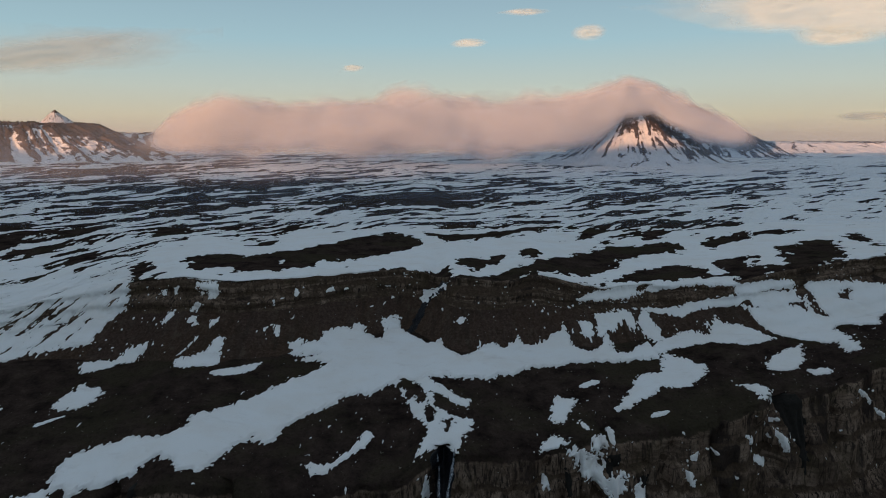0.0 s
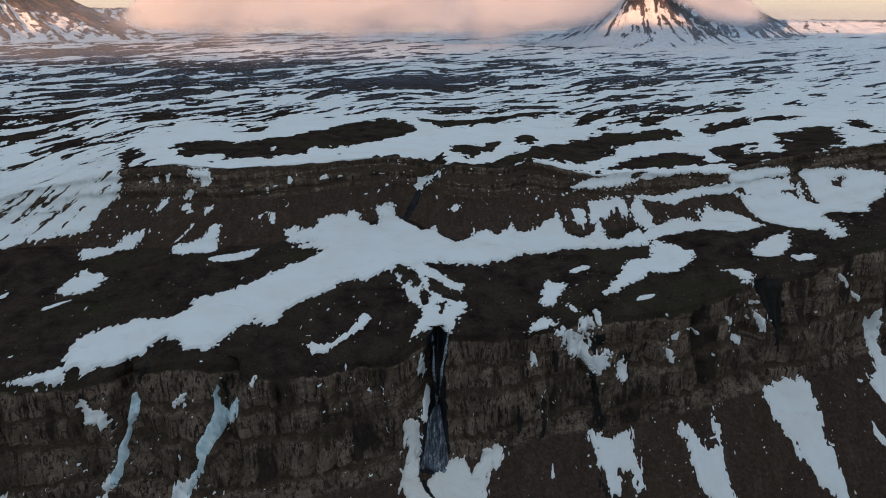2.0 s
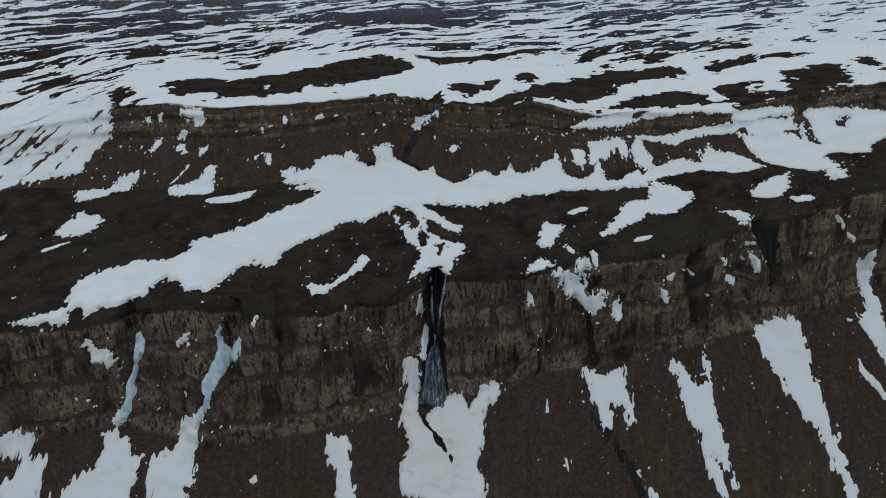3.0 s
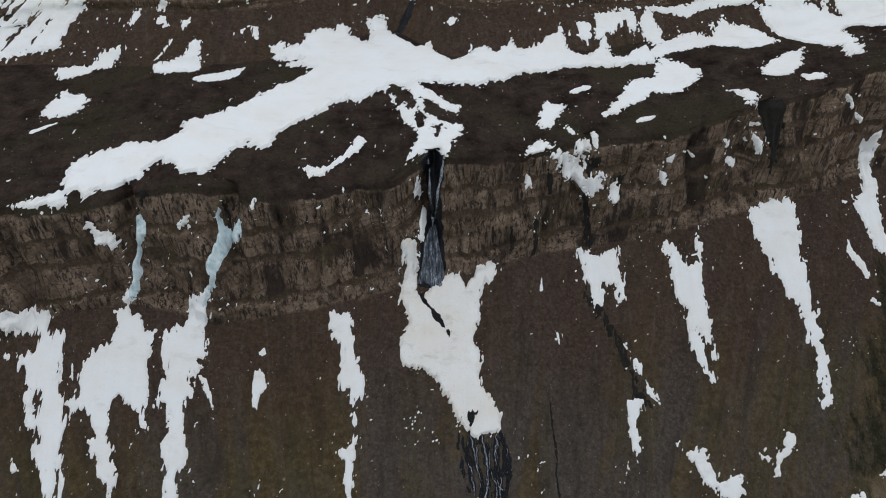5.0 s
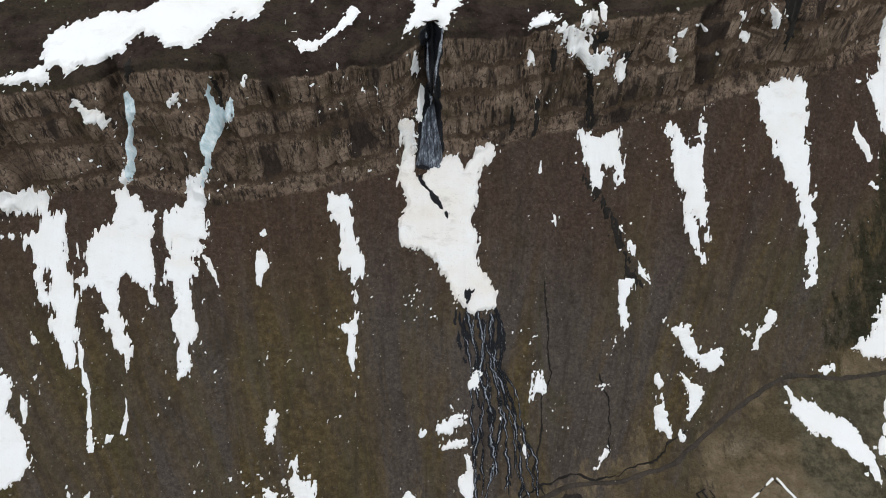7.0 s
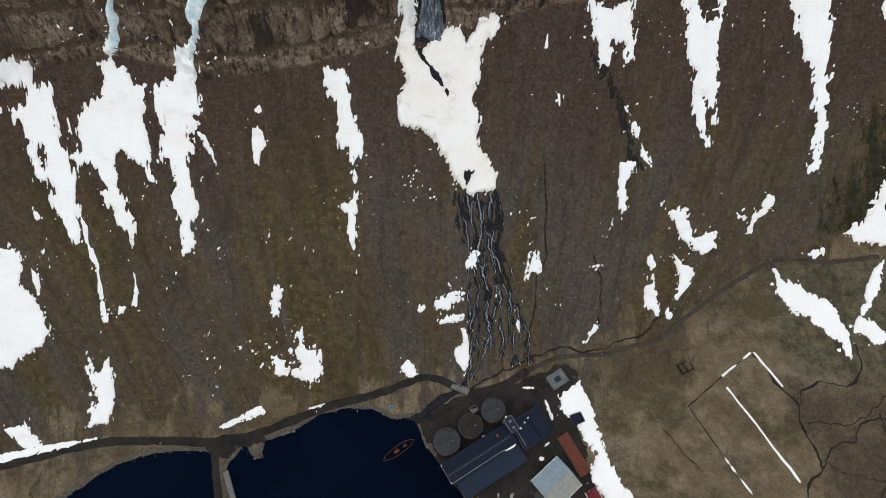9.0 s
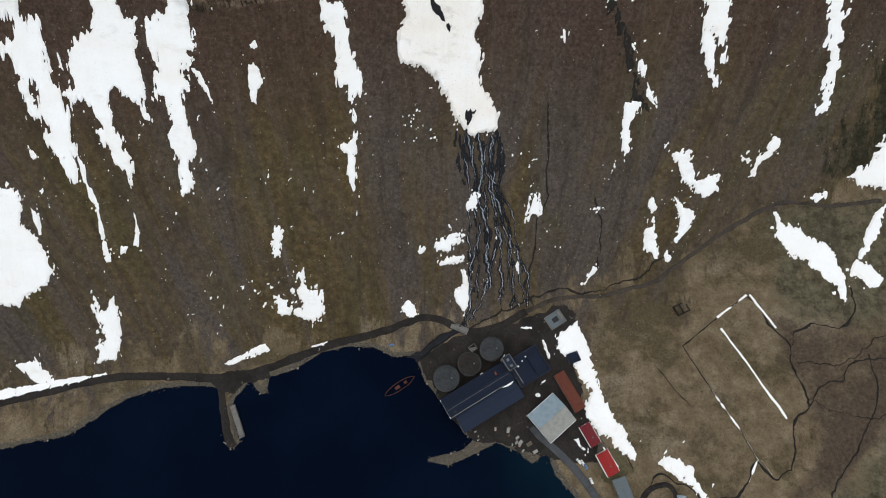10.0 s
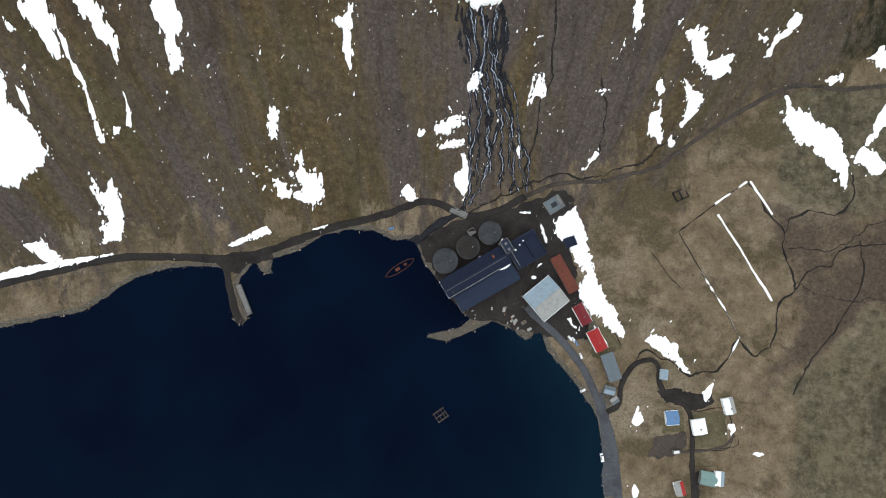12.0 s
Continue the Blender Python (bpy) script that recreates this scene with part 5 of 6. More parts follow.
def thread(name, path, width, material, seed, lift=0.55, wander=3.0, breaks=9.0):
    """A ribbon of water down the sheet, along (p, q) stations."""
    a = np.array(path, float)
    t = np.concatenate([[0], np.cumsum(np.hypot(*np.diff(a, axis=0).T))])
    u = np.arange(0, t[-1], 1.1)
    p, q = np.interp(u, t, a[:, 0]), np.interp(u, t, a[:, 1])
    p = p + wander * fbm(u / 16, u * 0, seed, 5, 0.75)
    w = width * (0.75 + 0.8 * fbm(u / 5, u * 0 + 4, seed + 1, 3))
    w = np.maximum(w, 0.15) * smooth(0, 4, u) * smooth(0, 4, u[-1] - u + 0.5) * smooth(-0.12, 0.12, fbm(u / 8, u * 0 + 9, seed + 7, 2) + breaks)
    k = np.array([-1, -0.4, 0.4, 1])
    P, Q = p[:, None] + k * w[:, None] / 2, np.repeat(q[:, None], 4, 1)
    s, v = to_sheet(P, Q)
    x, y, z = land(s, v)
    up = lift * np.array([0.4, 1, 1, 0.4])
    return sheet(name, np.stack([x, y - 0.5 * up, z + up], -1).reshape(-1, 3), grid_quads(len(u), 4), material)


def under(ob, parent, label=""):
    ob.parent = parent
    ob.matrix_parent_inverse = parent.matrix_world.inverted()
    return tagged(ob, label)


FOAM = foam_material()
fall = thing("waterfall", 0, 345, 150, 0, "tall grey waterfall over dark basalt cliff", "waterfall")
bpy.context.view_layer.update()
under(laid("wet_rock", [(-9, 773), (10, 775), (8, 759), (6, 740), (7, 714), (9, 686), (8, 668), (-14, 671), (-11, 694), (-8, 712), (-4, 727), (-8, 760)], WET, 401, 0.45, 0.5), fall, "black wet rock behind the fall")
under(laid("lower_fall", [(-4, 708), (3, 707), (5, 697), (8, 683), (8, 669), (-1, 669), (-7, 673), (-13, 673), (-10, 689), (-8, 704)], FALLING, 402, 0.12, 1.9, 0.6), fall, "fan of grey falling water")
for k, path in enumerate([[(-4, 768), (-3, 749), (-3, 737), (-1, 721), (-1, 705)], [(8, 773), (6, 757), (3, 742), (2, 724), (-1, 705)]]):
    under(thread("upper_fall", path, 2.2, FOAM, 410 + k, 2.4, 0.6), fall, "thin white strand of falling water")
outlet = laid("meltwater_outlet", [(-11, 671), (-6, 664), (-2, 659), (5, 652), (9, 644), (13, 635), (12, 626), (9, 630), (6, 638), (-2, 648), (-7, 657), (-13, 665)], WET, 405, 0.5, 2.7, 0.6)
tagged(outlet, "dark meltwater channel cut into the snow cone", "stream")
hollow = laid("meltwater_outlet", [(22, 583), (24, 585), (27, 580), (31, 580), (29, 573), (26, 569), (23, 572), (19, 577)], WET, 409, 1.5, 2.9, 0.6)
tagged(hollow, "dark hollow melted through the tip of the snow cone", "stream")
ravine = laid("ravine_stream", [(6, 1014), (-4, 989), (-16, 965), (-21, 953), (-32, 927), (-37, 918), (-34, 939), (-25, 962), (-16, 978), (-1, 1020)], WET, 407, 0.6, 0.7)
tagged(ravine, "dark icy stream in the ravine of the upper cliff", "stream")
THREADS = [
    ([(32, 566), (35, 544), (34, 523), (39, 502), (43, 480), (42, 458), (40, 437), (30, 423)], 5.0),
    ([(24, 565), (27, 549), (33, 528), (28, 508), (27, 478), (30, 452), (25, 417)], 3.4),
    ([(41, 562), (44, 538), (48, 517), (55, 490), (60, 464), (63, 442), (60, 427)], 3.6),
    ([(46, 525), (53, 503), (59, 486), (71, 454), (75, 427)], 2.6),
    ([(36, 560), (40, 530), (47, 500), (52, 470), (52, 435)], 2.8),
    ([(28, 562), (31, 536), (38, 512), (36, 490), (30, 470), (28, 440)], 2.6),
]
THREADS += [
    ([(44, 560), (41, 540), (44, 514), (50, 492), (47, 470), (44, 445)], 2.8),
    ([(52, 520), (60, 500), (64, 478), (66, 455), (70, 430)], 2.0),
    ([(22, 562), (24, 540), (29, 515), (33, 495), (34, 470), (36, 445), (28, 424)], 2.4),
    ([(47, 562), (49, 540), (46, 518), (52, 498), (58, 475), (57, 450), (66, 428)], 2.6),
    ([(38, 556), (36, 532), (42, 508), (40, 484), (46, 462), (38, 440)], 2.2),
]
bp, bq, bs, bv = sheet_grid(8, 86, 415, 572, 0.8)
bed_field = outline_distance(bp, bq, [(16, 572), (48, 568), (52, 544), (60, 515), (68, 484), (76, 453), (80, 420), (58, 420), (41, 430), (30, 418), (20, 425), (26, 452), (30, 477), (19, 490), (24, 520), (16, 549)]) + 6 * fbm(bp / 4, bq / 12, 406, 3, 0.7)
bed_field = np.minimum(bed_field, 6 * (fbm((bp + 0.15 * bq) / 3.2, bq / 16, 408, 4, 0.75) - 0.26 + 0.50 * smooth(500, 560, bq)))
tagged(lay("stream_stones", bed_field, bs, bv, WET, 0.35), "black wet stones between the torrent channels", "stones", kind="stuff")
for k, (path, w) in enumerate(THREADS):
    tagged(thread("stream_channel", path, w, WET, 420 + 3 * k, 0.4, 4.5), "black wet stony channel of the braided torrent", "stream", "torrent channels")
    tagged(thread("stream_thread", path, w * 0.28, FOAM, 420 + 3 * k, 0.85, 4.5, 0.02 if k else 0.3), "white foaming thread of the torrent over black stones", "stream", "torrent threads")
DRY = [
    ([(81, 576), (84, 538), (84, 510), (78, 495), (77, 470), (71, 445), (78, 426)], 1.8),
    ([(119, 503), (126, 483), (125, 457), (122, 440)], 1.2),
]
for k, (path, w) in enumerate(DRY):
    tagged(thread("gully", path, w, BROOK, 460 + 3 * k, 0.35, 3.0), "dark narrow gully down the brown scree", "gully", "gullies")

tagged(laid("stone_run", [(113, 647), (122, 634), (132, 613), (137, 597), (143, 577), (150, 557), (143, 558), (136, 579), (130, 600), (121, 623), (110, 640)], BROOK, 470, 2.2, 0.3, 0.7), "dark run of stones down the brown scree", "gully", "gullies")

# Dark sheets in the brook colour stand in for shade in clefts and notches.
tagged(laid("cleft_shade", [(112, 723), (116, 723), (119, 692), (120, 673), (115, 674), (113, 692)], BROOK, 480, 0.8, 0.35, 0.6), "dark strip laid on the cliff as the shade of a cleft", "cleft", "clefts")
tagged(laid("cleft_shade", [(84, 752), (87, 755), (88, 737), (88, 718), (85, 734)], BROOK, 481, 0.8, 0.35, 0.6), "dark strip laid on the cliff as the shade of a cleft", "cleft", "clefts")
tagged(laid("cleft_shade", [(74, 707), (79, 706), (78, 678), (74, 680)], BROOK, 482, 0.8, 0.35, 0.6), "dark strip laid on the cliff as the shade of a cleft", "cleft", "clefts")
tagged(laid("cleft_shade", [(116, 754), (127, 760), (123, 744), (117, 742), (124, 729), (117, 725), (113, 743)], BROOK, 483, 0.8, 0.35, 0.6), "dark strip laid on the cliff as the shade of a cleft", "cleft", "clefts")
tagged(laid("cleft_shade", [(243, 790), (262, 768), (262, 747), (261, 723), (258, 702), (255, 702), (251, 733), (245, 757)], BROOK, 484, 0.8, 0.35, 0.6), "dark strip laid on the cliff as the shade of a cleft", "cleft", "clefts")
tagged(laid("cleft_shade", [(-154, 769), (-152, 768), (-151, 748), (-148, 737), (-153, 735), (-154, 753), (-155, 763)], BROOK, 485, 0.8, 0.35, 0.6), "dark strip laid on the cliff as the shade of a cleft", "cleft", "clefts")
tagged(laid("cleft_shade", [(-209, 774), (-205, 781), (-203, 766), (-209, 758), (-211, 763)], BROOK, 486, 0.8, 0.35, 0.6), "dark strip laid on the cliff as the shade of a cleft", "cleft", "clefts")
tagged(laid("cleft_shade", [(137, 740), (143, 735), (143, 713), (138, 718)], BROOK, 487, 0.8, 0.35, 0.6), "dark strip laid on the cliff as the shade of a cleft", "cleft", "clefts")
tagged(laid("cleft_shade", [(57, 708), (59, 709), (62, 685), (58, 683)], BROOK, 488, 0.8, 0.35, 0.6), "dark strip laid on the cliff as the shade of a cleft", "cleft", "clefts")

# ---- village ----
def spline(path, step=2.0):
    a = np.array(path, float)
    b = np.vstack([2 * a[0] - a[1], a, 2 * a[-1] - a[-2]])
    out = []
    for i in range(1, len(b) - 2):
        n = max(2, int(np.hypot(*(b[i + 1] - b[i])) / step))
        t = (np.arange(n) / n)[:, None]
        out.append(0.5 * (2 * b[i] + (b[i + 1] - b[i - 1]) * t + (2 * b[i - 1] - 5 * b[i] + 4 * b[i + 1] - b[i + 2]) * t ** 2 + (3 * b[i] - b[i - 1] - 3 * b[i + 1] + b[i + 2]) * t ** 3))
    return np.vstack(out + [a[-1:]])


def ribbon(name, path, width, material, lift=0.3, seed=0, rough=0.15, wander=0.0, gaps=0.0):
    """A strip on the ground along plan stations: road, brook, ditch or strip of snow."""
    c = spline(path)
    d = np.gradient(c, axis=0)
    d /= np.hypot(d[:, 0], d[:, 1])[:, None] + 1e-9
    nrm = np.stack([-d[:, 1], d[:, 0]], 1)
    u = np.arange(len(c)) * 2.0
    c = c + nrm * (wander * fbm(u / 11, u * 0, seed + 2, 4, 0.7))[:, None]
    k = np.array([-1, -0.85, -0.3, 0.3, 0.85, 1])
    w = width / 2 * (1 + rough * 2.5 * fbm(u[:, None] / 7, k[None, :] * 3, seed, 3))
    if gaps:
        w = w * smooth(0.0, 0.07, fbm(u / 9, u * 0, seed + 5, 3) + gaps)[:, None]
    x, y = c[:, 0, None] + nrm[:, 0, None] * k * w, c[:, 1, None] + nrm[:, 1, None] * k * w
    z = ground_z(x.ravel(), y.ravel()).reshape(x.shape) + lift * np.array([-0.4, 1, 1, 1, 1, -0.4])
    return sheet(name, np.stack([x, y, z], -1).reshape(-1, 3), grid_quads(len(c), 6), material)


def plot(name, outline, material, lift=0.25, ragged=2.0, seed=0, cell=2.0):
    xs, ys = [a for a, b in outline], [b for a, b in outline]
    x, y = np.meshgrid(np.arange(min(xs) - 4, max(xs) + 5, cell), np.arange(min(ys) - 4, max(ys) + 5, cell))
    f = outline_distance(x, y, outline) + ragged * fbm(x / 6, y / 6, seed, 3)
    pts, tri = clipped(f, x, y, [])
    z = ground_z(pts[:, 0], pts[:, 1]) + lift * smooth(-0.2, 1.0, pts[:, 2]) - 0.1 * (pts[:, 2] < 0.05)
    return sheet(name, np.stack([pts[:, 0], pts[:, 1], z], -1), tri, material)


ROAD = [(-355.7, 22.9), (-330.9, 29.1), (-289.1, 39.4), (-246.9, 49.4), (-205.0, 51.5), (-160.9, 50.4), (-130.5, 56.6), (-100.2, 68.2), (-73.8, 77.6), (-37.7, 86.2), (-19.8, 92.8), (-8.7, 96.5), (4.8, 95.3), (16.0, 90.0), (29.4, 85.4), (51.9, 89.8), (74.4, 101.7), (101.4, 112.1), (132.8, 113.5), (155.1, 118.9), (179.5, 125.6), (195.0, 136.7), (234.2, 162.9), (267.8, 181.7), (289.8, 187.5), (325.2, 185.0), (364.4, 188.4)]
tagged(ribbon("road", ROAD[:17], 6.0, GRAVEL, 0.35, 1), "dark gravel road along the shore", "road", kind="structure")
tagged(ribbon("road", ROAD[16:], 3.4, TRACK, 0.35, 2, 0.3), "rutted gravel track up the slope", "road", kind="structure")
tagged(ribbon("road", [(86, 84), (84, 66), (83, 52), (75, 32), (72.2, 20.3), (76, 13.5)], 4.0, GRAVEL, 0.45, 9, 0.2), "dark gravel lane through the factory yard", "road", kind="structure")
tagged(ribbon("road", [(75.5, 14.5), (80.9, 7.9), (91.9, -1.7), (104.9, -14.7), (117.8, -32.0), (126.1, -49.2), (134.2, -70.3), (140.0, -91.3), (142.2, -116.1), (143.5, -140.5), (146, -190)], 6.2, ASPHALT, 0.55, 3, 0.04), "grey asphalt road round the bay", "road", kind="structure")
tagged(ribbon("road", [(136.0, -66.2), (145.4, -59.7), (148.2, -44.8), (157.3, -30.9), (170.5, -26.1), (176.7, -31.6), (177.4, -44.5), (184.2, -55.0), (196.7, -61.2), (200.2, -78.0), (198.6, -106.9), (199.1, -135.4), (200, -180)], 4.2, GRAVEL, 0.35, 4), "narrow dark gravel lane between the cottages", "road", kind="structure")
tagged(ribbon("road", [(178, -93), (199.3, -94.6), (222.7, -90.2), (231.6, -81.8)], 2.0, TRACK, 0.3, 5), "earth track beside the cottages", "road", kind="structure")
tagged(plot("pavement", [(-10.7, 64.7), (16.0, 82.9), (38.4, 86.8), (65.4, 92.5), (88.0, 101.8), (105.9, 107.6), (114.8, 100.9), (105.9, 69.5), (112.5, 47.2), (123.4, 13.9), (122.9, -10.3), (105.0, -10.4), (74.1, -6.2), (47.7, 2.5), (29.9, 4.6), (12.0, 24.4), (-1.5, 46.6)], GRAVEL, 0.28, 4.0, 6), "dark gravel yard round the old factory", "yard", kind="structure")
tagged(plot("pavement", [(176, -50), (190, -48), (215, -52), (218, -60), (200, -64), (182, -58)], GRAVEL, 0.22, 3.0, 7), "dark gravel parking place", "yard", kind="structure")
tagged(plot("pavement", [(170, -84), (196, -80), (197, -92), (182, -97), (165, -100)], TRACK, 0.2, 4.0, 8), "muddy dark ground beside the lane", "yard", kind="structure")
tagged(plot("pavement", [(-175, 52), (-126, 60), (-123, 49), (-144, 46), (-150, 38), (-163, 41)], GRAVEL, 0.3, 2.5, 9), "gravel lot between road and jetty", "yard", kind="structure")
tagged(ribbon("stream_mouth", [(25.9, 91.2), (18.6, 85.7), (7.1, 78.5), (-5.3, 71.2), (-17.2, 65.5), (-28.9, 59.2)], 6.5, WET, 0.55, 90, 0.5, 1.5), "dark stony mouth of the torrent beside the yard", "stream", "torrent channels")
tagged(plot("pavement", [(126.8, -53.0), (133.4, -49.9), (140.9, -78.6), (144.3, -108.3), (144.3, -129.1), (131.2, -129.3), (130.0, -116.3), (132.1, -95.3), (130.2, -74.9)], ASPHALT, 0.3, 2.0, 11), "grey gravel lay-by between road and shore", "yard", kind="structure")
tagged(plot("pavement", [(199.5, -109.2), (214.2, -108.3), (213.8, -112.6), (204.1, -118.4), (203.5, -131.1), (197.4, -130.6)], GRAVEL, 0.24, 2.0, 12), "dark gravel drive beside the teal cottage", "yard", kind="structure")
tagged(plot("lawn", [(198.0, -66.1), (226.0, -63.4), (226.8, -90.8), (198.0, -93.0)], LAWN, 0.12, 1.2, 13), "fenced olive lawn round a white cottage", "lawn", kind="structure")
tagged(plot("lawn", [(179.3, -64.4), (194.9, -63.0), (194.5, -79.6), (177.5, -81.5)], LAWN, 0.12, 1.2, 14), "olive lawn round the blue cottage", "lawn", kind="structure")
tagged(plot("lawn", [(131.9, -1.2), (138.6, 2.1), (149.7, -16.3), (131.2, -27.7), (122.6, -20.2)], LAWN, 0.12, 1.5, 15), "olive lawn behind the red house", "lawn", kind="structure")
BROOKS = [
    ([(29.4, 88.9), (60.9, 102.7), (80.9, 111.7), (101.0, 118.3), (123.8, 116.6), (146.2, 123.4), (168.6, 130.2), (178.4, 140.4), (190.7, 148.5)], 1.8),
    ([(247.4, 113.0), (262.4, 87.2), (272.6, 72.3), (273.0, 55.7), (278.7, 29.5), (264.4, 14.4), (262.9, -9.3), (247.8, -21.3), (237.6, -11.6), (227.0, -26.7), (214.2, -35.4), (197.6, -35.6), (180, -24), (165, -20), (150, -40)], 2.0),
]
SIDE_BROOKS = [
    ([(278.7, 29.5), (294.0, 44.7), (306.9, 46.9), (316.0, 60.0), (349.7, 64.5)], 1.6),
    ([(272.6, 72.3), (278.6, 81.9), (295.8, 88.4), (312.9, 87.1), (326.2, 101.6), (325.9, 117.2)], 2.2),
]
DITCHES = [
    ([(246.1, 112.1), (220.5, 93.5), (193.6, 73.7)], 1.1),
    ([(193.6, 73.7), (209.7, 42.6), (223.4, 18.5), (237.7, -9.4)], 1.0),
    ([(172, 60), (185, 40), (196, 28)], 0.7),
    ([(276, 60), (304.5, 58), (322, 66), (340, 77), (362, 90)], 0.9),
    ([(331, 66), (328.8, 34), (308.6, 0), (284.3, -34), (278, -52)], 1.3),
    ([(281, 34), (300, 24), (318, 18), (350, 22)], 0.85),
    ([(198.4, -65.9), (226.4, -63.3), (227.2, -90.7), (198.0, -93.0)], 0.8),
    ([(195.3, -93.8), (231.0, -90.5), (233.3, -81.9)], 0.9),
    ([(124.3, 7.8), (133.3, 13.3), (148.9, -14.9)], 0.7),
]
for k, (path, w) in enumerate(BROOKS + SIDE_BROOKS + DITCHES):
    tagged(ribbon("brook", path, w * 0.62, BROOK, 0.25, 20 + k, 0.9, 3.2 if w > 1.2 else 5.0 if path[0][0] > 270 else 0.6), "narrow dark brook winding through brown grass", "brook", "brooks")
STRIPS = [
    ([(223.6, 86.7), (262.0, 19.5)], 1.5, 0.9), ([(246.1, 112.1), (222, 95)], 1.6, 0.25), ([(248.4, 112.5), (264.4, 86.2)], 1.7, 0.9),
    ([(209.7, 42.6), (223.4, 18.5), (237.7, -9.4)], 1.4, 0.05), ([(246, -19), (238, -9), (229, -24)], 1.8, 0.2), ([(128, 0), (138, -14)], 1.4, 0.9),
]
for k, (path, w, g) in enumerate(STRIPS):
    tagged(ribbon("snow_strip", path, w, SNOW, 0.5, 60 + k, 0.3, 0.5, g - 0.08 if g < 0.5 else 0.0), "thin line of old snow lying in a ditch", "snow", "snow strips")


def box(bm, x0, x1, y0, y1, z0, z1):
    v = [bm.verts.new((x, y, z)) for z in (z0, z1) for x, y in ((x0, y0), (x1, y0), (x1, y1), (x0, y1))]
    for f in ((3, 2, 1, 0), (4, 5, 6, 7), (0, 1, 5, 4), (1, 2, 6, 5), (2, 3, 7, 6), (3, 0, 4, 7)):
        bm.faces.new([v[i] for i in f])
    return bm


def block(x0, x1, y0, y1, z0, z1):
    return box(bmesh.new(), x0, x1, y0, y1, z0, z1)


def gable_body(l, w, h, r):
    bm = bmesh.new()
    a = [bm.verts.new((x, y, z)) for x in (-l / 2, l / 2) for y, z in ((-w / 2, -2.5), (w / 2, -2.5), (w / 2, h), (0, h + r), (-w / 2, h))]
    bm.faces.new(a[:5])
    bm.faces.new(a[5:][::-1])
    for i in range(5):
        j = (i + 1) % 5
        bm.faces.new([a[j], a[i], a[5 + i], a[5 + j]])
    return bm


def roof_side(l, w, h, r, side, over=0.4, thick=0.18):
    """One slope of a gable roof: a sheet with standing seams."""
    bm = bmesh.new()
    n = math.hypot(w / 2, r)
    ux, uz = (w / 2) / n, -r / n
    reach = n + over
    k = max(2, int(l / 1.8))
    stations = [(-l / 2 - over, thick)]
    for i in range(k + 1):
        x = -l / 2 + l * i / k
        stations += [(x - 0.08, thick), (x - 0.05, thick + 0.09), (x + 0.05, thick + 0.09), (x + 0.08, thick)]
    stations.append((l / 2 + over, thick))

    def at(x, d, t):
        return bm.verts.new((x, side * (ux * d - uz * t), h + r + uz * d + ux * t))

    rows = [(at(x, 0, 0.02), at(x, 0, t), at(x, reach, t), at(x, reach, 0.02)) for x, t in stations]
    for p, q in zip(rows, rows[1:]):
        for a in range(4):
            b = (a + 1) % 4
            bm.faces.new([p[a], p[b], q[b], q[a]])
    bm.faces.new(rows[0][::-1])
    bm.faces.new(rows[-1])
    bmesh.ops.recalc_face_normals(bm, faces=bm.faces)
    return bm


def building(name, a, b, width, h, r, walls, roofs, label, category, windows=3, chimney=False, ground=None, trim=None, group=""):
    """A gabled house whose ridge runs from a to b in plan."""
    l, turn = math.hypot(b[0] - a[0], b[1] - a[1]), math.degrees(math.atan2(b[1] - a[1], b[0] - a[0]))
    cx, cy = (a[0] + b[0]) / 2, (a[1] + b[1]) / 2
    z = float(ground_z(cx, cy)[0]) if ground is None else ground
    e = thing(name, cx, cy, z, turn, label, category, group)
    part("wall", gable_body(l, width, h, r), walls, e)
    part("roof", roof_side(l, width, h, r, -1), roofs[0], e)
    part("roof", roof_side(l, width, h, r, 1), roofs[1], e)
    part("ridge_cap", block(-l / 2 - 0.4, l / 2 + 0.4, -0.25, 0.25, h + r + 0.1, h + r + 0.32), roofs[0], e)
    if trim:
        for s in (-1, 1):
            part("gutter", block(-l / 2 - 0.5, l / 2 + 0.5, s * (width / 2 + 0.55) - 0.14, s * (width / 2 + 0.55) + 0.14, h - 0.25, h + 0.1), trim, e, "white gutter")
    for s in (-1, 1):
        for i in range(windows):
            x = -l / 2 + l * (i + 0.5) / windows
            f = part("window", block(x - 0.65, x + 0.65, s * width / 2 - 0.06, s * width / 2 + 0.06, h - 1.9, h - 0.6), WHITE, e)
            p = part("pane", block(x - 0.5, x + 0.5, s * width / 2 - 0.09, s * width / 2 + 0.09, h - 1.75, h - 0.75), PANE, f, "dark glass pane")
    part("door", block(l / 2 - 0.05, l / 2 + 0.08, -0.55, 0.55, 0.0, 2.1), TIMBER, e, "wooden door")
    if chimney:
        part("chimney", block(l * 0.12, l * 0.12 + 0.9, -0.45, 0.45, h + r - 0.8, h + r + 1.1), CONCRETE, e, "concrete chimney")
    return e


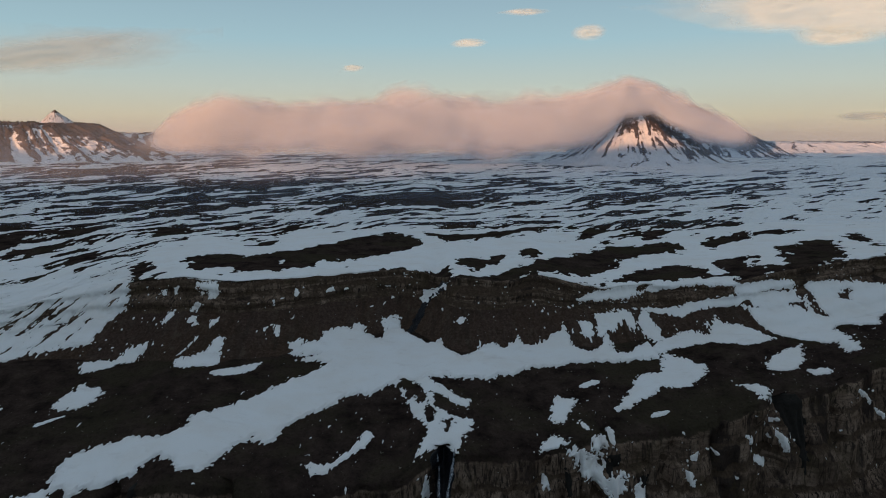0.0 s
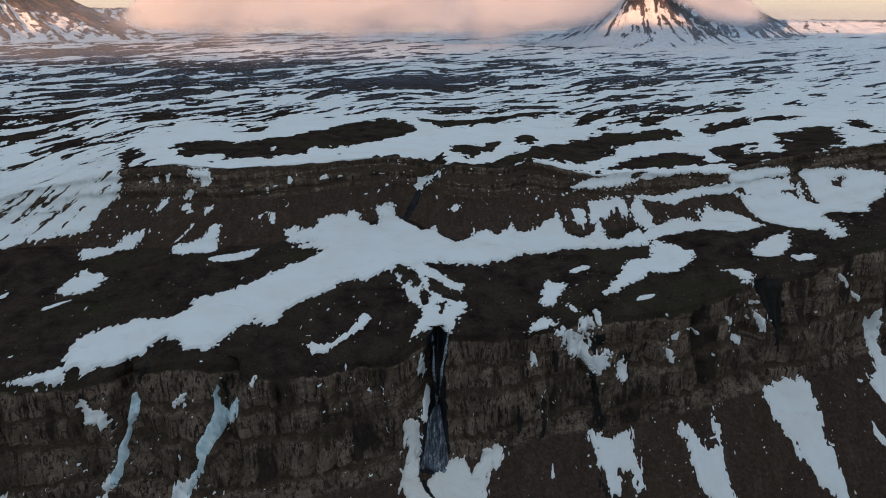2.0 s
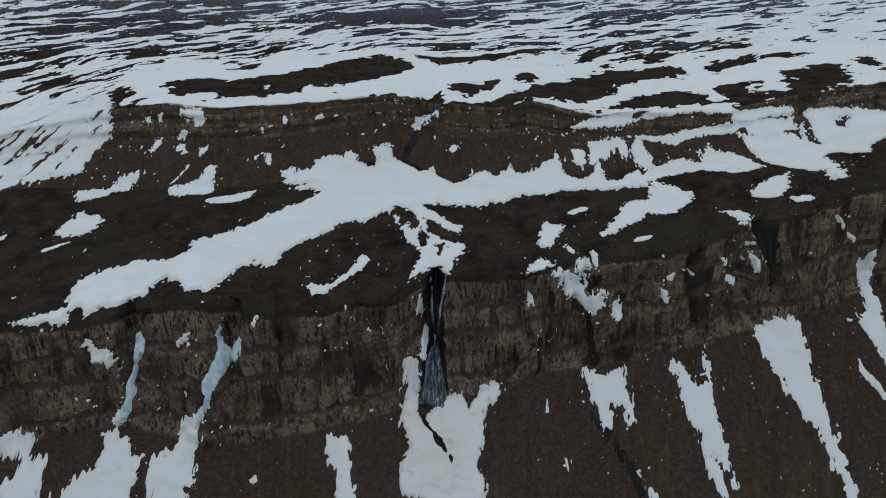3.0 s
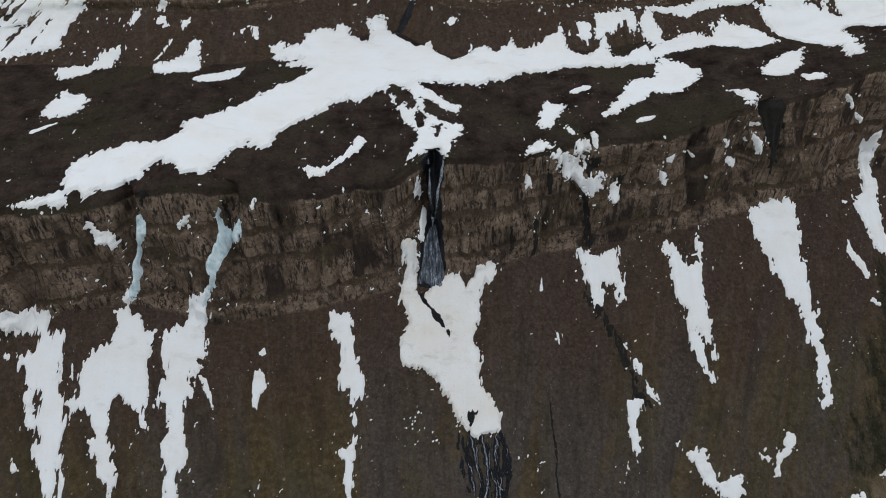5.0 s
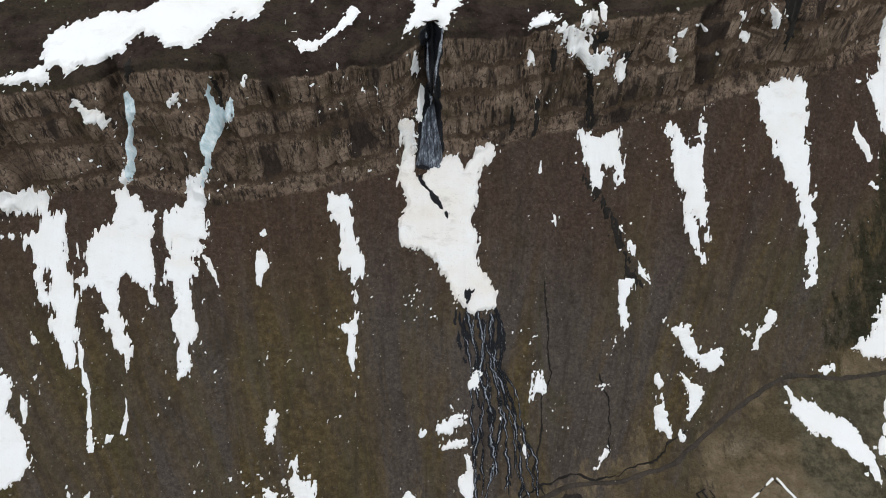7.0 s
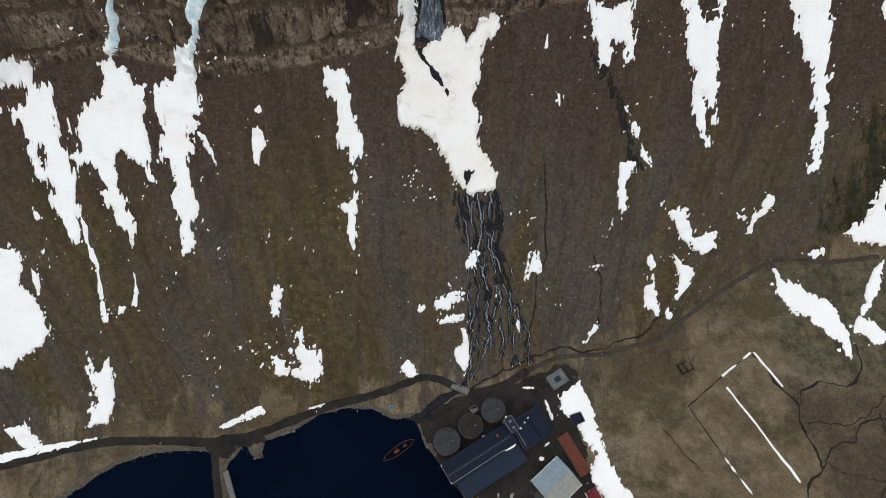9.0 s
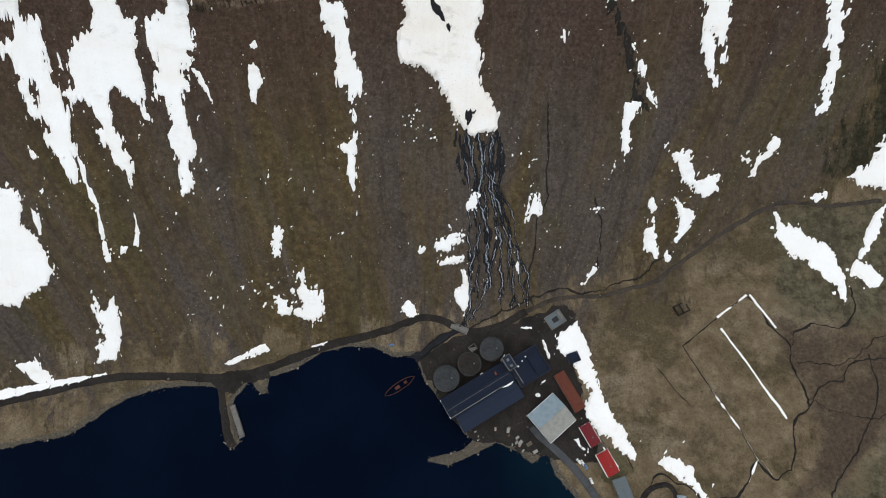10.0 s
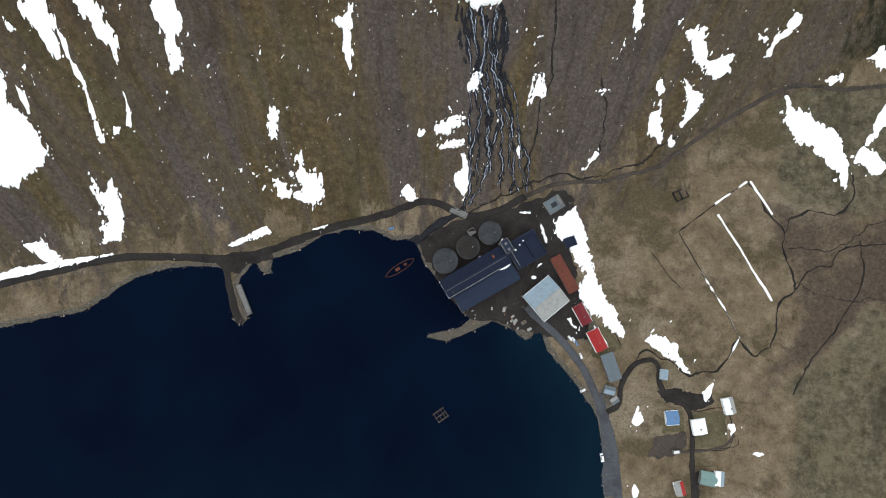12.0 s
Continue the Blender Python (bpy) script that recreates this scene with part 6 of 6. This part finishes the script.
def heap(x, y, z, l, w, h, turn, label, seed):
    """A small heap of old snow on a roof or in a yard."""
    u, v = np.meshgrid(np.linspace(-1, 1, 22), np.linspace(-1, 1, 16))
    r = np.sqrt(u ** 2 + v ** 2) + 0.45 * fbm(u * 2.4, v * 2.4, seed, 3)
    k = np.minimum(1, 1 / np.maximum(np.sqrt(u ** 2 + v ** 2), 1e-6))
    px, py = u * k * l / 2, v * k * w / 2
    ob = sheet("snow_heap", np.stack([px, py, h * (1 - smooth(0.2, 1.0, r)) - 0.15], -1).reshape(-1, 3), grid_quads(16, 22), SNOW)
    ob.matrix_world = pose(x, y, z, 0, 0, turn)
    return tagged(ob, label, "snow", "snow heaps")


# the old herring factory: two long halls side by side and a flat-roofed block
hall = building("factory_hall", (10.2, 26.6), (58.5, 55.2), 15.5, 8.5, 2.2, CONCRETE, (NAVY, NAVY), "long factory hall with a navy sheet roof", "factory", 9, ground=3.2, trim=None)
part("flashing", block(-28.4, 26, -1.9, -1.65, 10.35, 10.55), CONCRETE, hall, "pale metal flashing strip")
part("flashing", block(-28.4, 18, -7.65, -7.35, 8.72, 9.05), CREAM, hall, "pale metal flashing strip")
part("flashing", block(-28.5, -28.1, -7.5, 7.5, 8.9, 9.1), WHITE, hall, "pale metal flashing strip")
part("roof_hatch", block(17, 18.2, 2.0, 4.4, 9.6, 11.2), RUSTY_IRON, hall, "rusty red roof hatch")
part("skylight", block(-24, -22, -5.8, -3.8, 9.2, 9.75), DARK, hall)
building("factory_hall", (20.5, 16.4), (65.5, 42.3), 14.5, 6.6, 1.5, CONCRETE, (SLATE, SLATE), "long lower factory hall with a slate blue roof", "factory", 8, ground=3.2)
FACTORY_TURN = 30.3
heap(56.5, 45.5, 10.6, 11, 4.5, 1.2, 25, "white snow heap lying on the factory roof", 501)
heap(55.5, 67.0, 4.0, 6, 3.5, 1.6, 60, "snow heap beside the factory block", 502)
heap(39.0, 52.8, 4.0, 7, 3.5, 1.8, 30, "snow heap between the tanks and factory", 503)
heap(86.5, 48.0, 3.6, 9, 2.2, 1.0, 35, "snow heap along the factory wall", 504)
heap(81.0, 37.5, 3.4, 4, 3, 1.0, 0, "small snow heap beside a shed", 505)


def flat_block(name, x, y, z, turn, l, w, h, roof, label, category, extras=()):
    e = thing(name, x, y, z, turn, label, category)
    part("wall", block(-l / 2, l / 2, -w / 2, w / 2, -2.5, h), CONCRETE, e)
    part("roof", block(-l / 2 + 0.3, l / 2 - 0.3, -w / 2 + 0.3, w / 2 - 0.3, h - 0.1, h + 0.15), roof, e)
    for s in (-1, 1):
        part("parapet", block(-l / 2, l / 2, s * w / 2 - 0.2, s * w / 2 + 0.2, h, h + 0.6), SLATE if roof == NAVY else CONCRETE, e)
        part("parapet", block(s * l / 2 - 0.2, s * l / 2 + 0.2, -w / 2 + 0.2, w / 2 - 0.2, h, h + 0.6), SLATE if roof == NAVY else CONCRETE, e)
    for nm, mt, x0, x1, y0, y1, z1 in extras:
        part(nm, block(x0, x1, y0, y1, h, h + z1), mt, e)
    return e


flat_block("factory_block", 73.5, 58.5, 3.2, FACTORY_TURN, 26, 22, 9.5, NAVY, "flat dark blue factory block with roof vents", "factory",
           [("roof_vent", WHITE, -8, -6.8, 3, 4.2, 1.2), ("roof_vent", WHITE, -3, -2, 5, 6, 1.0), ("roof_vent", WHITE, 1, 2, 6.5, 7.4, 1.0), ("roof_shed", NAVY, 2, 11, -8, 6, 1.6), ("roof_ladder", CONCRETE, -11, -10.4, -9, 8, 0.5)])
flat_block("stair_tower", 58.2, 60.5, 3.2, FACTORY_TURN + 90, 11, 6.5, 14, SLATE, "blue-grey stair tower of the factory with roof hatches", "tower",
           [("hatch", CONCRETE, -4, -2, -1, 1, 0.8), ("hatch", CONCRETE, 1, 3, -1, 1, 0.8)])


def tank(x, y, r, h, label, dark=False):
    z = float(ground_z(x, y)[0])
    e = thing("oil_tank", x, y, z, 0, label, "tank", "old oil tanks")
    bm = bmesh.new()
    bmesh.ops.create_cone(bm, cap_ends=True, segments=48, radius1=r, radius2=r, depth=h + 2, matrix=Matrix.Translation((0, 0, h / 2 - 1)))
    part("shell", bm, CONCRETE, e)
    bm = bmesh.new()
    bmesh.ops.create_cone(bm, cap_ends=False, segments=48, radius1=r + 0.15, radius2=0.4, depth=0.9, matrix=Matrix.Translation((0, 0, h + 0.45)))
    part("roof", bm, TANK_TOP if not dark else GRAVEL, e, "weathered grey conical roof")
    bm = bmesh.new()
    bmesh.ops.create_cone(bm, cap_ends=True, segments=48, radius1=r + 0.3, radius2=r + 0.3, depth=0.3, matrix=Matrix.Translation((0, 0, h - 0.1)))
    part("rim", bm, TANK_TOP, e)
    bm = bmesh.new()
    bmesh.ops.create_cone(bm, cap_ends=True, segments=12, radius1=0.6, radius2=0.6, depth=0.6, matrix=Matrix.Translation((r * 0.4, 0, h + 0.9)))
    part("manhole", bm, CONCRETE, e)
    return e


tank(10.8, 49.3, 9.6, 7.5, "large round concrete tank with grey roof")
tank(28.4, 60.1, 8.8, 7.0, "round tank with a dark stained roof", True)
tank(45.7, 71.5, 8.8, 7.5, "round tank with pale grey roof")
# sheds and houses
building("shed", (80.0, 12.6), (99.8, 28.9), 24.5, 5.0, 3.4, WHITE, (CREAM, PALE_BLUE), "broad shed with pale blue and cream roof", "shed", 4, trim=WHITE)
building("shed", (97.4, 53.4), (112.0, 26.8), 8.4, 3.6, 1.6, CONCRETE, (RUST, RUST), "long rusty red roofed shed", "shed", 5)
building("house", (114.2, 15.6), (121.6, 1.8), 8.0, 4.4, 2.4, WHITE, (DARK_RED, DARK_RED), "white house with dark red roof", "house", 3, True, trim=WHITE)
building("house", (125.4, -3.8), (132.6, -18.4), 9.0, 5.0, 2.4, WHITE, (RED, RED), "white house with a bright red roof", "house", 4, True, trim=WHITE)
building("house", (136.2, -21.6), (142.4, -41.2), 9.4, 4.6, 1.6, CONCRETE, (GREY_ROOF, GREY_ROOF), "long house with a grey sheet roof", "house", 5, True)
building("hut", (134.2, -48.4), (141.6, -50.2), 5.5, 2.8, 1.2, CONCRETE, (PALE_BLUE, GREY_ROOF), "small grey hut beside the road", "hut", 2)
building("hut", (139.5, -58.5), (144.0, -55.5), 4.0, 2.6, 1.0, TIMBER, (GREY_ROOF, CREAM), "small weathered hut with junk around", "hut", 1)
building("hut", (180.4, -33.4), (179.4, -40.6), 5.4, 2.6, 0.9, WHITE, (PALE_BLUE, PALE_BLUE), "small hut with a pale blue roof", "hut", 2)
building("cottage", (179.6, -69.6), (188.8, -69.0), 9.6, 3.2, 1.8, WHITE, (BLUE, BLUE), "white cottage with a blue roof", "cottage", 3, True, trim=WHITE, group="cottages")
building("cottage", (203.4, -70.2), (205.0, -81.0), 10.0, 3.4, 1.8, WHITE, (WHITE, WHITE), "white cottage with a white roof", "cottage", 3, True, group="cottages")
building("cottage", (226.0, -54.2), (228.4, -65.6), 7.6, 3.6, 2.0, WHITE, (WHITE, CREAM), "tall narrow white cottage", "cottage", 3, True, group="cottages")
building("cottage", (203.0, -112.0), (214.6, -114.4), 9.4, 3.2, 1.4, CONCRETE, (TEAL, TEAL), "cottage with teal roof and terrace", "cottage", 3, group="cottages")
building("cottage", (217.6, -108.2), (216.4, -118.0), 6.0, 3.6, 1.0, WHITE, (WHITE, PALE_BLUE), "white wing of a teal cottage", "cottage", 2, group="cottages")
building("cottage", (186.6, -116.2), (188.6, -125.4), 6.4, 3.0, 1.6, WHITE, (CREAM, RED), "little cottage with red and grey roof", "cottage", 2, group="cottages")
flat_block("pump_house", 97.0, 95.0, 5.2, 32, 14, 11, 4.2, GREY_ROOF, "roofless grey concrete building by the road", "building", [("skylight", DARK, -2.5, 2.5, -2, 2, 0.2), ("roof_box", CONCRETE, 4, 6, -4.5, 4.5, 0.9)])
flat_block("container", 105.5, 103.0, 5.8, -58, 6, 2.4, 2.6, PALE_BLUE, "pale blue steel container beside the road", "container")
flat_block("container", 109.0, 99.5, 5.8, -58, 7, 2.6, 2.6, WHITE, "white steel container in the snow", "container")
flat_block("shed", 109.6, 65.6, 4.0, 20, 9, 7.5, 3.2, NAVY, "small dark flat-roofed shed in the snow", "shed")
flat_block("valve_house", 31.6, 73.0, 3.4, 35, 5.5, 4.6, 3.0, CONCRETE, "small concrete valve house by the tanks", "building")
flat_block("trailer", 186.4, -94.5, float(ground_z(186.4, -94.5)[0]), 5, 5.0, 2.4, 2.6, WHITE, "white box trailer beside the lane", "trailer")


def vehicle(x, y, turn, body, label, l=4.4, w=1.8, h=1.5, category="car"):
    e = thing("car", x, y, float(ground_z(x, y)[0]) + 0.5, turn, label, category, "parked vehicles")
    bm = block(-l / 2, l / 2, -w / 2, w / 2, 0.35, 0.85)
    bmesh.ops.bevel(bm, geom=bm.edges[:], offset=0.12, segments=2, affect="EDGES")
    part("body", bm, body, e)
    bm = block(-l * 0.32, l * 0.2, -w * 0.44, w * 0.44, 0.8, h)
    for v in bm.verts:
        if v.co.z > 1:
            v.co.x *= 0.8
            v.co.y *= 0.85
    part("cabin", bm, PANE, e, "dark glazed cabin")
    part("roof", block(-l * 0.25, l * 0.15, -w * 0.37, w * 0.37, h, h + 0.05), body, e)
    for a in (-1, 1):
        for b in (-1, 1):
            bm = bmesh.new()
            bmesh.ops.create_cone(bm, cap_ends=True, segments=16, radius1=0.34, radius2=0.34, depth=0.24, matrix=pose(a * l * 0.3, b * (w / 2 - 0.1), 0.34, 90, 0, 0))
            part("wheel", bm, DARK, e, "black tyre")
    return e


vehicle(113.5, -13.5, -58, BLUE, "blue car parked beside the red house")
vehicle(111.5, -11.0, -58, WHITE, "white car parked beside the red house")
vehicle(108.8, -10.0, -50, WHITE, "white pickup parked beside the road")
vehicle(116.8, -23.4, -70, WHITE, "white car parked at the roadside")
vehicle(131.5, -99.9, -80, WHITE, "white camper van on the shore", 6.4, 2.3, 2.6, "camper")
vehicle(-32.0, 75.5, 15, BLUE, "blue car on the grass by the road")
vehicle(118.0, -49.8, 25, WHITE, "white car above the beach")

# bridge, jetty, wreck, raft
e = thing("bridge", 21.3, 88.0, float(ground_z(21.3, 88.0)[0]) + 0.5, math.degrees(math.atan2(-5.4, 12.2)), "pale concrete road bridge over the torrent", "bridge")
part("deck", block(-7, 7, -2.6, 2.6, -0.4, 0.2), CONCRETE, e)
for s in (-1, 1):
    part("railing", block(-7, 7, s * 2.45 - 0.12, s * 2.45 + 0.12, 0.2, 1.0), CONCRETE, e)
e = thing("jetty", -146.2, 18.6, 0, math.degrees(math.atan2(-22.3, 9.9)), "sloping concrete slab on the old jetty", "jetty")
part("slab", block(-12.5, 12.5, -1.6, 1.6, -2, 2.2), CONCRETE, e)
part("kerb", block(-12.5, 12.5, 1.6, 2.1, -2, 2.7), CONCRETE, e)
part("bollard", block(-9, -8.4, -1, -0.4, 2.2, 2.9), RUSTY_IRON, e)


def hull_points(l, w, n=24):
    u = np.linspace(-1, 1, n)
    return u * l / 2, w / 2 * np.maximum(0.04, (1 - np.abs(u) ** 2.6)) ** 0.8


e = thing("shipwreck", -25.0, 44.6, -0.75, math.degrees(math.atan2(13.7, 20.8)), "rusty iron shipwreck hull lying in shallow water", "wreck")
for s in (-1, 1):
    bm = bmesh.new()
    hx, hw = hull_points(27, 6.5)
    rows = []
    for x, w in zip(hx, hw):
        rows.append([bm.verts.new((x, s * (w - t), z)) for t, z in ((0.25, -1), (0.0, 1.1), (0.45, 1.1), (0.6, -1))])
    for p, q in zip(rows, rows[1:]):
        for i in range(3):
            bm.faces.new([p[i], p[i + 1], q[i + 1], q[i]])
    part("hull_side", bm, WRECK_IRON, e)
for i, x in enumerate((-9, -5, -1, 3, 7)):
    part("deck_beam", block(x - 0.2, x + 0.2, -2.6, 2.6, 0.4, 0.75), WRECK_IRON, e)
part("hatch", block(-4, 0, -1.2, 1.2, 0.5, 1.3), WRECK_IRON, e)
part("boiler", block(4, 6.5, -1.0, 1.0, 0.3, 1.8), WRECK_IRON, e)
part("floor", block(-11, 11, -1.8, 1.8, -0.6, 0.02), DARK, e)
e = thing("raft", 8.1, -68.8, 0, 35, "half-sunk wooden raft frame in the bay", "raft")
for k in (-3.6, 0, 3.6):
    part("log", block(-5, 5, k - 0.17, k + 0.17, -0.3, 0.2), TIMBER, e)
for k in (-4, -1, 2, 4.4):
    part("crossbeam", block(k - 0.12, k + 0.12, -4.6, 4.6, 0.2, 0.4), TIMBER, e)
tagged(ribbon("jetty_top", [(-162, 46), (-158, 26), (-152, 8), (-147.5, 0)], 7.5, GRAVEL, 0.4, 71, 0.1), "grey gravel top of an old jetty", "jetty", kind="structure")
# a ruin on the field
e = thing("ruin", 196.5, 103.0, float(ground_z(196.5, 103.0)[0]), 25, "low ruined stone walls on the grass field", "ruin")
for x0, x1, y0, y1, h in ((-6, 5, -4.2, -3.3, 0.9), (-6, -5.1, -3.3, 4, 1.1), (-5.1, 2, 3.2, 4, 0.7), (4.2, 5, -3.3, 1.5, 0.8), (-1, -0.2, -3.3, 3.2, 0.6)):
    part("wall", block(x0, x1, y0, y1, -0.5, h), BROOK, e, "dark tumbled stone wall")
# loose things in the yard
rnd = random.Random(7)
for i in range(26):
    x, y = rnd.uniform(32, 78), rnd.uniform(-4, 14)
    if float(shore_distance(np.array([x]), np.array([y]))[0]) < 4 or abs((x - 43) * 0.5 - (y - 29.3) * 0.86) < 9:
        continue
    s = rnd.uniform(0.7, 2.2)
    e = thing("crate", x, y, float(ground_z(x, y)[0]) + 0.25, rnd.uniform(0, 90), rnd.choice(["weathered crate in the factory yard", "stack of old boards in the yard"]), "crate", "yard junk")
    part("boards", block(-s, s, -s * 0.6, s * 0.6, -0.3, s * 0.6), rnd.choice([TIMBER, WHITE, RUSTY_IRON, CONCRETE]), e)
    part("lid", block(-s * 0.9, s * 0.9, -s * 0.5, s * 0.5, s * 0.6, s * 0.68), rnd.choice([TIMBER, CREAM]), e)


def boulders():
    """Fallen stones on the scree and the shore."""
    rng = np.random.default_rng(5)
    base = bmesh.new()
    bmesh.ops.create_icosphere(base, subdivisions=1, radius=1)
    bv = np.array([v.co[:] for v in base.verts])
    bf = np.array([[v.index for v in f.verts] for f in base.faces])
    base.free()
    n = 5200
    v = np.concatenate([rng.uniform(1.03, 2.0, 3600), rng.uniform(3.02, 3.7, 900), rng.uniform(0.72, 1.0, 700)])
    s = rng.uniform(-0.62, 0.62, n)
    x, y, z = land(s, v)
    # along the shore: a rim of beach stones
    a, b = np.array(COAST[1:-3], float), np.array(COAST[2:-2], float)
    w = np.hypot(*(b - a).T)
    k = rng.choice(len(a), 3200, p=w / w.sum())
    f = rng.random(3200)[:, None]
    c = a[k] * (1 - f) + b[k] * f + rng.normal(0, 2.2, (3200, 2))
    cs = c[:, 0] / (WIDE + FAN * np.maximum(c[:, 1], 0))
    beach = (shore_distance(c[:, 0], c[:, 1]) > -2.5) & (np.abs(cs) < 0.9)
    c = c[beach]
    x, y, z = np.concatenate([x, c[:, 0]]), np.concatenate([y, c[:, 1]]), np.concatenate([z, ground_z(c[:, 0], c[:, 1])])
    ok = z > -1.2
    x, y, z = x[ok], y[ok], z[ok]
    n = len(x)
    r = 0.25 + rng.pareto(3.0, n).clip(0, 2.2) * 0.32
    co = bv[None] * (1 + 0.28 * rng.standard_normal((n, len(bv), 1))) * r[:, None, None] * rng.uniform(0.6, 1.2, (n, 1, 3))
    co = co + np.stack([x, y, z + 0.1 * r], -1)[:, None, :]
    tri = bf[None] + (np.arange(n) * len(bv))[:, None, None]
    ob = sheet("boulders", co.reshape(-1, 3), tri.reshape(-1, 3), STONE, False)
    return tagged(ob, "grey-brown fallen stones scattered over the slopes", "stones", kind="stuff")


def stone_material():
    n = Nodes("stone", 0.9)
    g = n.t.nodes.new("ShaderNodeNewGeometry")
    return n.colour(n.ramp(g.outputs["Random Per Island"], [(0.0, (0.035, 0.028, 0.022)), (0.6, (0.10, 0.082, 0.064)), (1.0, (0.23, 0.20, 0.165))]))


STONE = stone_material()
boulders()
